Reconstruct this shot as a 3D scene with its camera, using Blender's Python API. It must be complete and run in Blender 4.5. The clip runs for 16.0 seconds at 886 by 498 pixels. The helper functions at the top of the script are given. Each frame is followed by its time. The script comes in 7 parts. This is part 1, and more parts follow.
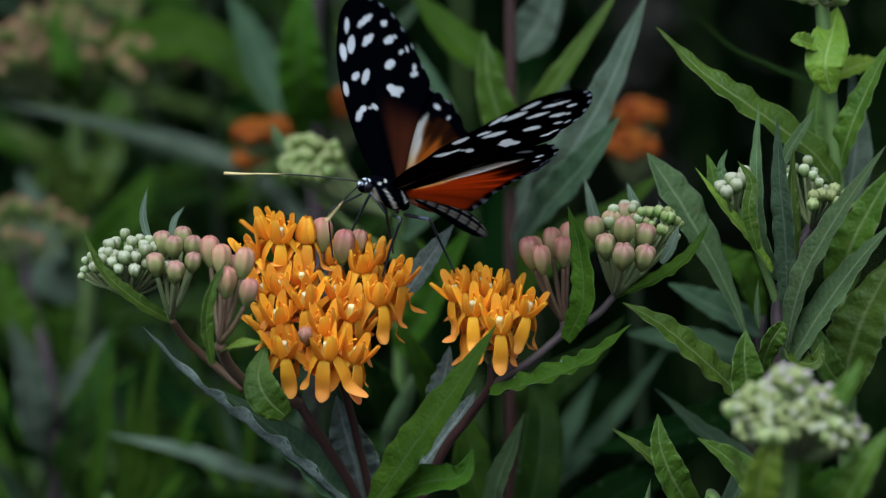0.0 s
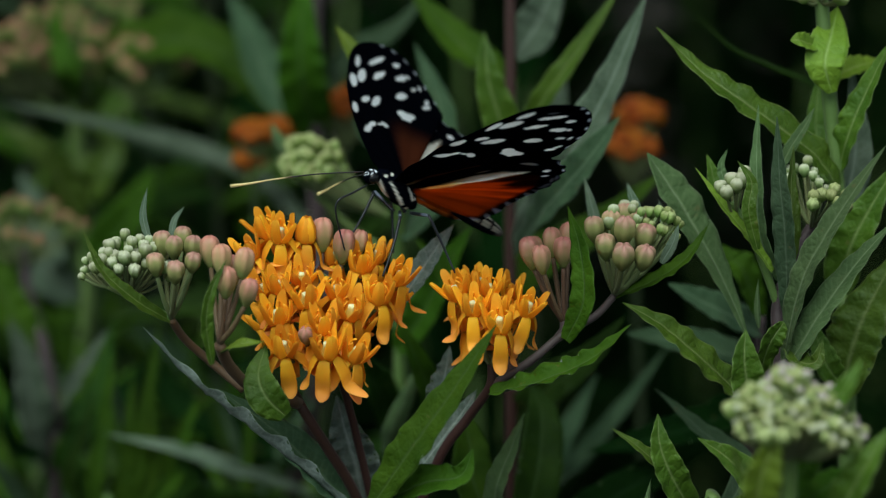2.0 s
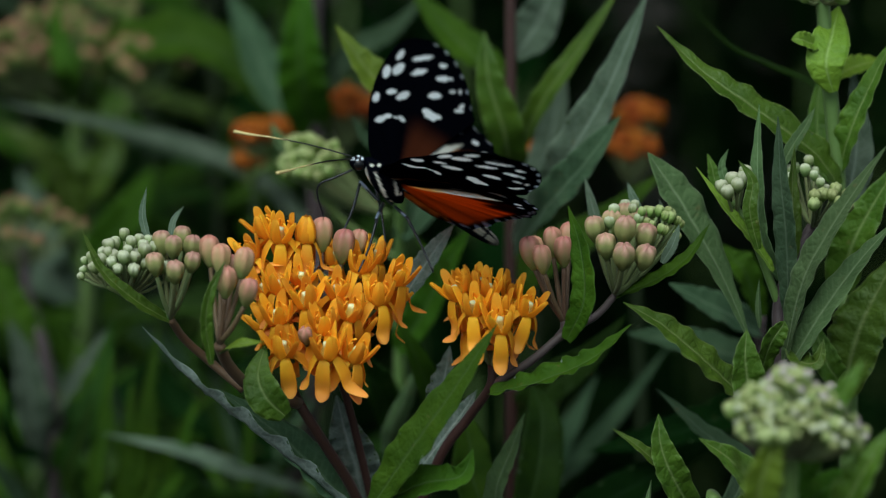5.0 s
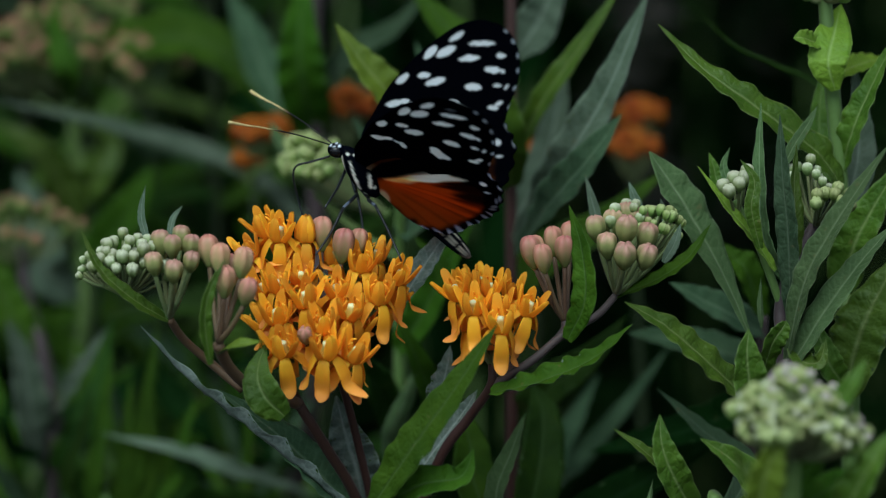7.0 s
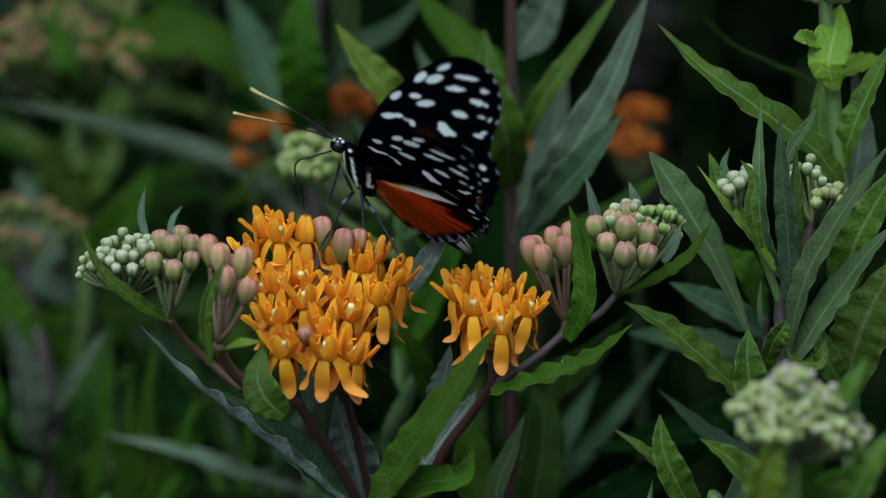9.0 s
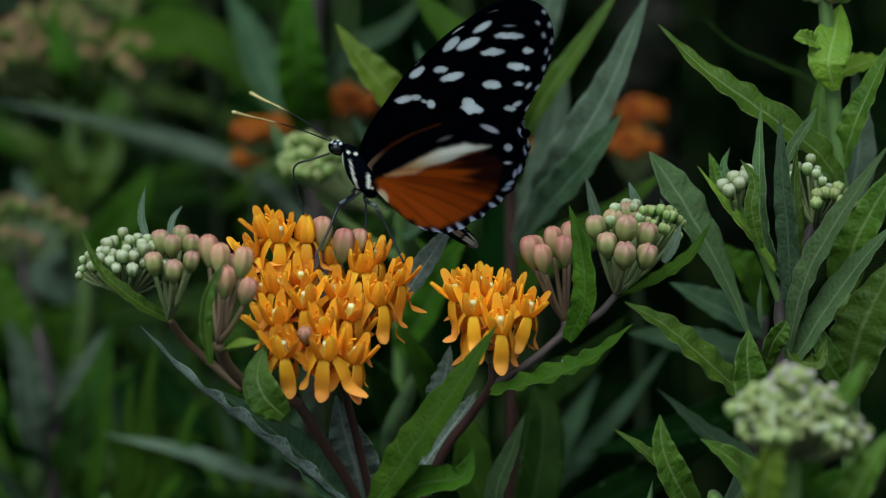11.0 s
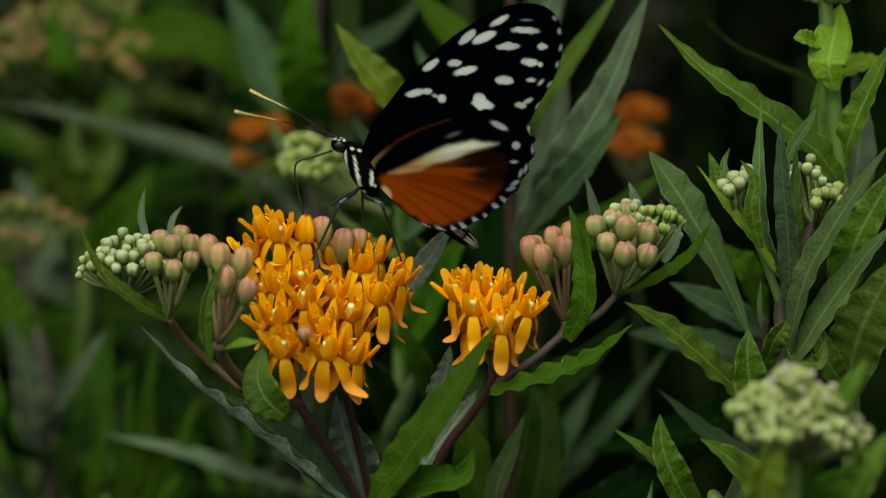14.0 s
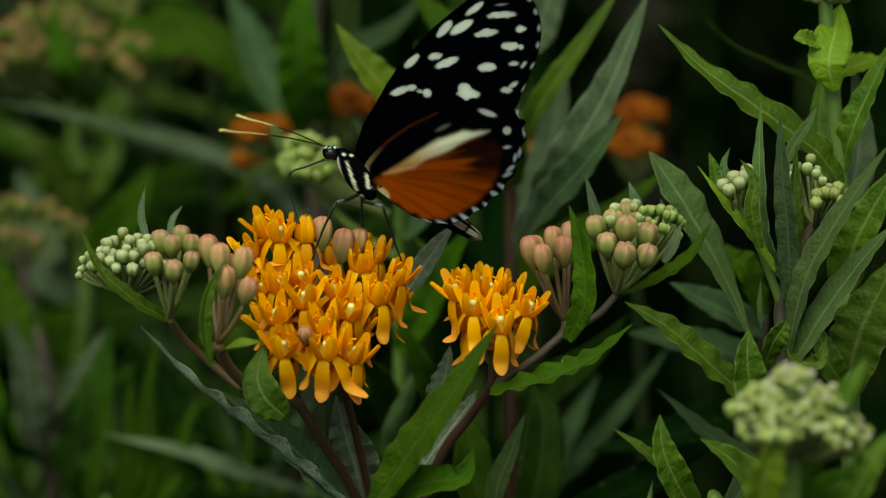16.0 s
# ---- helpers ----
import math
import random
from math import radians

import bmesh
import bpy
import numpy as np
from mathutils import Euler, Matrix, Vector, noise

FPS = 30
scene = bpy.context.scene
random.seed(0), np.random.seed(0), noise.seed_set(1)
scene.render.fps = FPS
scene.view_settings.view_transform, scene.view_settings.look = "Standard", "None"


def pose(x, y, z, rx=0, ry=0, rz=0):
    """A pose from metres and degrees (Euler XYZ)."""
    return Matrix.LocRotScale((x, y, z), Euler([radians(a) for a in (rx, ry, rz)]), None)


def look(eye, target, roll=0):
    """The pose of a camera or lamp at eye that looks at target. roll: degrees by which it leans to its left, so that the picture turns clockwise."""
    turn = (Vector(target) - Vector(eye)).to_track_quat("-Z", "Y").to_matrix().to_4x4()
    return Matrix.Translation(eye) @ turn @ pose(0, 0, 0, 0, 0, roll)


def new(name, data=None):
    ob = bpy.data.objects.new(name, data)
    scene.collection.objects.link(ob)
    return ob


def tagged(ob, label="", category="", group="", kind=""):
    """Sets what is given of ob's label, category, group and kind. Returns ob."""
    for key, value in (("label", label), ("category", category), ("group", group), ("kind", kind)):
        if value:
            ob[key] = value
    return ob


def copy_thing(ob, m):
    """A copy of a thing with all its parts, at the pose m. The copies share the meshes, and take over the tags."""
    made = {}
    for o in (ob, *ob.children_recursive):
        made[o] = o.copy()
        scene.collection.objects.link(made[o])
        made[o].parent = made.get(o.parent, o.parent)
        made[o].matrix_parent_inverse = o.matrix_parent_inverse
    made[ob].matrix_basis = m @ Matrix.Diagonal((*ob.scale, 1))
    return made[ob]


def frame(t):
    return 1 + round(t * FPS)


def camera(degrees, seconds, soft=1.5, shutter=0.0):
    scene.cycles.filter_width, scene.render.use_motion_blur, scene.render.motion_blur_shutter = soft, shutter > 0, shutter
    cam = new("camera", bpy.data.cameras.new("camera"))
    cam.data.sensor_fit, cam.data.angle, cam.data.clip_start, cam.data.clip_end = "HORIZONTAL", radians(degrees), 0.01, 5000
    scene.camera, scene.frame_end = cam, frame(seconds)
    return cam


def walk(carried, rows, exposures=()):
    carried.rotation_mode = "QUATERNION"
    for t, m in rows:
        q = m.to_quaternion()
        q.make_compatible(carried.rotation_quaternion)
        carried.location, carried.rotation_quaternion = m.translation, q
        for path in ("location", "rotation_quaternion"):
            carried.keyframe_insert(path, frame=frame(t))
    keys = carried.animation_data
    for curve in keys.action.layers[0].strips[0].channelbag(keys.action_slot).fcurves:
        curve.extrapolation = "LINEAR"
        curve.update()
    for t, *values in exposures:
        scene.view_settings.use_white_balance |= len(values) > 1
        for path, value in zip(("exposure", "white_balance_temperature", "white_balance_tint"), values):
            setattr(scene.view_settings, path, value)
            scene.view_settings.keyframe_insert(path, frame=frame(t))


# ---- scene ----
from mathutils.geometry import delaunay_2d_cdt

# camera: a long close-up lens on a stand, sinking towards the flowers by a few millimetres
cam = camera(14, 16.0, soft=1.25)
cam.data.dof.use_dof = True
cam.data.dof.focus_distance = 0.638
cam.data.dof.aperture_fstop = 11.5
EYE_A, EYE_B = Vector((0.00007, -0.6350, 0.71213)), Vector((0.0, -0.63028, 0.71113))
AIM = Vector((0.0, math.cos(radians(10)), -math.sin(radians(10))))
walk(cam, [(0.0, look(EYE_A, EYE_A + AIM)), (4.2, look(EYE_A, EYE_A + AIM)), (6.3, look(EYE_B, EYE_B + AIM)), (16.0, look(EYE_B, EYE_B + AIM))],
     exposures=[(0.0, 1.04, 5300, 7), (1.0, 0.95, 5550, 0), (2.0, 0.86, 5800, -5), (4.2, 0.84, 5750, -5), (6.3, 0.80, 5450, -3), (9.2, 0.80, 5350, -3),
                (11.3, 0.82, 5700, -8), (13.0, 0.82, 7000, -14), (16.0, 0.82, 8300, -27)])

# overcast daylight: a grey sky and a broad, weak sun behind thin cloud
SUN_HEIGHT, SUN_TURN = radians(58), radians(200)
world = bpy.data.worlds.new("overcast_sky")
scene.world = world
world.use_nodes = True
sky = world.node_tree.nodes.new("ShaderNodeTexSky")
sky.sky_type, sky.sun_disc, sky.sun_elevation, sky.sun_rotation = "NISHITA", False, SUN_HEIGHT, SUN_TURN
backing = world.node_tree.nodes["Background"]
veil = world.node_tree.nodes.new("ShaderNodeHueSaturation")
veil.inputs["Saturation"].default_value = 0.30
world.node_tree.links.new(sky.outputs["Color"], veil.inputs["Color"])
world.node_tree.links.new(veil.outputs["Color"], backing.inputs["Color"])
backing.inputs["Strength"].default_value = 0.075
sun = new("sun", bpy.data.lights.new("sun", "SUN"))
sun.data.energy, sun.data.angle, sun.data.color = 2.0, radians(55), (1.0, 0.95, 0.86)
way = Vector((math.sin(SUN_TURN) * math.cos(SUN_HEIGHT), math.cos(SUN_TURN) * math.cos(SUN_HEIGHT), math.sin(SUN_HEIGHT)))
sun.matrix_world = look(way * 5, (0, 0, 0))


# ---- materials ----
def material(name, rough=0.6, sheen=0.0, specular=0.4):
    m = bpy.data.materials.new(name)
    m.use_nodes = True
    b = m.node_tree.nodes["Principled BSDF"]
    b.inputs["Roughness"].default_value = rough
    b.inputs["Specular IOR Level"].default_value = specular
    b.inputs["Sheen Weight"].default_value = sheen
    return m, m.node_tree, b


def node(tree, kind, **sockets):
    n = tree.nodes.new(kind)
    for key, value in sockets.items():
        n.inputs[key.replace("_", " ")].default_value = value
    return n


def noise_of(tree, coords, scale, detail=3.0):
    n = node(tree, "ShaderNodeTexNoise", Scale=scale, Detail=detail)
    tree.links.new(coords, n.inputs["Vector"])
    return n.outputs["Fac"]


def ramp_of(tree, fac, *stops):
    r = tree.nodes.new("ShaderNodeValToRGB")
    while len(r.color_ramp.elements) < len(stops):
        r.color_ramp.elements.new(0.5)
    for e, (at, colour) in zip(r.color_ramp.elements, stops):
        e.position, e.color = at, (*colour, 1)
    tree.links.new(fac, r.inputs["Fac"])
    return r.outputs["Color"]


def mix_of(tree, fac, a, b, blend="MIX"):
    m = tree.nodes.new("ShaderNodeMix")
    m.data_type, m.blend_type = "RGBA", blend
    for value, socket in ((fac, m.inputs["Factor"]), (a, m.inputs[6]), (b, m.inputs[7])):
        if isinstance(value, bpy.types.NodeSocket):
            tree.links.new(value, socket)
        else:
            socket.default_value = value if isinstance(value, float) else (*value, 1)
    return m.outputs[2]


def math_of(tree, operation, a, b=0.0, c=0.0):
    m = tree.nodes.new("ShaderNodeMath")
    m.operation = operation
    for value, socket in zip((a, b, c), m.inputs):
        if isinstance(value, bpy.types.NodeSocket):
            tree.links.new(value, socket)
        else:
            socket.default_value = value
    return m.outputs[0]


def varied(tree, colour, spread=0.25, hue=0.02):
    """The colour, shifted a little from object to object."""
    info = tree.nodes.new("ShaderNodeObjectInfo")
    h = tree.nodes.new("ShaderNodeHueSaturation")
    tree.links.new(math_of(tree, "MULTIPLY_ADD", info.outputs["Random"], 2 * spread, 1 - spread), h.inputs["Value"])
    tree.links.new(math_of(tree, "MULTIPLY_ADD", info.outputs["Random"], 2 * hue, 0.5 - hue), h.inputs["Hue"])
    tree.links.new(colour, h.inputs["Color"])
    return h.outputs["Color"]


def bumped(tree, b, height, strength, distance):
    n = node(tree, "ShaderNodeBump", Strength=strength, Distance=distance)
    tree.links.new(height, n.inputs["Height"])
    tree.links.new(n.outputs["Normal"], b.inputs["Normal"])


def see_through(tree, b, colour, amount):
    """Thin plant tissue: part of the light passes and scatters on the far side."""
    t = tree.nodes.new("ShaderNodeBsdfTranslucent")
    tree.links.new(colour, t.inputs["Color"])
    m = node(tree, "ShaderNodeMixShader", Fac=amount)
    tree.links.new(b.outputs[0], m.inputs[1])
    tree.links.new(t.outputs[0], m.inputs[2])
    tree.links.new(m.outputs[0], tree.nodes["Material Output"].inputs["Surface"])


def leaf_material(name, dark, light, rib, rough=0.52, vein=0.05, down=0.0, spread=0.25, glow=0.5, net_tint=0.12):
    m, tree, b = material(name, rough, down * 0.08, 0.02 if glow < 0.1 else 0.22 if rough < 0.6 else 0.08)
    uv = tree.nodes.new("ShaderNodeUVMap")
    split = tree.nodes.new("ShaderNodeSeparateXYZ")
    tree.links.new(uv.outputs[0], split.inputs[0])
    along, across = split.outputs[0], math_of(tree, "ABSOLUTE", split.outputs[1])
    place = tree.nodes.new("ShaderNodeNewGeometry").outputs["Position"]
    coarse, fine = noise_of(tree, place, 160.0), noise_of(tree, place, 1500.0, 4.0)
    colour = ramp_of(tree, coarse, (0.3, dark), (0.7, light))
    colour = mix_of(tree, 0.25, colour, ramp_of(tree, fine, (0.3, dark), (0.75, light)))
    # side veins rise from the rib towards the tip
    lean = math_of(tree, "MULTIPLY_ADD", across, -11.0, math_of(tree, "MULTIPLY", along, 120.0))
    wobble = math_of(tree, "MULTIPLY_ADD", coarse, 14.0, lean)
    veins = math_of(tree, "POWER", math_of(tree, "MULTIPLY_ADD", math_of(tree, "SINE", wobble), 0.5, 0.5), 5.0)
    midrib = math_of(tree, "SUBTRACT", 1.0, math_of(tree, "SMOOTH_MIN", 1.0, math_of(tree, "MULTIPLY", across, 8.0), 0.3))
    midrib = math_of(tree, "MAXIMUM", midrib, 0.0)
    colour = mix_of(tree, math_of(tree, "MULTIPLY", veins, vein), colour, rib)
    colour = mix_of(tree, math_of(tree, "MULTIPLY", midrib, 0.8), colour, rib)
    rim = math_of(tree, "MAXIMUM", math_of(tree, "MULTIPLY_ADD", across, 14.0, -13.0), 0.0)
    colour = mix_of(tree, math_of(tree, "MULTIPLY", rim, 0.6), colour, rib)
    # small dry specks
    specks = ramp_of(tree, noise_of(tree, place, 420.0, 2.0), (0.70, (0, 0, 0)), (0.76, (1, 1, 1)))
    colour = mix_of(tree, math_of(tree, "MULTIPLY", specks, 0.35), colour, (0.16, 0.12, 0.05))
    # the net of small veins puckers the blade
    net = tree.nodes.new("ShaderNodeTexVoronoi")
    net.feature, net.inputs["Scale"].default_value = "DISTANCE_TO_EDGE", 620.0
    tree.links.new(place, net.inputs["Vector"])
    lines = math_of(tree, "MAXIMUM", math_of(tree, "MULTIPLY_ADD", net.outputs["Distance"], -9.0, 1.0), 0.0)
    colour = mix_of(tree, math_of(tree, "MULTIPLY", lines, net_tint), colour, rib)
    colour = varied(tree, colour, spread, 0.010)
    tree.links.new(colour, b.inputs["Base Color"])
    raised = math_of(tree, "MINIMUM", net.outputs["Distance"], 0.25)
    fine = math_of(tree, "MULTIPLY_ADD", raised, 2.0, fine)
    height = math_of(tree, "MULTIPLY_ADD", veins, -0.14, math_of(tree, "MULTIPLY_ADD", midrib, -1.3, fine))
    bumped(tree, b, height, 0.45, 0.0004)
    see_through(tree, b, mix_of(tree, glow, colour, (0.12, 0.22, 0.02)), 0.25)
    return m


def skin_material(name, low, high, tip, rough=0.5, scale=900.0, bump=0.0002, passes=0.15, spread=0.15, top=1.0, seam=0.0):
    """Colour that changes from the base of a bud or petal to its tip (its own u)."""
    m, tree, b = material(name, rough, 0.0, 0.25)
    uv = tree.nodes.new("ShaderNodeUVMap")
    split = tree.nodes.new("ShaderNodeSeparateXYZ")
    tree.links.new(uv.outputs[0], split.inputs[0])
    place = tree.nodes.new("ShaderNodeNewGeometry").outputs["Position"]
    grain = noise_of(tree, place, scale)
    along = math_of(tree, "MULTIPLY_ADD", grain, 0.3, math_of(tree, "SUBTRACT", split.outputs[0], 0.15))
    colour = ramp_of(tree, along, (0.1, low), (0.55 * top, high), (0.92 * top, tip))
    if seam:
        # the five petal seams stay greener than the ribs between them
        groove = math_of(tree, "SUBTRACT", 1.0, math_of(tree, "ABSOLUTE", math_of(tree, "COSINE", math_of(tree, "MULTIPLY", split.outputs[1], 5 * math.pi))))
        colour = mix_of(tree, math_of(tree, "MULTIPLY", groove, seam), colour, low)
    colour = varied(tree, colour, spread, 0.012)
    tree.links.new(colour, b.inputs["Base Color"])
    streak = math_of(tree, "SINE", math_of(tree, "MULTIPLY", split.outputs[1], 40.0))
    bumped(tree, b, math_of(tree, "MULTIPLY_ADD", streak, 0.25, grain), 0.4, bump)
    see_through(tree, b, colour, passes)
    return m


def stem_material(name, low, high, rough=0.55):
    m, tree, b = material(name, rough, 0.05, 0.25)
    place = tree.nodes.new("ShaderNodeNewGeometry").outputs["Position"]
    fine = noise_of(tree, place, 1200.0)
    colour = mix_of(tree, noise_of(tree, place, 90.0), low, high)
    colour = mix_of(tree, math_of(tree, "MULTIPLY", fine, 0.3), colour, high)
    tree.links.new(varied(tree, colour, 0.15), b.inputs["Base Color"])
    bumped(tree, b, fine, 0.4, 0.0002)
    return m


LEAF = leaf_material("milkweed_leaf", (0.036, 0.078, 0.005), (0.080, 0.142, 0.011), (0.20, 0.26, 0.085), 0.46, 0.04, net_tint=0.06)
# the same leaf with its colour lowered to paint it shaded
LEAF_MID = leaf_material("milkweed_leaf_darkened_for_shade", (0.024, 0.062, 0.003), (0.056, 0.118, 0.006), (0.07, 0.12, 0.03), 0.62, 0.04, net_tint=0.06)
LEAF_BACK = leaf_material("milkweed_leaf_underside", (0.050, 0.090, 0.030), (0.092, 0.146, 0.054), (0.21, 0.28, 0.14), 0.62, 0.10, 0.5, net_tint=0.08)
LEAF_PALE = leaf_material("pale_grey_green_leaf", (0.056, 0.086, 0.050), (0.118, 0.152, 0.104), (0.22, 0.27, 0.20), 0.7, 0.1, 0.4, net_tint=0.1)
LEAF_YOUNG = leaf_material("young_milkweed_leaf", (0.100, 0.170, 0.012), (0.180, 0.270, 0.020), (0.25, 0.33, 0.09), net_tint=0.06)
# a darker copy of the milkweed leaf, shade mixed into its greens
LEAF_SHADE = leaf_material("leaf_painted_in_shade", (0.010, 0.028, 0.003), (0.026, 0.060, 0.005), (0.04, 0.075, 0.02), 0.6, 0.04, net_tint=0.05, glow=0.2)
LEAF_SILVER = leaf_material("silvery_downy_leaf_underside", (0.066, 0.092, 0.070), (0.225, 0.270, 0.230), (0.36, 0.41, 0.36), 0.8, 0.12, 0.5, net_tint=0.26)
# near-black greens: the depth's shade is painted into the leaf colour
LEAF_DEEP_SHADE = leaf_material("leaf_darkened_for_deep_shade", (0.003, 0.011, 0.002), (0.007, 0.024, 0.003), (0.015, 0.035, 0.012), 0.7, 0.1, 0.0, 0.35, glow=0.0)
LEAF_GREY = leaf_material("grey_green_leaf", (0.026, 0.054, 0.024), (0.058, 0.098, 0.048), (0.12, 0.17, 0.10), 0.7, 0.15, 0.4)
STEM_BROWN = stem_material("brown_stem", (0.022, 0.010, 0.006), (0.048, 0.022, 0.014))
STEM_RED = stem_material("reddish_green_stem", (0.060, 0.032, 0.018), (0.110, 0.066, 0.036))
STEM_GREEN = stem_material("green_stem", (0.060, 0.105, 0.018), (0.115, 0.165, 0.045))
STEM_PURPLE = stem_material("purple_stem", (0.028, 0.020, 0.020), (0.066, 0.047, 0.046))
PETAL = skin_material("orange_petal", (0.88, 0.56, 0.03), (0.95, 0.46, 0.02), (0.97, 0.47, 0.09), 0.5, 1100.0, 0.00006, 0.45)
HOOD = skin_material("yellow_orange_hood", (0.96, 0.51, 0.025), (0.97, 0.46, 0.016), (0.98, 0.55, 0.04), 0.48, 1100.0, 0.00006, 0.42)
CROWN = skin_material("greenish_flower_crown", (0.62, 0.36, 0.03), (0.72, 0.56, 0.12), (0.74, 0.74, 0.42), 0.5)
BUD_PINK = skin_material("pink_bud", (0.20, 0.24, 0.07), (0.44, 0.23, 0.14), (0.52, 0.20, 0.17), 0.42, top=1.25, seam=0.3)
BUD_GREEN = skin_material("green_pink_bud", (0.15, 0.19, 0.05), (0.33, 0.33, 0.12), (0.50, 0.25, 0.21), 0.42, top=1.18, seam=0.3)
BUD_PALE = skin_material("pale_green_bud", (0.12, 0.19, 0.045), (0.27, 0.34, 0.13), (0.47, 0.48, 0.33), 0.6)
BUD_YOUNG = skin_material("yellow_green_bud", (0.09, 0.16, 0.025), (0.22, 0.30, 0.075), (0.33, 0.36, 0.15), 0.6)
BUD_DULL = skin_material("dull_pink_and_green_bud", (0.12, 0.20, 0.035), (0.15, 0.21, 0.050), (0.24, 0.10, 0.07), 0.6, spread=0.35, top=1.1)
BUD_MAUVE = skin_material("mauve_tipped_bud", (0.16, 0.22, 0.08), (0.33, 0.37, 0.20), (0.40, 0.33, 0.33), 0.6)
# orange blooms with the shade they stand in painted into the colour
BUD_ORANGE = skin_material("orange_flower_painted_shaded", (0.13, 0.026, 0.002), (0.22, 0.045, 0.002), (0.31, 0.080, 0.003), 0.5)
# the green stem darkened, its shade put into the colour
STEM_SHADE = stem_material("green_stem_painted_shaded", (0.012, 0.024, 0.006), (0.026, 0.040, 0.012))
PEDICEL = stem_material("pale_flower_stalk", (0.085, 0.115, 0.035), (0.15, 0.17, 0.07))


# ---- ground ----
def ground():
    bm = bmesh.new()
    bmesh.ops.create_grid(bm, x_segments=120, y_segments=120, size=1.0)
    for v in bm.verts:
        # finer near the plants, out to the horizon at the rim
        v.co.x, v.co.y = (math.copysign(abs(c) ** 3.2 * 400 + abs(c) * 2, c) for c in (v.co.x, v.co.y))
        r = math.hypot(v.co.x, v.co.y)
        v.co.z = (0.012 * noise.noise(v.co * 9.0) + 0.02 * noise.noise(v.co * 2.3)) * min(1.0, 6.0 / (r + 0.1)) - 0.012
    mesh = bpy.data.meshes.new("ground")
    bm.to_mesh(mesh)
    bm.free()
    m, tree, b = material("dark_garden_soil", 0.95, 0.0, 0.2)
    place = tree.nodes.new("ShaderNodeNewGeometry").outputs["Position"]
    fine = noise_of(tree, place, 140.0, 6.0)
    colour = mix_of(tree, noise_of(tree, place, 6.0), (0.012, 0.010, 0.007), (0.028, 0.023, 0.016))
    tree.links.new(mix_of(tree, math_of(tree, "MULTIPLY", fine, 0.5), colour, (0.05, 0.04, 0.026)), b.inputs["Base Color"])
    bumped(tree, b, fine, 0.9, 0.01)
    mesh.materials.append(m)
    for p in mesh.polygons:
        p.use_smooth = True
    return tagged(new("ground", mesh), "dark bare garden soil under the milkweed", "soil", kind="structure")


ground()


# ---- plant building ----
def spline(points, n):
    """n + 1 places evenly along a smooth line through the points."""
    p = [Vector(q) for q in points]
    if len(p) == 2:
        return [p[0].lerp(p[1], i / n) for i in range(n + 1)]
    p = [2 * p[0] - p[1], *p, 2 * p[-1] - p[-2]]
    out = []
    for i in range(n + 1):
        s = i / n * (len(p) - 3)
        k = min(int(s), len(p) - 4)
        t = s - k
        a, b, c, d = p[k:k + 4]
        out.append(0.5 * (2 * b + (c - a) * t + (2 * a - 5 * b + 4 * c - d) * t * t + (3 * b - a - 3 * c + d) * t ** 3))
    return out


def tube(bm, points, r0, r1, sides=8, steps=10, swell=0.0):
    """A tapered round stalk along the points, with its own u from 0 to 1."""
    uv = bm.loops.layers.uv.verify()
    line = spline(points, steps)
    rings, side = [], None
    for i, p in enumerate(line):
        go = (line[min(i + 1, steps)] - line[max(i - 1, 0)]).normalized()
        if side is None:
            side = go.orthogonal().normalized()
        side = (side - go * side.dot(go)).normalized()
        up = go.cross(side)
        t = i / steps
        r = r0 + (r1 - r0) * t + swell * math.sin(t * math.pi) + swell * 0.3 * math.sin(t * 23)
        rings.append([bm.verts.new(p + r * (math.cos(a) * side + math.sin(a) * up)) for a in (2 * math.pi * j / sides for j in range(sides))])
    for i in range(steps):
        for j in range(sides):
            k = (j + 1) % sides
            f = bm.faces.new((rings[i][j], rings[i][k], rings[i + 1][k], rings[i + 1][j]))
            for loop, u in zip(f.loops, (i, i, i + 1, i + 1)):
                loop[uv].uv = (u / steps, 0.5)
    for ring in (rings[0][::-1], rings[-1]):
        bm.faces.new(ring)


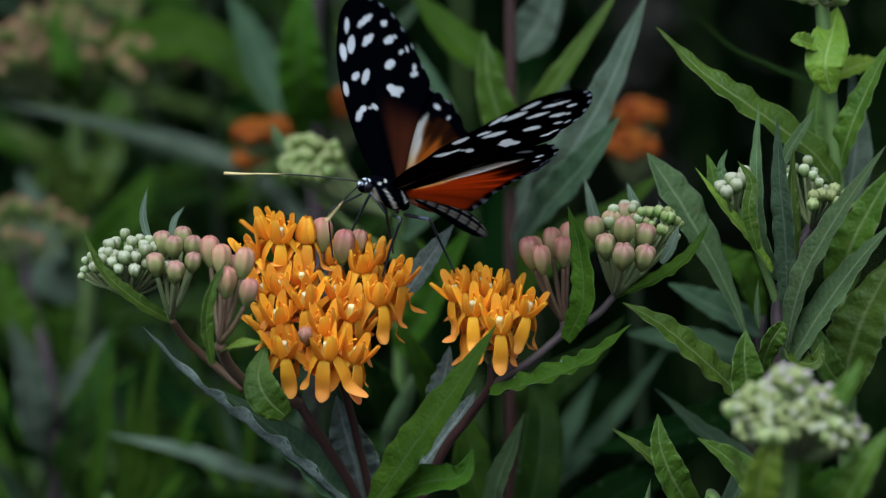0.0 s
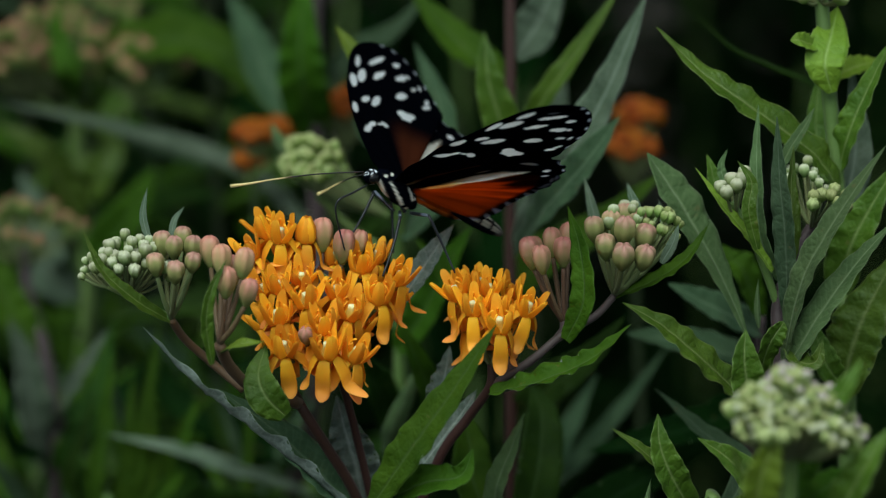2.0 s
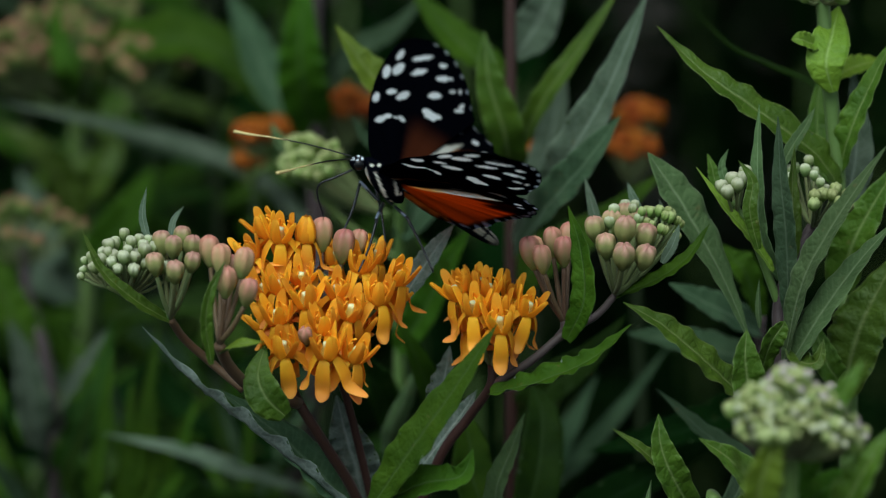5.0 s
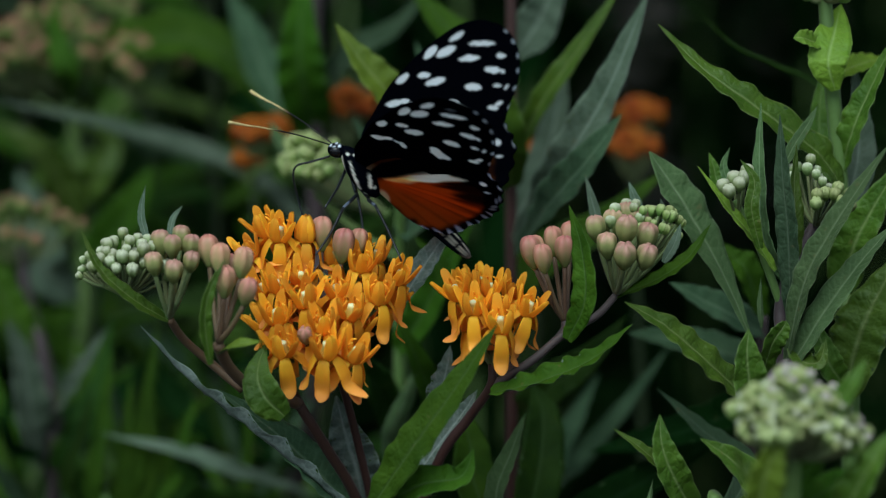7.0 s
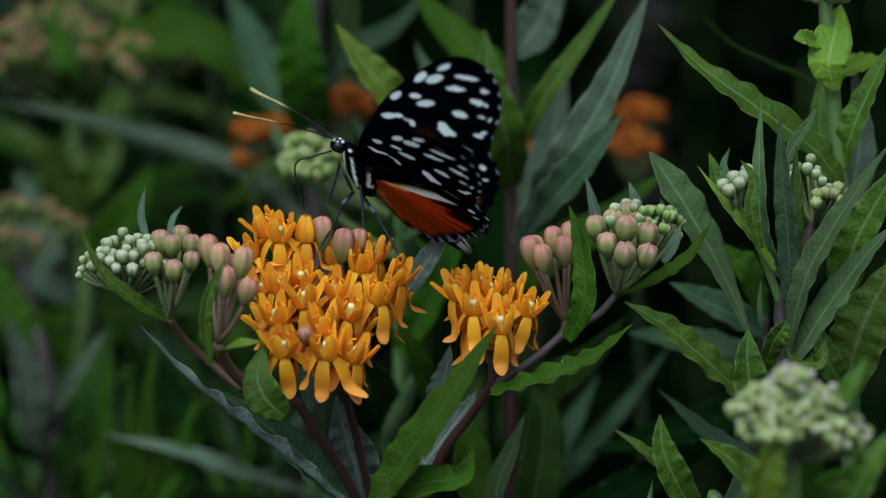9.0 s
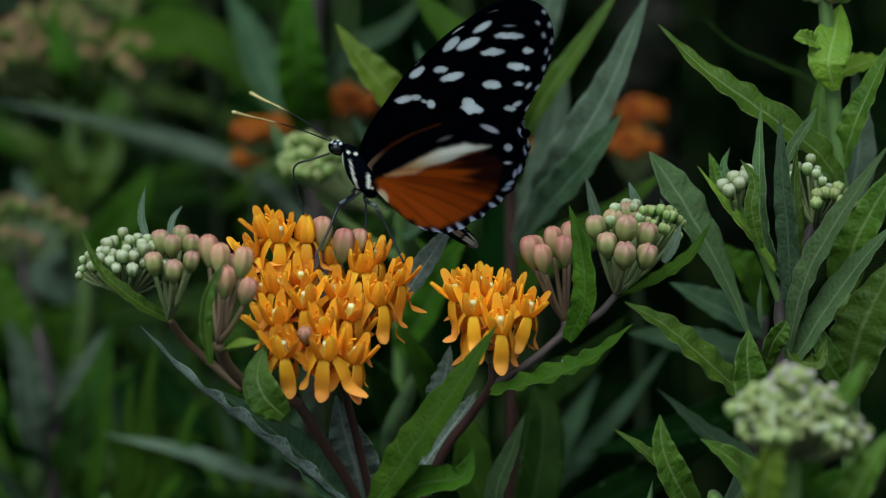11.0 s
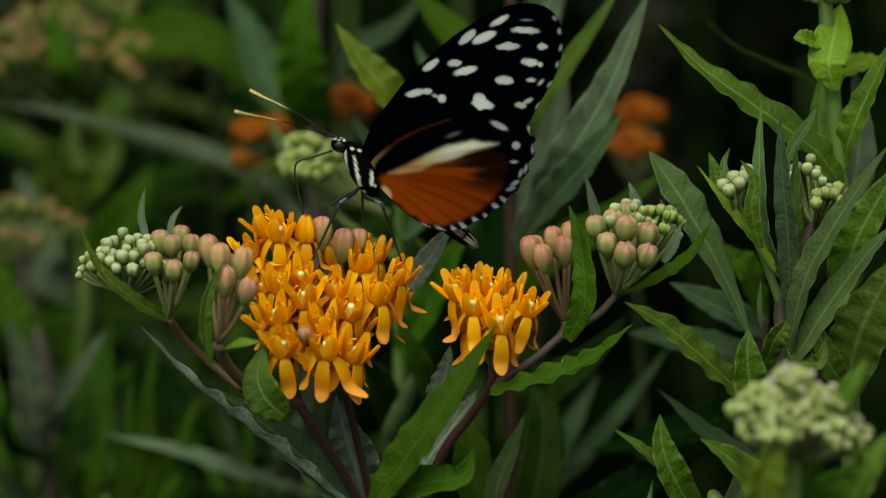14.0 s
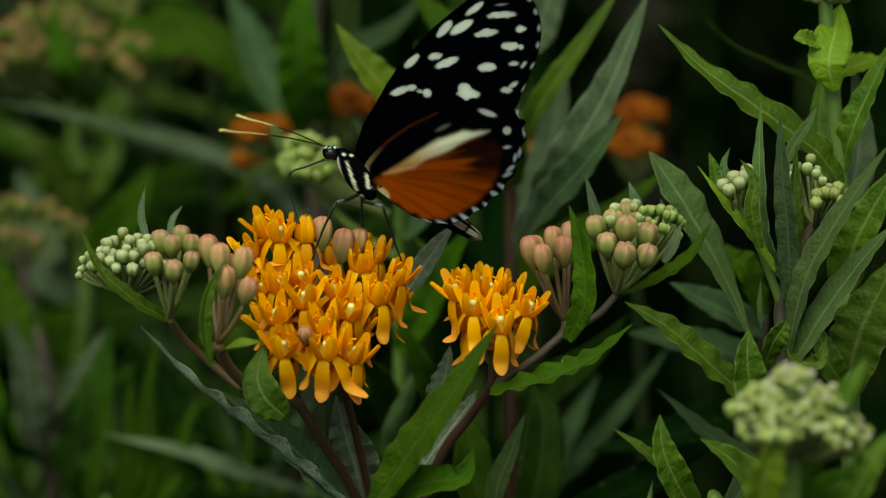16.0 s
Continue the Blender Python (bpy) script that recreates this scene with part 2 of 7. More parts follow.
def blade(bm, line, normals, widths, fold=0.0, wave=0.0, thick=0.00025, cols=6, seed=0, back=0, ripple=13.0):
    """A thin two-sided leaf or petal along the line; fold lifts its edges, wave ruffles them. back: material of the lower side."""
    uv = bm.loops.layers.uv.verify()
    n = len(line) - 1
    sheets = ([], [])
    for i, p in enumerate(line):
        go = (line[min(i + 1, n)] - line[max(i - 1, 0)]).normalized()
        up = (normals[i] - go * normals[i].dot(go)).normalized()
        side = go.cross(up)
        for s, sheet in enumerate(sheets):
            row = []
            for j in range(cols + 1):
                v = 2 * j / cols - 1
                lift = fold * abs(v) ** 1.3 * widths[i]
                lift += wave * widths[i] * abs(v) ** 1.5 * math.sin(i / n * ripple * math.pi + (2.1 if v > 0 else 0.0) + seed + 2.5 * noise.noise(Vector((i * 0.17, seed * 1.7, 9.0))))
                lift += wave * 0.5 * widths[i] * noise.noise(Vector((i * 0.6, v * 1.5, seed * 7.3)))
                edge = widths[i] * (1 + 0.06 * noise.noise(Vector((i * 1.3, 3.1 * (v > 0), seed * 3.7))))
                off = (thick * (0.5 - s)) * (1 - 0.8 * abs(v))
                row.append(bm.verts.new(p + side * (v * edge) + up * (lift + off)))
            sheet.append(row)
    for s, sheet in enumerate(sheets):
        for i in range(n):
            for j in range(cols):
                order = [(i, j), (i, j + 1), (i + 1, j + 1), (i + 1, j)]
                if s == 1:
                    order.reverse()
                f = bm.faces.new([sheet[a][c] for a, c in order])
                f.material_index = back if s else 0
                f.smooth = True
                for loop, (a, c) in zip(f.loops, order):
                    loop[uv].uv = (a / n, 2 * c / cols - 1)
    for i in range(n):
        for j in (0, cols):
            a, b, c, d = sheets[0][i][j], sheets[0][i + 1][j], sheets[1][i + 1][j], sheets[1][i][j]
            bm.faces.new((a, b, c, d) if j else (d, c, b, a)).smooth = True


def mesh_of(name, bm, *materials):
    mesh = bpy.data.meshes.new(name)
    bmesh.ops.recalc_face_normals(bm, faces=bm.faces)
    bm.to_mesh(mesh)
    bm.free()
    for m in materials:
        mesh.materials.append(m)
    mesh.polygons.foreach_set("use_smooth", [True] * len(mesh.polygons))
    return mesh


def child(name, mesh, parent, label="", m=None):
    ob = new(name, mesh)
    ob.parent = parent
    if m is not None:
        ob.matrix_basis = m
    return tagged(ob, label)


def thing(name, base, label, category, group=""):
    ob = new(name)
    ob.location = base
    ob.empty_display_size = 0.01
    return tagged(ob, label, category, group)


def local(plant, points):
    return [Vector(p) - plant.location for p in points]


def stem(plant, points, r0, r1, m, name="stem", label="", sides=10, steps=24, swell=0.0):
    bm = bmesh.new()
    tube(bm, local(plant, points), r0, r1, sides, steps, swell)
    return child(name, mesh_of(name, bm, m), plant, label)


leaf_count = [0]


def leaf(plant, points, width, face=(0.0, -1.0, 0.35), m=LEAF, back=LEAF_BACK, fold=0.40, wave=0.13, twist=0.0, blunt=0.75, label="", name="leaf"):
    """A lance-shaped leaf from its base through the points to its tip; width in mm; face: where its upper side looks; twist turns the tip, in degrees."""
    leaf_count[0] += 1
    line = spline(local(plant, points), 34)
    n = len(line) - 1
    widths = []
    for i in range(n + 1):
        t = i / n
        w = math.sin(math.pi * min(1.0, 0.06 + 0.94 * t) ** blunt) ** 0.9 if t < 1 else 0.0
        widths.append(max(w, 0.02) * width * 0.0005)
    normals = []
    for i in range(n + 1):
        go = (line[min(i + 1, n)] - line[max(i - 1, 0)]).normalized()
        normals.append(Matrix.Rotation(radians(twist) * i / n, 3, go) @ Vector(face))
    bm = bmesh.new()
    blade(bm, line, normals, widths, fold, wave, 0.0003, 8, leaf_count[0], 1)
    return child(name, mesh_of(name, bm, m, back), plant, label)


def bud_mesh(name, m, length=4.6, radius=1.75, ridges=5):
    """One closed bud on its own z, ribbed by five petal seams; size in mm."""
    bm = bmesh.new()
    uv = bm.loops.layers.uv.verify()
    rows, sides = 14, 20
    grid = []
    for i in range(rows + 1):
        t = i / rows
        # narrow foot, fullest at two thirds, five blunt lobes at the top
        r = radius * (0.30 + 0.72 * math.sin(min(1.0, t / 0.55) * math.pi / 2)) * math.sqrt(max(0.02, 1 - (max(0.0, t - 0.45) / 0.555) ** 3.6))
        grid.append([])
        for j in range(sides):
            a = 2 * math.pi * j / sides
            lobe = abs(math.cos(a * ridges / 2)) ** 0.7
            rr = r * (0.76 + 0.26 * lobe * (0.6 + 0.4 * t))
            grid[-1].append(bm.verts.new((rr * 0.001 * math.cos(a), rr * 0.001 * math.sin(a), (t - 0.09 * (1 - lobe) * t ** 4) * length * 0.001)))
    for i in range(rows):
        for j in range(sides):
            k = (j + 1) % sides
            f = bm.faces.new((grid[i][j], grid[i][k], grid[i + 1][k], grid[i + 1][j]))
            for loop, (u, v) in zip(f.loops, ((i, j), (i, j + 1), (i + 1, j + 1), (i + 1, j))):
                loop[uv].uv = (u / rows, v / sides)
    f = bm.faces.new(grid[-1])
    for loop in f.loops:
        loop[uv].uv = (1.0, 0.5)
    bm.faces.new(grid[0][::-1])
    return mesh_of(name, bm, m)


BUD_MESH = {
    "pink": bud_mesh("bud", BUD_PINK, 5.7, 1.82), "green": bud_mesh("bud", BUD_GREEN, 5.2, 1.95),
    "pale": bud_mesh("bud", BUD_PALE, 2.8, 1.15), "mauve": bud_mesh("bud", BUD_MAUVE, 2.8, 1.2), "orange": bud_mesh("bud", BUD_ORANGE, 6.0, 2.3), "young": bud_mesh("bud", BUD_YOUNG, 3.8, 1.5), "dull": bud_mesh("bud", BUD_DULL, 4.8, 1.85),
}


def turned(place, up, spin=0.0, size=1.0):
    """A pose at place with z along up."""
    m = Vector(up).to_track_quat("Z", "Y").to_matrix().to_4x4()
    return Matrix.Translation(place) @ m @ Matrix.Rotation(spin, 4, "Z") @ Matrix.Scale(size, 4)


def stalk(plant, a, b, r=0.0005, m=PEDICEL, name="flower_stalk"):
    """A thin stalk between two places of the plant's own space."""
    bm = bmesh.new()
    a, b = Vector(a), Vector(b)
    bend = (a + b) / 2 + Vector((0, 0, -0.12)) * (a - b).length * 0.6
    tube(bm, [a, bend, b], r, r * 0.85, 6, 6)
    return child(name, mesh_of(name, bm, m), plant)


def bud(plant, root, place, kind, size=1.0, spread=1.0):
    """A bud whose foot is at place, on a stalk from root (world places)."""
    a, b = local(plant, (root, place))
    up = ((b - a).normalized() + Vector((0, -0.1, 0.9 * spread))).normalized()
    if kind in ("pink", "green"):
        b = b - up * 0.0017 * size
    stalk(plant, a, b + up * 0.0004, 0.0005 if kind in ("pink", "green") else 0.00032, STEM_RED if kind == "pink" else PEDICEL)
    child("bud", BUD_MESH[kind], plant, "", turned(b, up, random.uniform(0, 6.28), size * random.uniform(0.92, 1.08)))


def bud_head(plant, root, centre, rx, rz, count, kind, size=1.0, ry=None, turn=0.0, tip=None):
    """A dome of buds round centre, all on stalks from one root."""
    c = Vector(centre)
    ry = ry or rx
    made = 0
    for i in range(count * 4):
        k = (i + 0.5) / (count * 2.0)
        if made >= count or k > 1:
            break
        a = i * 2.39996 + turn
        lat = math.acos(1 - 1.15 * k)
        p = c + Vector((rx * math.sin(lat) * math.cos(a), ry * math.sin(lat) * math.sin(a), rz * math.cos(lat))) * random.uniform(0.82, 1.08)
        p += Vector([random.uniform(-0.11, 0.11) * rx for _ in range(3)])
        if i % 2:
            continue
        made += 1
        bud(plant, root, p, kind if tip is None or k > 0.45 else tip, size * random.uniform(0.85, 1.1))


# ---- one flower: five drooping petals, five upright hoods round a pale crown ----
def petal_mesh(droop, flare, curl=0.0):
    """A broad petal that hangs from the flower's rim, its tip turned outwards by curl."""
    bm = bmesh.new()
    pts = [(0.0008, 0, 0.0002), (0.0019, 0, -0.0001), (0.0027 + flare * 0.35, 0, -0.0024 * droop), (0.0028 + flare * 0.8, 0, -0.0048 * droop), (0.0038 + flare * 1.1 + curl, 0, -0.0064 * droop + curl * 0.4)]
    line = spline(pts, 14)
    normals = [Vector((1.0, 0, 0.35 + 0.6 * max(0, 1 - i / 3))) for i in range(15)]
    widths = [0.00134 * (0.42 + 0.58 * math.sin(math.pi * 0.5 * min(1.0, i / 9)) ** 1.3) * math.sqrt(max(0.03, 1 - (max(0, i - 9.5) / 4.6) ** 2.2)) for i in range(15)]
    blade(bm, line, normals, widths, -0.07, 0.08, 0.00016, 6, droop * 9 + flare * 900, ripple=3.0)
    return mesh_of("petal", bm, PETAL)


def hood_mesh(open_, tall=1.0, broad=1.0):
    """A broad scoop that stands round the crown, hollow towards it, with a blunt tip."""
    bm = bmesh.new()
    pts = [(0.0009, 0, 0.0001), (0.0018, 0, 0.0007), (0.0024 + open_ * 0.6, 0, 0.0024 * tall), (0.0027 + 1.5 * open_, 0, 0.0040 * tall), (0.0028 + 2.5 * open_, 0, 0.0054 * tall)]
    line = spline(pts, 13)
    normals = [Vector((-1.0, 0, 0.3)) for i in range(14)]
    widths = [0.00114 * broad * (0.80 + 0.20 * math.sin(math.pi * min(1.0, i / 9.0))) * math.sqrt(max(0.08, 1 - (max(0, i - 8.0) / 5.2) ** 2.4)) for i in range(14)]
    blade(bm, line, normals, widths, 0.34, 0.05, 0.00062, 8, open_ * 5000, ripple=3.0)
    # the thin horn that curves in over the crown
    tube(bm, [(0.0016, 0, 0.0010), (0.0019, 0, 0.0030), (0.0011, 0, 0.0040)], 0.00028, 0.00016, 5, 5)
    return mesh_of("hood", bm, HOOD)


def crown_mesh():
    bm = bmesh.new()
    uv = bm.loops.layers.uv.verify()
    rings = []
    for z, r in ((-0.0012, 0.0007), (-0.0002, 0.0012), (0.0008, 0.0010), (0.0018, 0.0007), (0.0024, 0.0007), (0.0027, 0.0006), (0.0028, 0.0003)):
        rings.append([bm.verts.new((r * (1 + 0.12 * math.cos(5 * a)) * math.cos(a), r * (1 + 0.12 * math.cos(5 * a)) * math.sin(a), z)) for a in (math.pi * j / 10 for j in range(20))])
    for i in range(len(rings) - 1):
        for j in range(20):
            f = bm.faces.new((rings[i][j], rings[i][(j + 1) % 20], rings[i + 1][(j + 1) % 20], rings[i + 1][j]))
            for loop, u in zip(f.loops, (i, i, i + 1, i + 1)):
                loop[uv].uv = (u / 6, 0.5)
    f = bm.faces.new(rings[-1])
    for loop in f.loops:
        loop[uv].uv = (1.0, 0.5)
    return mesh_of("flower", bm, CROWN)


PETALS = [petal_mesh(1.0, 0.0002), petal_mesh(0.96, 0.0010, 0.0010), petal_mesh(0.86, 0.0022, 0.0016), petal_mesh(1.05, -0.0002), petal_mesh(0.92, 0.0014), petal_mesh(1.0, 0.0006, 0.0006)]
HOODS = [hood_mesh(0.0001), hood_mesh(0.0005, 0.93), hood_mesh(-0.0003, 1.0, 1.05), hood_mesh(0.0003, 0.97, 0.94), hood_mesh(-0.0001, 0.88, 1.0)]
CLOSED_HOOD = hood_mesh(-0.0009, 1.0, 1.05)
CROWN_MESH = crown_mesh()


def flower(plant, root, place, up, size=1.0, spin=None, closed=False):
    """An open flower whose crown stands at place; its stalk comes from root (world places)."""
    a, b = local(plant, (root, place))
    up = Vector(up).normalized()
    b = b - up * 0.0027
    stalk(plant, a, b - up * 0.001 * size, 0.00042)
    spin = random.uniform(0, 6.28) if spin is None else spin
    f = child("flower", CROWN_MESH, plant, "orange flower with five hoods and drooping petals", turned(b, up, spin, size * 0.95))
    for i in range(5):
        a = 2 * math.pi * i / 5
        child("hood", CLOSED_HOOD if closed else random.choice(HOODS), f, "", Matrix.Rotation(a + random.uniform(-0.08, 0.08), 4, "Z") @ Matrix.Rotation(0.0 if closed else random.uniform(-0.10, 0.07), 4, "Y"))
        child("petal", random.choice(PETALS), f, "", Matrix.Rotation(a + math.pi / 5 + random.uniform(-0.1, 0.1), 4, "Z") @ Matrix.Rotation(random.uniform(-0.22, 0.12), 4, "Y"))
    return f


# ---- the flowering milkweed in the middle ----
PLANT_BASE = (-0.004, 0.03, 0.0)
milkweed = thing("milkweed_plant", PLANT_BASE, "flowering milkweed with orange umbels, pink buds and brown stems", "plant", "milkweed plants")
FORK = (-0.0097, 0.0088, 0.5345)
stem(milkweed, [PLANT_BASE, (-0.008, 0.028, 0.3), FORK], 0.0024, 0.0019, STEM_BROWN)
stem(milkweed, [FORK, (-0.0155, 0.0020, 0.5538), (-0.0210, -0.0031, 0.5649), (-0.0257, -0.0047, 0.5732), (-0.0281, -0.0009, 0.5778)], 0.0010, 0.0009, STEM_BROWN, "stem", "dark reddish-brown stem")
stem(milkweed, [FORK, (-0.0132, 0.0060, 0.5533), (-0.0157, 0.0040, 0.5653), (-0.0181, 0.0017, 0.5751), (-0.0205, -0.0012, 0.5814)], 0.0008, 0.0007, STEM_BROWN)
stem(milkweed, [FORK, (-0.0012, 0.0011, 0.5602), (0.0046, -0.0013, 0.5696), (0.0084, -0.0042, 0.5759), (0.0088, -0.0036, 0.5799)], 0.0010, 0.0008, STEM_BROWN)
stem(milkweed, [(0.0084, -0.0042, 0.5759), (0.0156, -0.0054, 0.5808), (0.0216, -0.0046, 0.5857), (0.0272, -0.0021, 0.5883), (0.0308, 0.0006, 0.5916)], 0.0008, 0.00065, STEM_PURPLE, "stem", "purplish branch stem")
stem(milkweed, [(-0.0257, -0.0048, 0.5730), (-0.0330, -0.0132, 0.5774), (-0.0370, -0.0194, 0.5827), (-0.0386, -0.0237, 0.5875)], 0.0011, 0.0010, STEM_RED)
stem(milkweed, [(-0.0354, -0.0063, 0.5758), (-0.0415, -0.0045, 0.5806), (-0.0457, -0.0070, 0.5851), (-0.0478, -0.0115, 0.5896)], 0.0008, 0.0007, STEM_RED)
stem(milkweed, [(0.0206, -0.0047, 0.5849), (0.0216, -0.0035, 0.5860), (0.0217, -0.0023, 0.5871)], 0.0009, 0.0008, STEM_PURPLE)

# main umbel
ROOT = (-0.0225, -0.0012, 0.5814)
for place, up, size, spin in (
    ((-0.0320, 0.0030, 0.6043), (-0.35, -0.25, 1), 1.00, 0.3),
    ((-0.0288, -0.0025, 0.6043), (0.05, -0.42, 1), 1.05, 1.6),
    ((-0.0352, -0.0005, 0.6004), (-0.45, -0.30, 1), 0.95, 0.9),
    ((-0.0251, -0.0050, 0.5969), (0.05, -0.40, 1), 0.95, 0.5),
    ((-0.0294, -0.0070, 0.5959), (-0.15, -0.35, 1), 0.92, 1.1),
    ((-0.0197, 0.0030, 0.5994), (0.05, -0.15, 1), 0.90, 0.2),
    ((-0.0144, -0.0010, 0.5986), (0.05, -0.40, 1), 1.00, 0.8),
    ((-0.0117, 0.0045, 0.5993), (0.20, -0.12, 1), 0.92, 0.4),
    ((-0.0074, -0.0020, 0.5965), (0.40, -0.30, 1), 1.00, 1.3),
    ((-0.0111, -0.0080, 0.5942), (0.12, -0.42, 1), 1.05, 0.6),
    ((-0.0241, -0.0105, 0.5940), (-0.02, -0.48, 1), 1.10, 1.6),
    ((-0.0187, -0.0075, 0.5950), (0.05, -0.36, 1), 1.00, 0.2),
    ((-0.0160, -0.0105, 0.5919), (0.12, -0.45, 1), 1.05, 1.0),
    ((-0.0293, -0.0105, 0.5910), (-0.15, -0.42, 1), 1.05, 1.5),
    ((-0.0280, -0.0140, 0.5859), (-0.10, -0.50, 1), 1.10, 0.7),
    ((-0.0202, -0.0165, 0.5862), (0.00, -0.50, 1), 1.15, 1.4),
    ((-0.0150, -0.0135, 0.5848), (0.42, -0.45, 1), 1.05, 0.3),
    ((-0.0209, -0.0135, 0.5900), (0.05, -0.50, 1), 1.05, 0.9),
    ((-0.0329, -0.0040, 0.5886), (-0.75, -0.15, 1), 0.95, 0.4),
    ((-0.0322, -0.0020, 0.5944), (-0.35, -0.20, 1), 0.95, 0.1),
    ((-0.0085, 0.0020, 0.5916), (0.50, -0.10, 1), 0.95, 0.6),
    ((-0.0143, -0.0060, 0.5885), (0.30, -0.30, 1), 1.00, 1.1),
):
    flower(milkweed, ROOT, place, up, size, spin)
flower(milkweed, ROOT, (-0.0243, -0.0005, 0.6040), (0.05, -0.2, 1), 0.95, 1.57, True)
for place, kind, size in (((-0.0215, 0.0015, 0.6011), "pink", 1.05), ((-0.0178, -0.0010, 0.5995), "pink", 1.15), ((-0.0153, 0.0030, 0.5996), "pink", 1.00), ((-0.0239, -0.0150, 0.5868), "pink", 0.80)):
    bud(milkweed, ROOT, place, kind, size)
stalk(milkweed, Vector((-0.0184, -0.0030, 0.5945)) - milkweed.location, Vector((-0.0222, -0.0066, 0.5972)) - milkweed.location, 0.0006, STEM_GREEN)

# second umbel
ROOT = (0.0088, -0.0036, 0.5794)
for place, up, size, spin in (
    ((0.0083, -0.0030, 0.5946), (0.03, -0.34, 1), 0.92, 0.5),
    ((0.0053, -0.0080, 0.5922), (-0.08, -0.40, 1), 1.00, 1.6),
    ((0.0100, -0.0112, 0.5897), (0.05, -0.45, 1), 1.10, 1.6),
    ((0.0156, -0.0055, 0.5915), (0.38, -0.36, 1), 1.00, 0.9),
    ((0.0019, -0.0035, 0.5941), (-0.42, -0.36, 1), 1.00, 0.3),
    ((0.0125, 0.0015, 0.5934), (0.15, -0.20, 1), 0.90, 0.2),
    ((0.0036, 0.0030, 0.5944), (-0.20, -0.12, 1), 0.90, 1.0),
    ((0.0067, 0.0040, 0.5946), (0.00, -0.05, 1), 0.88, 0.4),
    ((0.0133, -0.0020, 0.5898), (0.25, -0.20, 1), 0.95, 1.2),
    ((0.0096, -0.0040, 0.5912), (0.00, -0.30, 1), 0.95, 0.6),
    ((0.0046, -0.0010, 0.5880), (-0.20, -0.20, 1), 0.95, 0.8),
):
    flower(milkweed, ROOT, place, up, size, spin)

# pink buds beside the second umbel
ROOT = (0.0217, -0.0023, 0.5871)
for place in ((0.0159, -0.0023, 0.5985), (0.0177, -0.0054, 0.5983), (0.0196, 0.0001, 0.6004), (0.0215, -0.0032, 0.5991), (0.0168, 0.0057, 0.5976), (0.0227, 0.0060, 0.5996)):
    bud(milkweed, ROOT, place, "pink", 1.05, 1.4)
# green and pink buds at the end of the branch
ROOT = (0.0308, 0.0006, 0.5918)
for place in ((0.0272, 0.0005, 0.6028), (0.0290, -0.0040, 0.6005), (0.0322, -0.0045, 0.6033), (0.0318, -0.0073, 0.5991), (0.0355, -0.0063, 0.5989), (0.0358, -0.0017, 0.6016), (0.0348, 0.0026, 0.6034), (0.0303, 0.0036, 0.6032), (0.0328, 0.0068, 0.6037)):
    bud(milkweed, ROOT, place, "green", 1.0, 1.3)
bud_head(milkweed, ROOT, (0.0381, 0.0023, 0.6017), 0.0044, 0.0042, 34, "young", 0.55)
bud_head(milkweed, ROOT, (0.0334, 0.0046, 0.6029), 0.004, 0.0035, 8, "pale", 0.9)
# buds on the left branch
ROOT = (-0.0478, -0.0114, 0.5899)
for place in ((-0.0500, -0.0157, 0.5994), (-0.0464, -0.0188, 0.5986), (-0.0435, -0.0176, 0.6003), (-0.0470, -0.0133, 0.6021), (-0.0440, -0.0103, 0.6015), (-0.0492, -0.0102, 0.6020), (-0.0459, -0.0082, 0.6027)):
    bud(milkweed, ROOT, place, "green", 0.85, 1.3)
bud_head(milkweed, (-0.0557, -0.0085, 0.5933), (-0.0556, -0.0081, 0.5977), 0.0056, 0.0046, 40, "pale", 0.9)
bud_head(milkweed, (-0.0557, -0.0085, 0.5933), (-0.0527, -0.0102, 0.5969), 0.0040, 0.0042, 18, "pale", 0.9)
bud_head(milkweed, (-0.0593, -0.0060, 0.5943), (-0.0617, -0.0045, 0.5956), 0.0022, 0.003, 12, "pale", 0.6)
stem(milkweed, [(-0.0478, -0.0114, 0.5899), (-0.0557, -0.0085, 0.5933)], 0.0006, 0.0005, STEM_GREEN)
stem(milkweed, [(-0.0557, -0.0085, 0.5933), (-0.0593, -0.0060, 0.5943)], 0.0005, 0.0004, STEM_GREEN)
ROOT = (-0.0385, -0.0237, 0.5879)
for place in ((-0.0373, -0.0250, 0.5975), (-0.0335, -0.0271, 0.5964), (-0.0345, -0.0215, 0.6002), (-0.0384, -0.0185, 0.6002), (-0.0405, -0.0154, 0.6011), (-0.0366, -0.0160, 0.5978)):
    bud(milkweed, ROOT, place, "pink", 0.95, 1.3)

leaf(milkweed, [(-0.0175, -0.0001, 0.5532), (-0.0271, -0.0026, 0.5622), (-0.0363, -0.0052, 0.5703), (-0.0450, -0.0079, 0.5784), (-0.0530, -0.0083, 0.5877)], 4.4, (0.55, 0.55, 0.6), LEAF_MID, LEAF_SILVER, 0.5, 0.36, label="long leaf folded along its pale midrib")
leaf(milkweed, [(-0.0165, 0.0016, 0.5517), (-0.0227, 0.0009, 0.5592), (-0.0303, 0.0002, 0.5667), (-0.0402, -0.0004, 0.5746)], 7.4, (0.5, -0.7, 0.4), LEAF_GREY, LEAF_BACK)
leaf(milkweed, [(-0.0276, -0.0169, 0.5735), (-0.0308, -0.0182, 0.5771), (-0.0322, -0.0166, 0.5809), (-0.0310, -0.0127, 0.5855)], 6.4, (-0.1, -1, 0.2), m=LEAF, fold=0.2, wave=0.08)
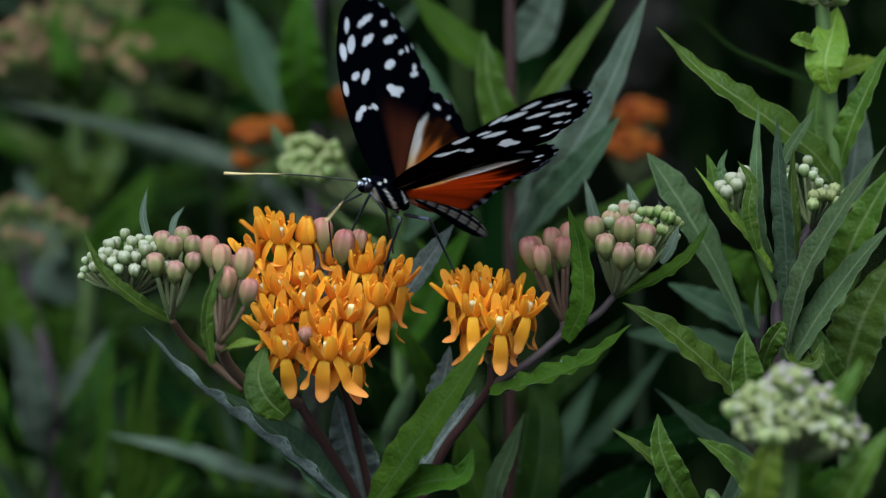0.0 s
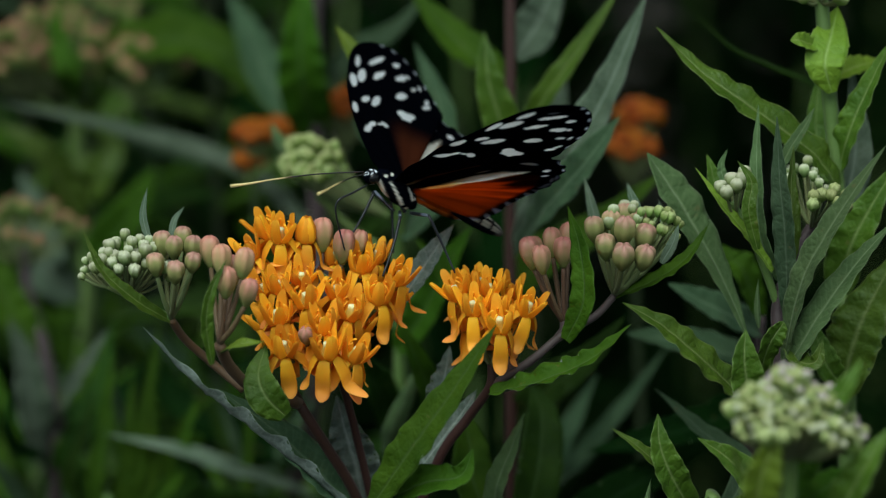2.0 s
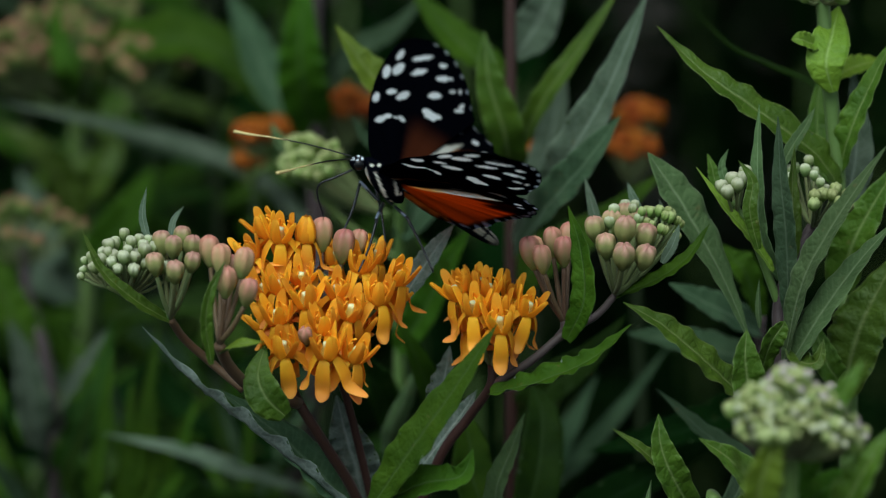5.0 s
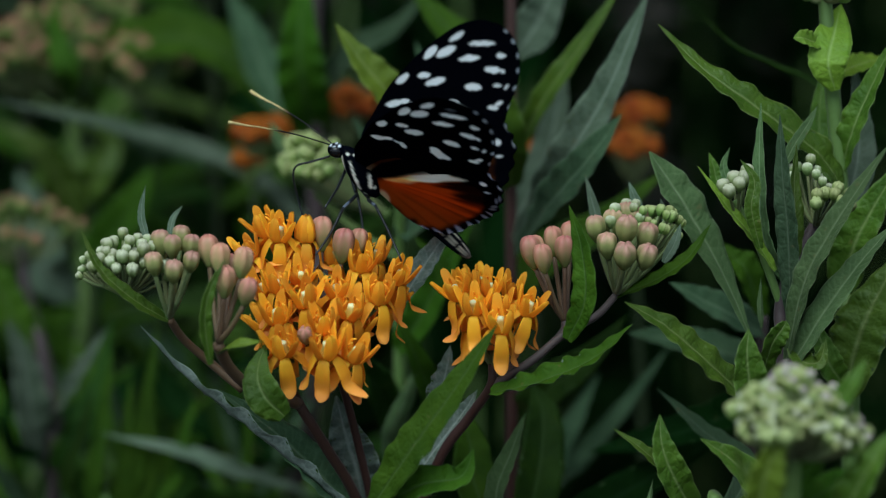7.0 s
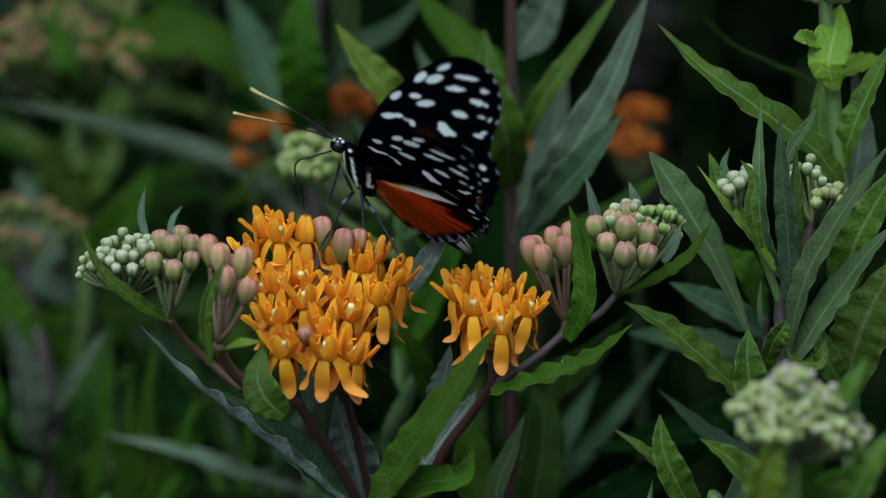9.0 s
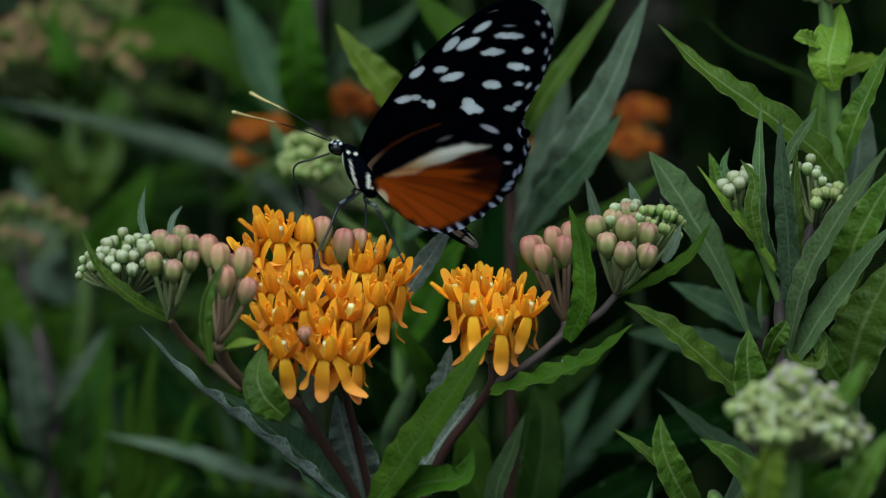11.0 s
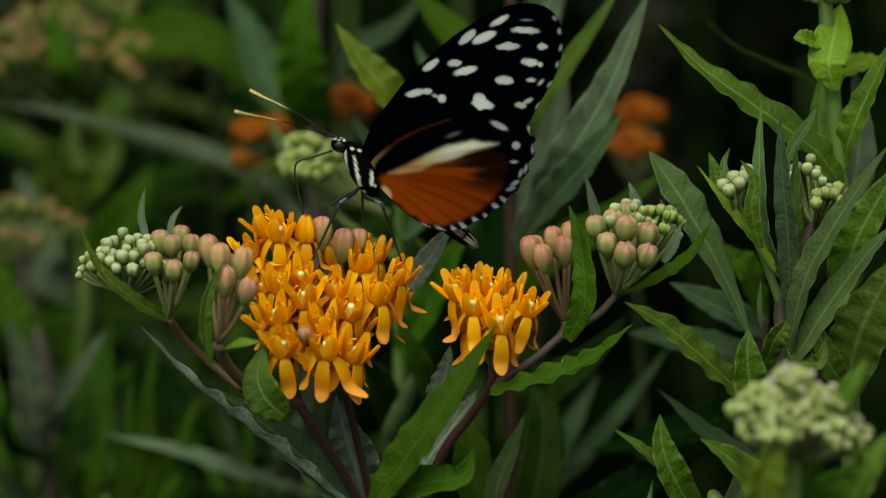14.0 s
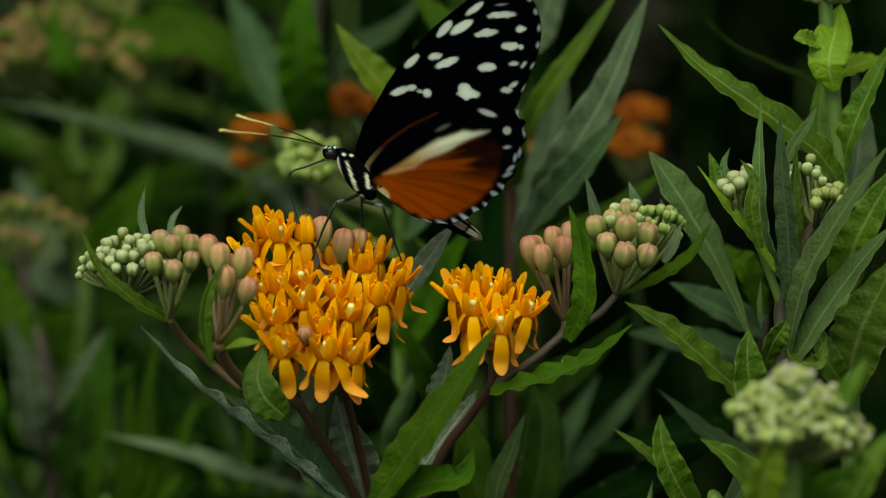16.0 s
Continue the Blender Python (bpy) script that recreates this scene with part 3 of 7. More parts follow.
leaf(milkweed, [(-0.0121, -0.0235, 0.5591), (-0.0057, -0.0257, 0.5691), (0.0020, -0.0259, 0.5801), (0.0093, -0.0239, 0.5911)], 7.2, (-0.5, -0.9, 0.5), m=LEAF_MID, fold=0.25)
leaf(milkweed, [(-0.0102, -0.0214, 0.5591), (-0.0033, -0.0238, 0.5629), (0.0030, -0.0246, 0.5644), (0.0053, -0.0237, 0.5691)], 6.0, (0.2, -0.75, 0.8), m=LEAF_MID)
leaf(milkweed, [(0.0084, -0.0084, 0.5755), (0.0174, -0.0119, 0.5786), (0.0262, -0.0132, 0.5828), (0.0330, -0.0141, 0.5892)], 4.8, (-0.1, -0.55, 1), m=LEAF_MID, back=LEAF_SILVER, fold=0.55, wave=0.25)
leaf(milkweed, [(0.0220, -0.0077, 0.5851), (0.0249, -0.0104, 0.5929), (0.0243, -0.0088, 0.6017), (0.0221, -0.0065, 0.6090)], 4.8, (-0.6, -1, 0.1), m=LEAF_MID, fold=0.3)
leaf(milkweed, [(0.0310, 0.0005, 0.5913), (0.0382, -0.0009, 0.5947), (0.0437, -0.0002, 0.5986), (0.0477, 0.0028, 0.6041)], 3.6, (-0.2, -0.5, 1), m=LEAF_MID, fold=0.4)
leaf(milkweed, [(-0.0016, 0.0055, 0.5618), (-0.0009, 0.0088, 0.5694), (0.0006, 0.0109, 0.5753), (0.0013, 0.0117, 0.5801)], 5.0, (-0.3, -1, 0.5), m=LEAF_SILVER, wave=0.4)
leaf(milkweed, [(-0.0050, 0.0027, 0.5578), (-0.0009, 0.0037, 0.5633), (0.0037, 0.0038, 0.5695), (0.0062, 0.0035, 0.5737)], 4.0, (-0.3, -1, 0.5), m=LEAF_SILVER, wave=0.35)
leaf(milkweed, [(-0.0138, 0.0072, 0.5488), (-0.0158, 0.0088, 0.5579), (-0.0177, 0.0099, 0.5639), (-0.0194, 0.0102, 0.5712)], 9.0, (-0.1, -1, 0.6), m=LEAF_SILVER, wave=0.4)
leaf(milkweed, [(-0.0076, 0.0121, 0.5881), (-0.0040, 0.0141, 0.5935), (-0.0009, 0.0149, 0.5980), (0.0021, 0.0166, 0.6018)], 4.2, (-0.3, -1, 0.4), m=LEAF_SILVER)
leaf(milkweed, [(-0.0480, -0.0115, 0.5893), (-0.0539, -0.0147, 0.5937), (-0.0595, -0.0157, 0.5993), (-0.0630, -0.0144, 0.6064)], 2.8, (0.7, -0.8, 0.6), m=LEAF)
leaf(milkweed, [(-0.0398, -0.0263, 0.5846), (-0.0406, -0.0278, 0.5923), (-0.0395, -0.0278, 0.5982), (-0.0371, -0.0261, 0.6028)], 2.3, (0.5, -1, 0.1), m=LEAF)
leaf(milkweed, [(-0.0382, -0.0240, 0.5861), (-0.0355, -0.0276, 0.5881), (-0.0331, -0.0285, 0.5887), (-0.0307, -0.0275, 0.5888)], 2.6, (0, -0.6, 1), m=LEAF_YOUNG, wave=0.05)
for pts, w in (([(-0.0518, -0.0054, 0.6019), (-0.0531, -0.0035, 0.6068), (-0.0525, -0.0017, 0.6115)], 1.5), ([(-0.0481, -0.0053, 0.6023), (-0.0475, -0.0047, 0.6060), (-0.0458, -0.0042, 0.6085)], 1.3),
               ([(0.0362, 0.0106, 0.6024), (0.0348, 0.0124, 0.6067), (0.0335, 0.0139, 0.6100)], 1.9), ([(0.0403, 0.0106, 0.6024), (0.0399, 0.0120, 0.6047), (0.0392, 0.0124, 0.6071)], 1.4),
               ([(0.0288, 0.0140, 0.5987), (0.0275, 0.0160, 0.6046), (0.0259, 0.0181, 0.6104)], 2.1), ([(0.0388, -0.0063, 0.5987), (0.0407, -0.0067, 0.6023), (0.0418, -0.0051, 0.6055)], 2.0)):
    leaf(milkweed, pts, w, (-0.3, -0.9, 0.3), LEAF_PALE, LEAF_PALE, 0.3, 0.1, name="bract")

# ---- milkweed shoots on the right ----
RIGHT_BASE = (0.068, 0.06, 0.0)
shoot = thing("milkweed_plant", RIGHT_BASE, "tall green milkweed shoot with pale green buds", "plant", "milkweed plants")
stem(shoot, [RIGHT_BASE, (0.066, 0.03, 0.3), (0.0622, -0.0000, 0.5422), (0.0609, 0.0005, 0.5795), (0.0604, 0.0021, 0.5890), (0.0626, 0.0034, 0.5964), (0.0664, 0.0066, 0.6030)], 0.0019, 0.0010, STEM_PURPLE, steps=40)
stem(shoot, [(0.0605, 0.0021, 0.5890), (0.0564, 0.0020, 0.5998), (0.0537, 0.0009, 0.6050), (0.0517, 0.0015, 0.6085)], 0.0008, 0.0006, STEM_GREEN)
leaf(shoot, [(0.0569, 0.0044, 0.5787), (0.0512, 0.0108, 0.5920), (0.0440, 0.0131, 0.6051), (0.0372, 0.0149, 0.6153)], 7.2, (0.45, -0.9, 0.45), m=LEAF_BACK, blunt=1.9, fold=0.3)
leaf(shoot, [(0.0616, 0.0029, 0.5934), (0.0571, 0.0023, 0.6017), (0.0564, 0.0044, 0.6136), (0.0568, 0.0085, 0.6250)], 3.6, (-0.7, -1, 0.1), m=LEAF_BACK)
leaf(shoot, [(0.0617, -0.0021, 0.5883), (0.0610, -0.0026, 0.6026), (0.0599, -0.0017, 0.6135), (0.0595, 0.0012, 0.6239)], 4.0, (-0.4, -1, 0.1), m=LEAF_GREY, wave=0.2)
leaf(shoot, [(0.0621, 0.0013, 0.5958), (0.0625, 0.0007, 0.6040), (0.0622, 0.0019, 0.6110), (0.0627, 0.0032, 0.6184)], 3.0, (0.5, -1, 0.1))
leaf(shoot, [(0.0608, 0.0084, 0.6130), (0.0628, 0.0091, 0.6170), (0.0654, 0.0098, 0.6210), (0.0671, 0.0104, 0.6242)], 2.2, (-0.3, -0.9, 0.4), m=LEAF_BACK)
leaf(shoot, [(0.0589, -0.0007, 0.5962), (0.0546, -0.0016, 0.6024), (0.0500, -0.0016, 0.6080), (0.0450, -0.0004, 0.6149)], 2.8, (0.3, -0.6, 0.8), m=LEAF_YOUNG)
leaf(shoot, [(0.0559, -0.0039, 0.6008), (0.0542, -0.0047, 0.6080), (0.0547, -0.0038, 0.6129), (0.0522, -0.0032, 0.6166)], 2.6, (0, -1, 0.3), m=LEAF)
leaf(shoot, [(0.0521, 0.0067, 0.6092), (0.0507, 0.0081, 0.6115), (0.0502, 0.0086, 0.6140), (0.0514, 0.0091, 0.6168)], 1.8, (0.2, -0.9, 0.3), m=LEAF_BACK)
leaf(shoot, [(0.0509, 0.0105, 0.6075), (0.0493, 0.0120, 0.6104), (0.0487, 0.0124, 0.6129), (0.0479, 0.0129, 0.6154)], 2.4, (0.2, -0.9, 0.3))
leaf(shoot, [(0.0609, -0.0035, 0.5804), (0.0637, -0.0059, 0.5951), (0.0689, -0.0071, 0.6059), (0.0780, -0.0067, 0.6198)], 5.2, (-0.75, -0.75, 0.4), m=LEAF_BACK, blunt=1.0, fold=0.35)
leaf(shoot, [(0.0617, -0.0036, 0.5794), (0.0669, -0.0050, 0.5888), (0.0735, -0.0025, 0.5975), (0.0810, 0.0029, 0.6047)], 5.5, (-0.6, -0.8, 0.5), m=LEAF_BACK, fold=0.4)
leaf(shoot, [(0.0567, -0.0038, 0.5784), (0.0579, -0.0069, 0.5841), (0.0598, -0.0073, 0.5873), (0.0605, -0.0071, 0.5884)], 4.0, (0.4, -1, 0.2))
leaf(shoot, [(0.0569, 0.0015, 0.5855), (0.0565, 0.0012, 0.5897), (0.0567, 0.0021, 0.5944)], 1.1, (0, 1, 0))
leaf(shoot, [(0.0552, -0.0049, 0.5725), (0.0473, -0.0095, 0.5806), (0.0391, -0.0122, 0.5882), (0.0316, -0.0134, 0.5930)], 6.0, (0.35, -0.75, 0.75), fold=0.3, wave=0.2)
leaf(shoot, [(0.0555, -0.0134, 0.5703), (0.0535, -0.0161, 0.5780), (0.0527, -0.0170, 0.5842), (0.0530, -0.0162, 0.5887)], 6.4, (0.2, -1, 0.2), m=LEAF)
leaf(shoot, [(0.0619, -0.0008, 0.5839), (0.0635, -0.0054, 0.5808), (0.0663, -0.0074, 0.5812), (0.0675, -0.0067, 0.5851)], 4.0, (0.1, -0.8, 0.6))
ROOT = (0.0522, 0.0010, 0.6055)
for place in ((0.0499, -0.0003, 0.6098), (0.0517, 0.0018, 0.6105), (0.0531, -0.0011, 0.6112), (0.0539, 0.0041, 0.6116), (0.0505, -0.0034, 0.6096), (0.0521, -0.0032, 0.6108)):
    bud(shoot, ROOT, place, "pale", 1.1, 1.3)
bud_head(shoot, (0.0664, 0.0066, 0.6030), (0.0651, 0.0097, 0.6087), 0.004, 0.004, 14, "pale", 0.8)
bud_head(shoot, (0.0664, 0.0066, 0.6030), (0.0685, -0.0008, 0.6068), 0.0038, 0.003, 9, "young", 0.8)

TALL_BASE = (0.082, 0.08, 0.0)
tall = thing("milkweed_plant", TALL_BASE, "tall milkweed shoot with a thick green stem", "plant", "milkweed plants")
stem(tall, [TALL_BASE, (0.078, 0.045, 0.35), (0.0750, 0.0172, 0.5591), (0.0732, 0.0186, 0.5905), (0.0723, 0.0202, 0.6112), (0.0705, 0.0213, 0.6287), (0.0695, 0.0234, 0.6408), (0.0689, 0.0247, 0.6479)], 0.0019, 0.0012, STEM_GREEN, steps=40)
leaf(tall, [(0.0710, 0.0178, 0.6260), (0.0695, 0.0167, 0.6313), (0.0709, 0.0206, 0.6360), (0.0728, 0.0275, 0.6406)], 7.6, (-0.1, -1, 0.15), m=LEAF_YOUNG, fold=0.12, wave=0.07, blunt=1.0)
leaf(tall, [(0.0696, 0.0212, 0.6339), (0.0670, 0.0183, 0.6347), (0.0647, 0.0164, 0.6357), (0.0631, 0.0164, 0.6357)], 3.4, (0, -0.9, 0.6), m=LEAF_YOUNG, blunt=1.0)
leaf(tall, [(0.0711, 0.0251, 0.6272), (0.0757, 0.0314, 0.6285), (0.0793, 0.0356, 0.6290), (0.0835, 0.0396, 0.6290)], 4.5, (0, -0.8, 0.7), m=LEAF_YOUNG)
leaf(tall, [(0.0723, 0.0177, 0.6085), (0.0670, 0.0149, 0.6156), (0.0554, 0.0124, 0.6242), (0.0463, 0.0135, 0.6307), (0.0388, 0.0169, 0.6381)], 6.6, (0.5, -0.7, 0.6), m=LEAF, fold=0.3, wave=0.18)
leaf(tall, [(0.0728, 0.0202, 0.6112), (0.0744, 0.0175, 0.6189), (0.0777, 0.0170, 0.6272), (0.0820, 0.0166, 0.6365)], 5.5, (-0.7, -0.8, 0.4))
leaf(tall, [(0.0734, 0.0247, 0.6021), (0.0762, 0.0282, 0.6100), (0.0770, 0.0316, 0.6179), (0.0764, 0.0356, 0.6290)], 6.5, (0.1, -1, 0.2), m=LEAF_PALE)
leaf(tall, [(0.0730, 0.0237, 0.6075), (0.0700, 0.0287, 0.6131), (0.0697, 0.0321, 0.6210), (0.0711, 0.0356, 0.6290)], 4.0, (-0.2, -1, 0.2))
leaf(tall, [(0.0730, 0.0111, 0.5710), (0.0754, 0.0110, 0.5815), (0.0785, 0.0122, 0.5886), (0.0836, 0.0138, 0.5977)], 11.0, (-0.5, -0.9, 0.4), fold=0.15)
leaf(tall, [(0.0730, 0.0183, 0.5885), (0.0746, 0.0158, 0.5973), (0.0779, 0.0151, 0.6047), (0.0833, 0.0147, 0.6141)], 8.0, (-0.4, -1, 0.3))
leaf(tall, [(0.0738, 0.0133, 0.5716), (0.0703, 0.0101, 0.5765), (0.0687, 0.0108, 0.5805), (0.0672, 0.0117, 0.5856)], 5.0, (0.2, -1, 0.3))
bud_head(tall, (0.0689, 0.0236, 0.6418), (0.0682, 0.0217, 0.6425), 0.0045, 0.002, 14, "young", 0.8)

NEAR_BASE = (0.059, -0.076, 0.0)
near_shoot = thing("milkweed_plant", NEAR_BASE, "milkweed shoot topped by a dense cluster of pale buds", "plant", "milkweed plants")
stem(near_shoot, [NEAR_BASE, (0.058, -0.072, 0.3), (0.0554, -0.0740, 0.5620), (0.0551, -0.0741, 0.5732), (0.0556, -0.0731, 0.5793)], 0.0018, 0.0012, STEM_GREEN)
ROOT = (0.0556, -0.0731, 0.5789)
for place, r, h, count, kind in (
    ((0.0547, -0.0739, 0.5894), 0.0032, 0.0034, 34, "mauve"),
    ((0.0503, -0.0758, 0.5868), 0.0034, 0.0032, 34, "pale"),
    ((0.0593, -0.0739, 0.5864), 0.0040, 0.0032, 36, "mauve"),
    ((0.0544, -0.0797, 0.5846), 0.0040, 0.0034, 36, "pale"),
    ((0.0640, -0.0739, 0.5818), 0.0024, 0.0030, 16, "mauve"),
    ((0.0498, -0.0769, 0.5831), 0.0030, 0.0030, 20, "pale"),
    ((0.0604, -0.0778, 0.5827), 0.0034, 0.0030, 24, "pale"),
):
    bud_head(near_shoot, ROOT, place, r, h, count, "young", 0.52, turn=r * 900)
    bud_head(near_shoot, ROOT, place, r * 1.05, h * 1.08, count // 2, kind, 0.66, turn=r * 500 + 1)
for place in ((0.0469, -0.0739, 0.5854), (0.0639, -0.0748, 0.5802), (0.0511, -0.0822, 0.5833), (0.0534, -0.0840, 0.5838)):
    bud(near_shoot, ROOT, place, "young", 0.95)
leaf(near_shoot, [(0.0503, -0.0790, 0.5671), (0.0496, -0.0817, 0.5750), (0.0511, -0.0825, 0.5815), (0.0537, -0.0818, 0.5854)], 6.5, (0.3, -1, 0.3), m=LEAF_YOUNG)
leaf(near_shoot, [(0.0572, -0.0748, 0.5807), (0.0615, -0.0755, 0.5872), (0.0643, -0.0767, 0.5920), (0.0665, -0.0759, 0.5960)], 4.0, (-0.6, -0.8, 0.3))
leaf(near_shoot, [(0.0625, -0.0732, 0.5674), (0.0648, -0.0759, 0.5736), (0.0677, -0.0770, 0.5794), (0.0717, -0.0758, 0.5854)], 6.0, (-0.6, -0.8, 0.3))
leaf(near_shoot, [(0.0578, -0.0728, 0.5802), (0.0615, -0.0763, 0.5828), (0.0634, -0.0784, 0.5824), (0.0661, -0.0786, 0.5815)], 3.5, (0, -0.5, 1))
leaf(near_shoot, [(0.0560, -0.0703, 0.5722), (0.0579, -0.0682, 0.5754), (0.0603, -0.0672, 0.5779), (0.0627, -0.0693, 0.5803)], 4.6, (-0.2, -0.8, 0.5), m=LEAF_MID)
leaf(near_shoot, [(0.0574, -0.0703, 0.5703), (0.0615, -0.0651, 0.5718), (0.0653, -0.0631, 0.5733), (0.0681, -0.0631, 0.5737)], 5.0, (0.1, -0.7, 0.7), m=LEAF_MID)
leaf(near_shoot, [(0.0546, -0.0703, 0.5703), (0.0512, -0.0631, 0.5713), (0.0486, -0.0610, 0.5746), (0.0471, -0.0610, 0.5784)], 3.6, (0.3, -0.8, 0.4), m=LEAF)

LOW_BASE = (0.05, 0.02, 0.0)
low = thing("milkweed_plant", LOW_BASE, "low leafy milkweed shoot", "plant", "milkweed plants")
stem(low, [LOW_BASE, (0.05, 0.005, 0.3), (0.0484, -0.0153, 0.5361), (0.0468, -0.0143, 0.5532), (0.0463, -0.0138, 0.5562)], 0.0016, 0.001, STEM_GREEN)
leaf(low, [(0.0448, -0.0142, 0.5542), (0.0404, -0.0188, 0.5625), (0.0380, -0.0197, 0.5687), (0.0376, -0.0188, 0.5742)], 5.6, (0.2, -1, 0.3))
leaf(low, [(0.0453, -0.0143, 0.5537), (0.0402, -0.0149, 0.5615), (0.0351, -0.0160, 0.5669), (0.0296, -0.0153, 0.5709)], 3.4, (0.4, -0.7, 0.8))
leaf(low, [(0.0473, -0.0144, 0.5527), (0.0558, -0.0175, 0.5581), (0.0506, -0.0202, 0.5658), (0.0445, -0.0214, 0.5705)], 6.6, (0.3, -0.8, 0.5))
leaf(low, [(0.0486, -0.0105, 0.5517), (0.0557, 0.0166, 0.5560), (0.0476, 0.0198, 0.5627), (0.0395, 0.0211, 0.5701)], 4.6, (0.2, -0.7, 0.7), m=LEAF_GREY)
leaf(low, [(0.0453, -0.0147, 0.5513), (0.0392, -0.0159, 0.5557), (0.0361, -0.0177, 0.5571), (0.0366, -0.0169, 0.5620)], 2.0, (0.2, 1, 0.3))

# ---- blurred milkweed behind ----
def behind(name_label, base, parts):
    plant = thing("milkweed_plant", base, name_label, "plant", "milkweed plants")
    parts(plant)
    return plant


def centre_parts(p):
    stem(p, [p.location, (0.012, 0.09, 0.35), (0.0136, 0.0698, 0.5351), (0.0135, 0.0741, 0.5882), (0.0135, 0.0824, 0.6356), (0.0135, 0.0840, 0.6444)], 0.0015, 0.0010, STEM_BROWN, steps=30)
    leaf(p, [(0.0135, 0.0750, 0.5994), (0.0122, 0.0649, 0.6110), (0.0089, 0.0628, 0.6223), (0.0081, 0.0645, 0.6318)], 7.6, (0.1, -1, 0.2), m=LEAF)
    leaf(p, [(0.0141, 0.0731, 0.5884), (0.0217, 0.0497, 0.6056), (0.0310, 0.0446, 0.6225), (0.0390, 0.0479, 0.6414)], 7.6, (-0.3, -1.0, 0.5), m=LEAF_PALE, blunt=0.9, wave=0.2)
    leaf(p, [(0.0143, 0.0707, 0.5865), (0.0195, 0.0486, 0.5992), (0.0267, 0.0402, 0.6092), (0.0335, 0.0398, 0.6186)], 7.6, (-0.4, -0.9, 0.5), m=LEAF_GREY, blunt=1.0)
    leaf(p, [(0.0130, 0.0756, 0.6027), (0.0193, 0.0641, 0.6178), (0.0268, 0.0620, 0.6290), (0.0354, 0.0623, 0.6421)], 4.6, (-0.3, -0.9, 0.5), m=LEAF)
    leaf(p, [(0.0136, 0.0805, 0.6189), (0.0064, 0.0954, 0.6228), (-0.0005, 0.1006, 0.6291), (-0.0074, 0.1040, 0.6368)], 8.0, (0.3, -0.9, 0.4), m=LEAF_MID)
    leaf(p, [(0.0139, 0.0815, 0.6245), (0.0177, 0.0902, 0.6280), (0.0211, 0.0914, 0.6347), (0.0234, 0.0928, 0.6425)], 9.0, (0, -1, 0.3), m=LEAF_PALE)
    leaf(p, [(0.0136, 0.0776, 0.5910), (0.0201, 0.0895, 0.6006), (0.0230, 0.0934, 0.6115), (0.0248, 0.0976, 0.6237)], 7.0, (-0.2, -1, 0.4), m=LEAF_PALE)
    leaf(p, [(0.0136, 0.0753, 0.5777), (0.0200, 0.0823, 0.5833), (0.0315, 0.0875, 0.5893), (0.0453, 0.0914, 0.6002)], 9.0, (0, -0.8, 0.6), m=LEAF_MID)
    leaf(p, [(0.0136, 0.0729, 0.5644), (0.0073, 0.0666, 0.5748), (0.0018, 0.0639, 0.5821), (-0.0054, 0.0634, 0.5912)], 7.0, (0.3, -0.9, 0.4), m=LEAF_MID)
    leaf(p, [(0.0136, 0.0706, 0.5511), (0.0207, 0.0641, 0.5606), (0.0283, 0.0612, 0.5669), (0.0359, 0.0607, 0.5760)], 8.0, (-0.3, -0.9, 0.4), m=LEAF_SHADE)


behind("milkweed behind with grey-green leaves on a brown stem", (0.013, 0.10, 0.0), centre_parts)


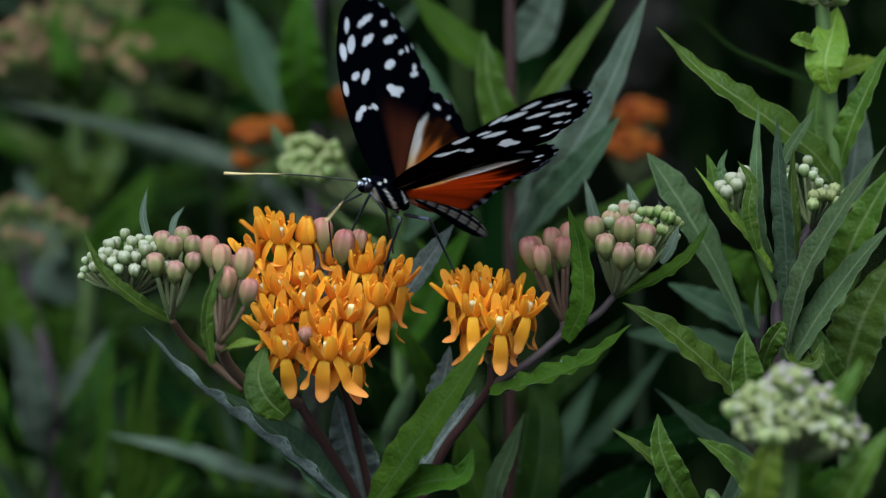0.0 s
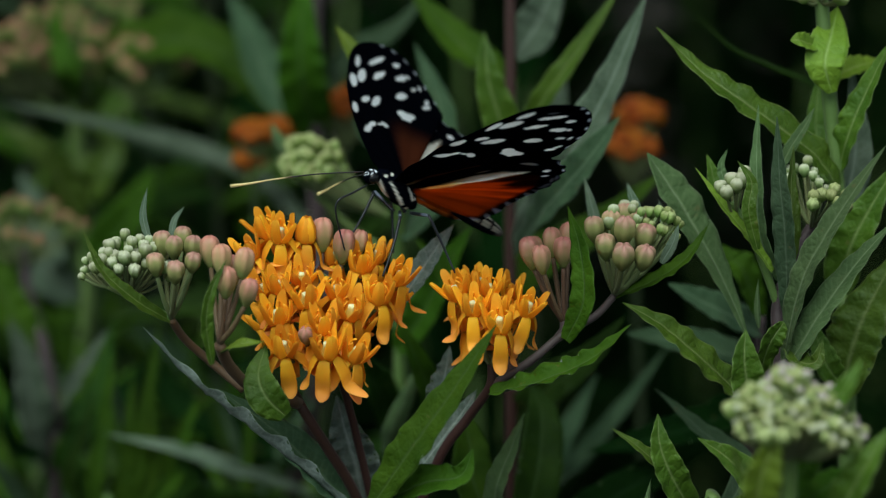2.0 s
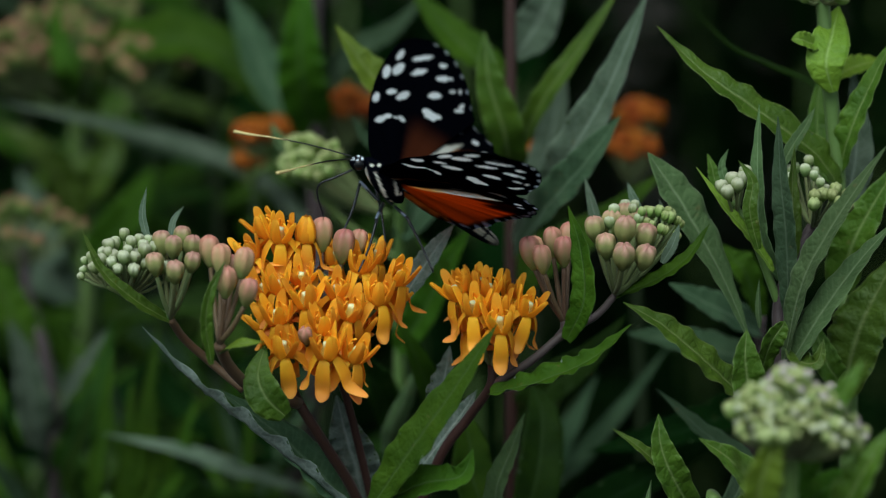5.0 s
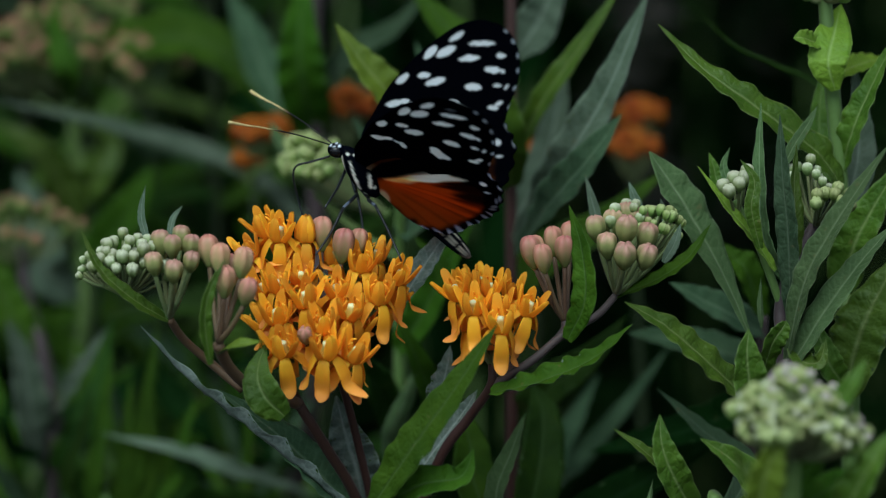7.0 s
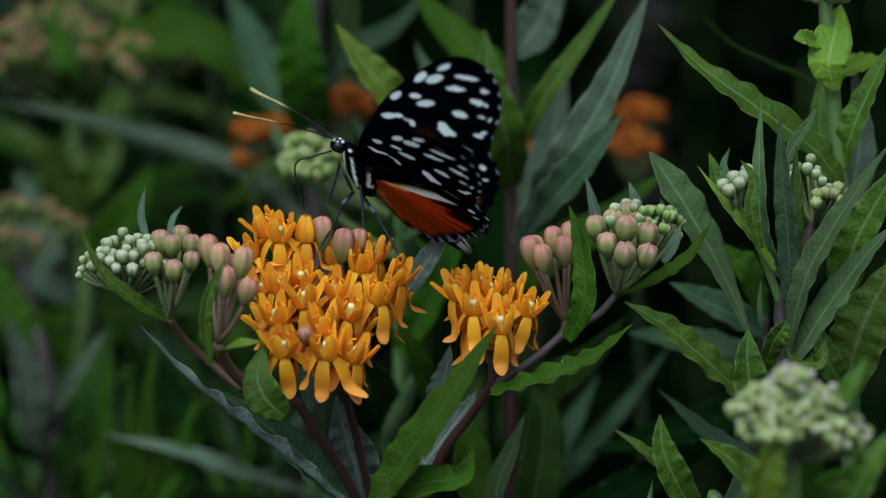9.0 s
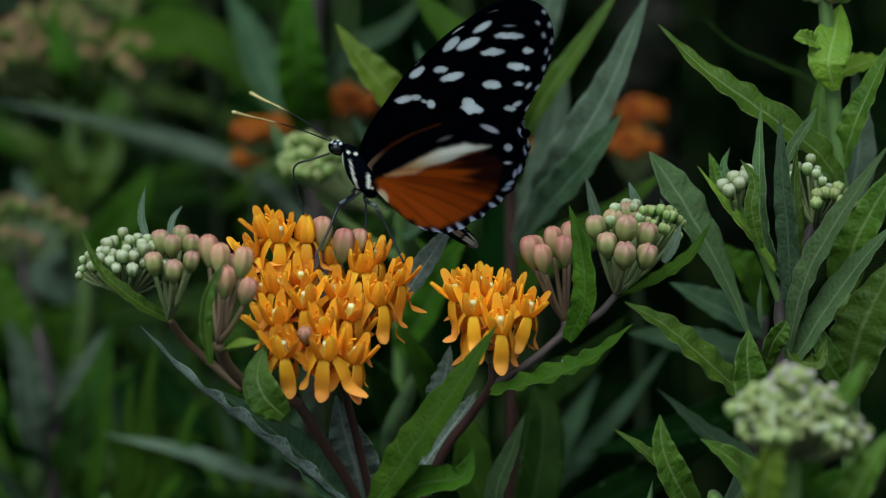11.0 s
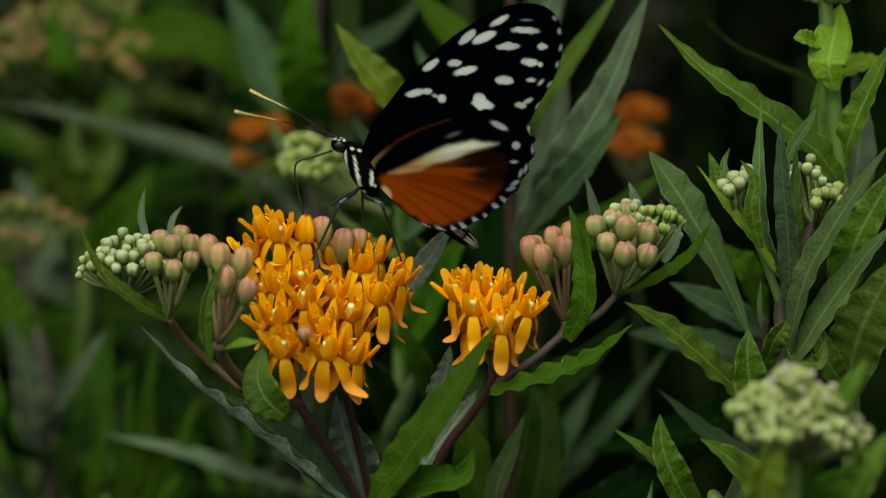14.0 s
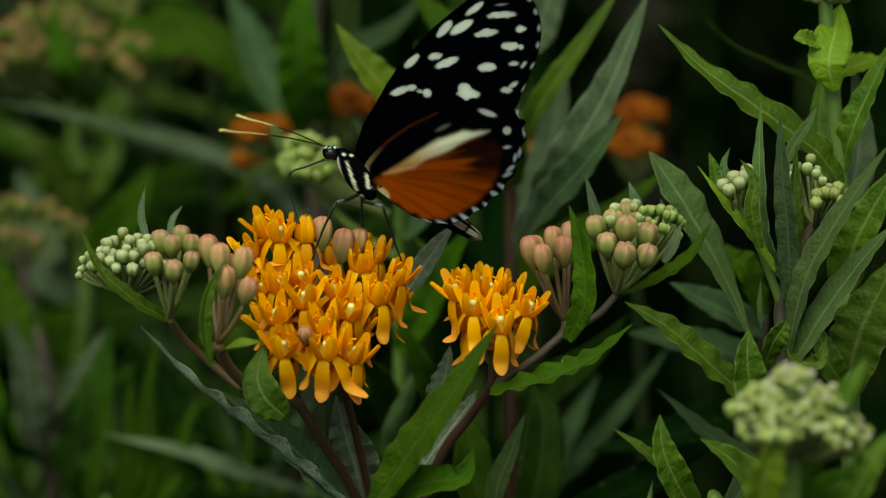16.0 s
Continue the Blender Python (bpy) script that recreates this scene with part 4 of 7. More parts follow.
def left_parts(p):
    stem(p, [p.location, (-0.02, 0.10, 0.35), (-0.0095, 0.0747, 0.5339), (-0.0088, 0.0727, 0.5805), (-0.0076, 0.0645, 0.6088), (-0.0070, 0.0634, 0.6140)], 0.0016, 0.0010, STEM_GREEN, steps=30)
    leaf(p, [(-0.0070, 0.0631, 0.6124), (-0.0102, 0.0563, 0.6199), (-0.0156, 0.0555, 0.6265), (-0.0207, 0.0567, 0.6338)], 7.4, (0.5, -0.9, 0.3), m=LEAF_YOUNG)
    leaf(p, [(-0.0076, 0.0645, 0.6088), (-0.0125, 0.0606, 0.6094), (-0.0157, 0.0610, 0.6121), (-0.0174, 0.0616, 0.6153)], 3.0, (0.3, -0.9, 0.4), m=LEAF_GREY)
    leaf(p, [(-0.0085, 0.0693, 0.5901), (-0.0027, 0.0770, 0.5991), (-0.0005, 0.0875, 0.6123), (-0.0056, 0.0959, 0.6256)], 8.0, (0.2, -1, 0.3), m=LEAF_GREY)
    leaf(p, [(-0.0089, 0.0714, 0.5670), (-0.0043, 0.0666, 0.5748), (0.0007, 0.0644, 0.5854), (0.0056, 0.0618, 0.5937)], 7.0, (-0.3, -1, 0.3), m=LEAF_MID)
    leaf(p, [(-0.0095, 0.0718, 0.5462), (-0.0026, 0.0538, 0.5595), (-0.0048, 0.0455, 0.5701), (-0.0090, 0.0431, 0.5794)], 6.0, (0.3, -1, 0.3), m=LEAF_MID)
    leaf(p, [(-0.0095, 0.0706, 0.5396), (-0.0103, 0.0526, 0.5530), (-0.0069, 0.0463, 0.5633), (-0.0048, 0.0455, 0.5701)], 4.0, (0.3, 1, 0.3), m=LEAF_MID)
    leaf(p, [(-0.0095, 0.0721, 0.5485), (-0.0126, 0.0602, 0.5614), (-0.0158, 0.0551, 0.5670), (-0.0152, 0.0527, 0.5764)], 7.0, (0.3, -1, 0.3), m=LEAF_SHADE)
    leaf(p, [(-0.0095, 0.0737, 0.5573), (-0.0210, 0.0847, 0.5620), (-0.0350, 0.0896, 0.5609), (-0.0468, 0.0941, 0.5576)], 7.0, (0, -0.7, 0.7), m=LEAF_DEEP_SHADE)
    bud_head(p, (-0.0105, 0.0721, 0.5942), (-0.0250, 0.0754, 0.6014), 0.0058, 0.0058, 60, "young", 0.85)
    stem(p, [(-0.0088, 0.0725, 0.5851), (-0.0184, 0.0747, 0.5915), (-0.0251, 0.0758, 0.5981)], 0.0010, 0.0009, STEM_GREEN)
    stem(p, [(-0.0251, 0.0757, 0.5976), (-0.0105, 0.0721, 0.5942)], 0.0009, 0.0009, STEM_GREEN)
    leaf(p, [(-0.0251, 0.0758, 0.5981), (-0.0300, 0.0867, 0.6021), (-0.0335, 0.0904, 0.6062), (-0.0350, 0.0931, 0.6098)], 5.0, (0.3, 0.9, 0.3))


behind("milkweed behind with a rounded pale green bud cluster", (-0.022, 0.11, 0.0), left_parts)


def low_centre_parts(p):
    stem(p, [p.location, (0.02, 0.06, 0.4), (0.0122, 0.0184, 0.5319), (0.0116, 0.0162, 0.5422)], 0.0015, 0.0011, STEM_GREEN)
    leaf(p, [(0.0100, 0.0162, 0.5422), (0.0099, 0.0120, 0.5529), (0.0125, 0.0113, 0.5604), (0.0150, 0.0125, 0.5673)], 4.4, (-0.6, -0.9, 0.2), m=LEAF_BACK)
    leaf(p, [(0.0122, 0.0197, 0.5391), (0.0204, 0.0912, 0.5345), (0.0264, 0.0975, 0.5450), (0.0324, 0.1016, 0.5560)], 6.2, (-0.3, -0.9, 0.4), m=LEAF_GREY)
    leaf(p, [(0.0132, 0.0195, 0.5381), (0.0252, 0.0956, 0.5346), (0.0372, 0.1045, 0.5471), (0.0474, 0.1090, 0.5602)], 4.6, (-0.4, -0.9, 0.4), m=LEAF_GREY)
    leaf(p, [(0.0116, 0.0199, 0.5401), (0.0059, 0.0278, 0.5501), (0.0049, 0.0331, 0.5575), (0.0017, 0.0366, 0.5655)], 8.0, (0.2, -1, 0.3), m=LEAF_MID)
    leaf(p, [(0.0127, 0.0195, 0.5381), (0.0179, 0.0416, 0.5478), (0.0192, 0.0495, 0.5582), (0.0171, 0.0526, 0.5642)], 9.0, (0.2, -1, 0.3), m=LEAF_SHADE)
    leaf(p, [(0.0144, 0.0232, 0.5360), (0.0303, 0.0504, 0.5400), (0.0440, 0.0614, 0.5452), (0.0612, 0.0690, 0.5538)], 8.0, (0, -0.7, 0.6), m=LEAF_DEEP_SHADE)


behind("leafy milkweed shoot low behind the flowers", (0.015, 0.055, 0.0), low_centre_parts)


def dark_parts(p):
    stem(p, [p.location, (0.06, 0.12, 0.4), (0.0599, 0.0523, 0.5508), (0.0612, 0.0514, 0.5689), (0.0615, 0.0509, 0.5779)], 0.0016, 0.001, STEM_PURPLE)
    leaf(p, [(0.0615, 0.0504, 0.5747), (0.0554, 0.0431, 0.5794), (0.0488, 0.0417, 0.5830), (0.0430, 0.0422, 0.5861)], 6.5, (0.3, -0.8, 0.6), m=LEAF_GREY)
    leaf(p, [(0.0612, 0.0514, 0.5689), (0.0522, 0.0557, 0.5703), (0.0437, 0.0600, 0.5716), (0.0360, 0.0621, 0.5723)], 7.0, (0.1, -0.7, 0.7), m=LEAF_GREY)
    leaf(p, [(0.0612, 0.0506, 0.5646), (0.0545, 0.0553, 0.5569), (0.0405, 0.0585, 0.5516), (0.0285, 0.0620, 0.5485)], 8.0, (0.1, -0.7, 0.7), m=LEAF_DEEP_SHADE)
    leaf(p, [(0.0615, 0.0509, 0.5779), (0.0796, 0.0711, 0.6000), (0.0740, 0.0683, 0.6189), (0.0642, 0.0653, 0.6248), (0.0552, 0.0621, 0.6296), (0.0452, 0.0619, 0.6400)], 0.9, (0.2, -0.8, 0.5), m=LEAF_SHADE, blunt=0.9)
    leaf(p, [(0.0615, 0.0509, 0.5779), (0.0579, 0.0485, 0.5872), (0.0558, 0.0489, 0.5893), (0.0531, 0.0494, 0.5925)], 6.0, (0.4, -0.9, 0.4), m=LEAF_MID)


behind("grey-leaved milkweed shoot in deep shade", (0.062, 0.13, 0.0), dark_parts)


def far_left_parts(p):
    stem(p, [p.location, (-0.10, 0.2, 0.35), (-0.0852, 0.1379, 0.5180), (-0.0859, 0.1417, 0.5400), (-0.0886, 0.1463, 0.5542), (-0.0920, 0.1509, 0.5634), (-0.0930, 0.1556, 0.5727)], 0.0020, 0.0013, STEM_PURPLE, steps=30)
    bud_head(p, (-0.0930, 0.1550, 0.5690), (-0.0932, 0.1559, 0.5745), 0.011, 0.006, 26, "dull", 0.9)
    leaf(p, [(-0.0859, 0.1409, 0.5351), (-0.0813, 0.1222, 0.5443), (-0.0757, 0.1158, 0.5543), (-0.0707, 0.1153, 0.5629)], 5.6, (-0.3, -0.7, 0.8), m=LEAF_PALE)
    leaf(p, [(-0.0856, 0.1387, 0.5229), (-0.0884, 0.1311, 0.5373), (-0.0904, 0.1295, 0.5514), (-0.0938, 0.1295, 0.5625)], 9.0, (0.3, -0.7, 0.8), m=LEAF_PALE)
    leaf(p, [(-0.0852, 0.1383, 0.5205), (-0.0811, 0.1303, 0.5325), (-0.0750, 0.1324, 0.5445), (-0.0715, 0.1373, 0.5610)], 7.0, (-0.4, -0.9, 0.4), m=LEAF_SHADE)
    leaf(p, [(-0.0886, 0.1458, 0.5517), (-0.0945, 0.1452, 0.5595), (-0.0995, 0.1469, 0.5692), (-0.1044, 0.1482, 0.5765)], 9.0, (0.4, -0.9, 0.4), m=LEAF_MID)
    leaf(p, [(-0.0856, 0.1400, 0.5302), (-0.0909, 0.1205, 0.5348), (-0.0921, 0.1116, 0.5418), (-0.0914, 0.1111, 0.5504)], 3.0, (0.3, -0.9, 0.4), m=LEAF_DEEP_SHADE)
    leaf(p, [(-0.0852, 0.1391, 0.5253), (-0.0819, 0.1506, 0.5329), (-0.0749, 0.1564, 0.5367), (-0.0665, 0.1630, 0.5456)], 9.0, (0, -1, 0.4), m=LEAF_DEEP_SHADE)


def grassy_parts(p):
    stem(p, [p.location, (-0.09, 0.17, 0.35), (-0.0728, 0.1163, 0.5110), (-0.0720, 0.1164, 0.5228)], 0.0016, 0.0011, STEM_GREEN)
    for x0, x1, top, w in ((120, 165, 690, 4.2), (165, 200, 610, 5.0), (215, 232, 660, 4.6), (262, 268, 640, 4.4), (150, 128, 800, 4.0), (300, 345, 700, 4.4), (330, 300, 780, 3.6), (232, 282, 560, 4.6)):
        leaf(p, [(-0.0720, 0.1156, 0.5187), Vector((-0.0936, 0.1115, 0.5296)) * 1.0 + Vector(((x0 - 0) * 0.000119, 0, 0)), Vector((-0.0931, 0.1096, 0.5422)) + Vector(((x0 + x1) / 2 * 0.000119, 0, (760 - (top + 860) / 2) * 0.000117)), Vector((-0.0928, 0.1097, 0.5543)) + Vector((x1 * 0.000119, 0, (660 - top) * 0.000117))], w * 0.72, (0.1, -1, 0.3), m=LEAF_MID if w > 4.3 else LEAF_SHADE)


def reed_parts(p):
    """Many narrow leaves that lean every way, from three stems."""
    rnd = random.Random(21)
    roots = ((-0.0907, 0.1461, 0.5069), (-0.0665, 0.1412, 0.5082), (-0.0438, 0.1364, 0.5095))
    for root in roots:
        stem(p, [p.location, (root[0], root[1], 0.4), root], 0.0013, 0.0009, STEM_GREEN)
    for i in range(26):
        root = Vector(roots[i % 3])
        lean, top = rnd.uniform(-0.022, 0.024), rnd.uniform(0.016, 0.052)
        y = rnd.uniform(-0.012, 0.03)
        # some leaves get the copy painted darker for shade
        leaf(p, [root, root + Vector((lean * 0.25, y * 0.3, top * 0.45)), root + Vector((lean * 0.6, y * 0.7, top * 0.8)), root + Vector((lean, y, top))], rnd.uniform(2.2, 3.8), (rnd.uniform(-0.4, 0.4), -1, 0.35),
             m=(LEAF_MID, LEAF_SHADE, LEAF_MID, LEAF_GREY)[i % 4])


behind("clump of thin milkweed leaves leaning every way", (-0.06, 0.17, 0.0), reed_parts)
behind("clump of upright narrow milkweed leaves behind", (-0.088, 0.19, 0.0), grassy_parts)
behind("milkweed with a purple stem and dull pink bud cluster", (-0.12, 0.22, 0.0), far_left_parts)


def top_left_parts(p):
    stem(p, [p.location, (-0.13, 0.30, 0.4), (-0.0871, 0.2008, 0.5296), (-0.0847, 0.1990, 0.5771), (-0.0868, 0.1984, 0.6023)], 0.0020, 0.0013, STEM_GREEN, steps=30)
    stem(p, [(-0.0847, 0.2002, 0.5835), (-0.0764, 0.1968, 0.5933), (-0.0707, 0.1932, 0.6017)], 0.0012, 0.0010, STEM_GREEN)
    bud_head(p, (-0.0881, 0.1982, 0.6010), (-0.0914, 0.1993, 0.6075), 0.0125, 0.0105, 40, "dull", 1.1)
    bud_head(p, (-0.0960, 0.1982, 0.6010), (-0.0987, 0.1941, 0.6068), 0.0075, 0.0085, 16, "dull", 1.05)
    stem(p, [(-0.0869, 0.1985, 0.5970), (-0.0921, 0.1979, 0.5991), (-0.0960, 0.1983, 0.6017)], 0.0010, 0.0009, STEM_GREEN)
    bud_head(p, (-0.0707, 0.1931, 0.6011), (-0.0701, 0.1939, 0.6055), 0.0075, 0.007, 22, "dull", 1.1)
    bud_head(p, (-0.0832, 0.2025, 0.6084), (-0.0817, 0.2158, 0.6148), 0.010, 0.006, 16, "dull", 1.0)
    leaf(p, [(-0.0862, 0.1981, 0.6004), (-0.0853, 0.1842, 0.6081), (-0.0878, 0.1858, 0.6169), (-0.0885, 0.1873, 0.6258)], 6.0, (0, -1, 0.3), m=LEAF_MID)
    leaf(p, [(-0.0843, 0.2005, 0.6086), (-0.0703, 0.1904, 0.6144), (-0.0557, 0.1854, 0.6150), (-0.0454, 0.1822, 0.6083), (-0.0376, 0.1783, 0.5979)], 12.0, (0.2, -0.9, 0.6), m=LEAF_MID, back=LEAF_MID)
    leaf(p, [(-0.0847, 0.1974, 0.5680), (-0.0881, 0.1946, 0.5804), (-0.0941, 0.1912, 0.5902), (-0.1032, 0.1922, 0.5959)], 8.0, (0.2, -0.9, 0.6), m=LEAF)
    leaf(p, [(-0.0847, 0.1988, 0.5758), (-0.0803, 0.1950, 0.5830), (-0.0777, 0.1964, 0.5907), (-0.0850, 0.1930, 0.6004)], 8.0, (0.2, -0.9, 0.6), m=LEAF)
    leaf(p, [(-0.0847, 0.1961, 0.5602), (-0.0759, 0.1876, 0.5697), (-0.0703, 0.1840, 0.5782), (-0.0664, 0.1856, 0.5871)], 11.0, (-0.2, -0.9, 0.4), m=LEAF_MID)
    leaf(p, [(-0.0852, 0.2001, 0.5541), (-0.0921, 0.1912, 0.5611), (-0.0947, 0.1934, 0.5740), (-0.0986, 0.1952, 0.5843)], 11.0, (0.2, -0.9, 0.4), m=LEAF_PALE)


behind("tall milkweed with dull pink and green bud clusters", (-0.14, 0.33, 0.0), top_left_parts)


def grey_parts(p):
    stem(p, [p.location, (-0.05, 0.24, 0.4), (-0.0281, 0.1519, 0.5403), (-0.0277, 0.1486, 0.5789), (-0.0280, 0.1496, 0.6137), (-0.0285, 0.1535, 0.6355)], 0.0024, 0.0018, STEM_PURPLE, steps=30)
    leaf(p, [(-0.0277, 0.1482, 0.5765), (-0.0446, 0.1656, 0.5889), (-0.0741, 0.1722, 0.5975), (-0.1010, 0.1752, 0.6031)], 5.2, (0.1, -0.7, 0.8), m=LEAF_PALE)
    leaf(p, [(-0.0281, 0.1501, 0.5987), (-0.0302, 0.1391, 0.6113), (-0.0306, 0.1360, 0.6227), (-0.0294, 0.1385, 0.6369)], 11.0, (0.1, -1, 0.2), m=LEAF_MID)
    leaf(p, [(-0.0281, 0.1498, 0.5975), (-0.0381, 0.1639, 0.6081), (-0.0434, 0.1708, 0.6187), (-0.0487, 0.1776, 0.6281)], 9.0, (0.2, -0.9, 0.3), m=LEAF_GREY)
    leaf(p, [(-0.0281, 0.1489, 0.6039), (-0.0198, 0.1352, 0.6179), (-0.0101, 0.1322, 0.6243), (-0.0029, 0.1317, 0.6328)], 5.5, (-0.3, -0.8, 0.5), m=LEAF_GREY)
    leaf(p, [(-0.0281, 0.1480, 0.5180), (-0.0424, 0.1148, 0.5312), (-0.0551, 0.1088, 0.5375), (-0.0715, 0.1075, 0.5417)], 4.6, (0.1, -0.7, 0.8), m=LEAF_PALE)
    leaf(p, [(-0.0281, 0.1493, 0.5255), (-0.0475, 0.1409, 0.5351), (-0.0599, 0.1422, 0.5424), (-0.0648, 0.1443, 0.5546)], 9.0, (0.3, -0.9, 0.4), m=LEAF_DEEP_SHADE)
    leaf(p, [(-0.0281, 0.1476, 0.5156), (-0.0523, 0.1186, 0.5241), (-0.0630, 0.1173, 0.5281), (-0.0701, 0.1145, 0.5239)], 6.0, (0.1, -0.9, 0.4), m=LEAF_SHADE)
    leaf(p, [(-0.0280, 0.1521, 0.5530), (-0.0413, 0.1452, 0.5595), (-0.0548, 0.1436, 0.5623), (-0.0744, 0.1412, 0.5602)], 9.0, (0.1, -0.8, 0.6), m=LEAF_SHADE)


behind("tall milkweed with a purple stem and grey-green leaves", (-0.05, 0.26, 0.0), grey_parts)


# leafy stems that fill the depth of the bed
def thicket_parts(x, y, seed):
    def parts(p):
        rnd = random.Random(seed)
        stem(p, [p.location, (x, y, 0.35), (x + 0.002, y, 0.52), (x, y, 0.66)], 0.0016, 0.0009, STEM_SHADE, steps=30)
        for i in range(17):
            z, a = 0.475 + 0.0115 * i, i * 2.4 + rnd.uniform(-0.5, 0.5)
            out, rise = rnd.uniform(0.022, 0.040), rnd.uniform(0.006, 0.034)
            go = Vector((math.cos(a) * out, math.sin(a) * out * 0.6 - 0.006, 0))
            root = Vector((x + 0.001, y, z))
            # every fifth leaf takes the colour with shade painted in
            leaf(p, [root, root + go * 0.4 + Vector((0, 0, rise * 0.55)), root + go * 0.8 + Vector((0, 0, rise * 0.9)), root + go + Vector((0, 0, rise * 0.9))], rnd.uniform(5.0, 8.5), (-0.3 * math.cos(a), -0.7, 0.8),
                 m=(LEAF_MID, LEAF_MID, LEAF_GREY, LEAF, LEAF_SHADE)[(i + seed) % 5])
    return parts


for k, (x, y) in enumerate(((-0.105, 0.26), (-0.086, 0.22), (-0.076, 0.28), (-0.057, 0.24), (-0.043, 0.27))):
    behind("leafy milkweed stem deep in the bed", (x, y, 0.0), thicket_parts(x, y, 30 + k))


# orange umbels far behind, out of focus, their colour lowered for shade
def orange_parts(places, x, y):
    def parts(p):
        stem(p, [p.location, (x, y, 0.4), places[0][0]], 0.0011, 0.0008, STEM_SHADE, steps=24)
        for place, r in places:
            root = Vector(place) - Vector((0, 0, r * 1.4))
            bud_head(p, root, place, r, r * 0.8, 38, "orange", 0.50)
            if place is not places[0][0]:
                stem(p, [Vector(places[0][0]) - Vector((0, 0, r * 2.2)), root], 0.001, 0.0009, STEM_GREEN)
    return parts


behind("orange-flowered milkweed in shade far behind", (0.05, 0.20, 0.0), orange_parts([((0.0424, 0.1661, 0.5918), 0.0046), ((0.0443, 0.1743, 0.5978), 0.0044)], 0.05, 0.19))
behind("orange-flowered milkweed behind, blooms darkened for shade", (-0.03, 0.20, 0.0), orange_parts([((-0.0213, 0.1528, 0.6027), 0.0052)], -0.03, 0.18))
behind("orange-flowered milkweed behind, blooms darkened for shade", (-0.05, 0.19, 0.0), orange_parts([((-0.0408, 0.1469, 0.5979), 0.0036), ((-0.0425, 0.1489, 0.5919), 0.0026), ((-0.0348, 0.1500, 0.5981), 0.0030)], -0.048, 0.18))
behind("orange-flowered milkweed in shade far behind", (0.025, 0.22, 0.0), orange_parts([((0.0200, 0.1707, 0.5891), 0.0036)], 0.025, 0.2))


# ---- the leafy bed further back ----
BED_LEAVES = []
for k in range(4):
    bm = bmesh.new()
    length = 0.075 + 0.012 * k
    line = spline([(0, 0, 0), (length * 0.4, 0, 0.012), (length * 0.8, 0, 0.008), (length, 0, -0.006 * k)], 12)
    widths = [max(0.02, math.sin(math.pi * (0.05 + 0.95 * i / 12) ** 0.8)) * (0.006 + 0.001 * k) if i < 12 else 0.0001 for i in range(13)]
    blade(bm, line, [Vector((0, 0, 1))] * 13, widths, 0.25, 0.12, 0.0004, 4, k * 5, 1)
    # both faces take the near-black colour that imitates shade
    BED_LEAVES.append(mesh_of("leaf", bm, LEAF_DEEP_SHADE, LEAF_DEEP_SHADE))


def bed_plant(height, pairs, seed):
    rnd = random.Random(seed)
    p = thing("milkweed_plant", (0, 0, 0), "leafy green milkweed in the shaded bed behind", "plant", "milkweed bed behind")
    stem(p, [(0, 0, -0.01), (0.01, 0.005, height * 0.5), (0.0, 0.01, height)], 0.0022, 0.0011, STEM_GREEN, steps=16)
    for i in range(pairs):
        z = height * (0.3 + 0.7 * (i + 0.5) / pairs)
        for side in (0, math.pi):
            a = i * 1.57 + side + rnd.uniform(-0.4, 0.4)
            m = Matrix.Translation((0.006 * z / height, 0.007 * z / height, z)) @ Matrix.Rotation(a, 4, "Z") @ Matrix.Rotation(-rnd.uniform(0.3, 1.0), 4, "Y") @ Matrix.Scale(rnd.uniform(0.7, 1.1), 4)
            child("leaf", rnd.choice(BED_LEAVES), p, "", m)
    return p


bed = [bed_plant(0.60, 9, 1), bed_plant(0.56, 10, 2), bed_plant(0.64, 8, 3)]
rnd = random.Random(11)
spots = []
for row in range(7):
    y = 0.36 + row * 0.13
    count = 5 + row
    for i in range(count):
        x = ((i + 0.5) / count - 0.5) * (0.42 + 0.16 * row) + rnd.uniform(-0.02, 0.02)
        if 0.06 < x < 0.14 and y < 0.6:
            continue
        spots.append((x, y + rnd.uniform(-0.04, 0.04)))
for i, (x, y) in enumerate(spots):
    m = pose(x, y, 0, 0, 0, rnd.uniform(0, 360))
    if i < 3:
        bed[i].matrix_basis = m
    else:
        copy_thing(bed[i % 3], m)


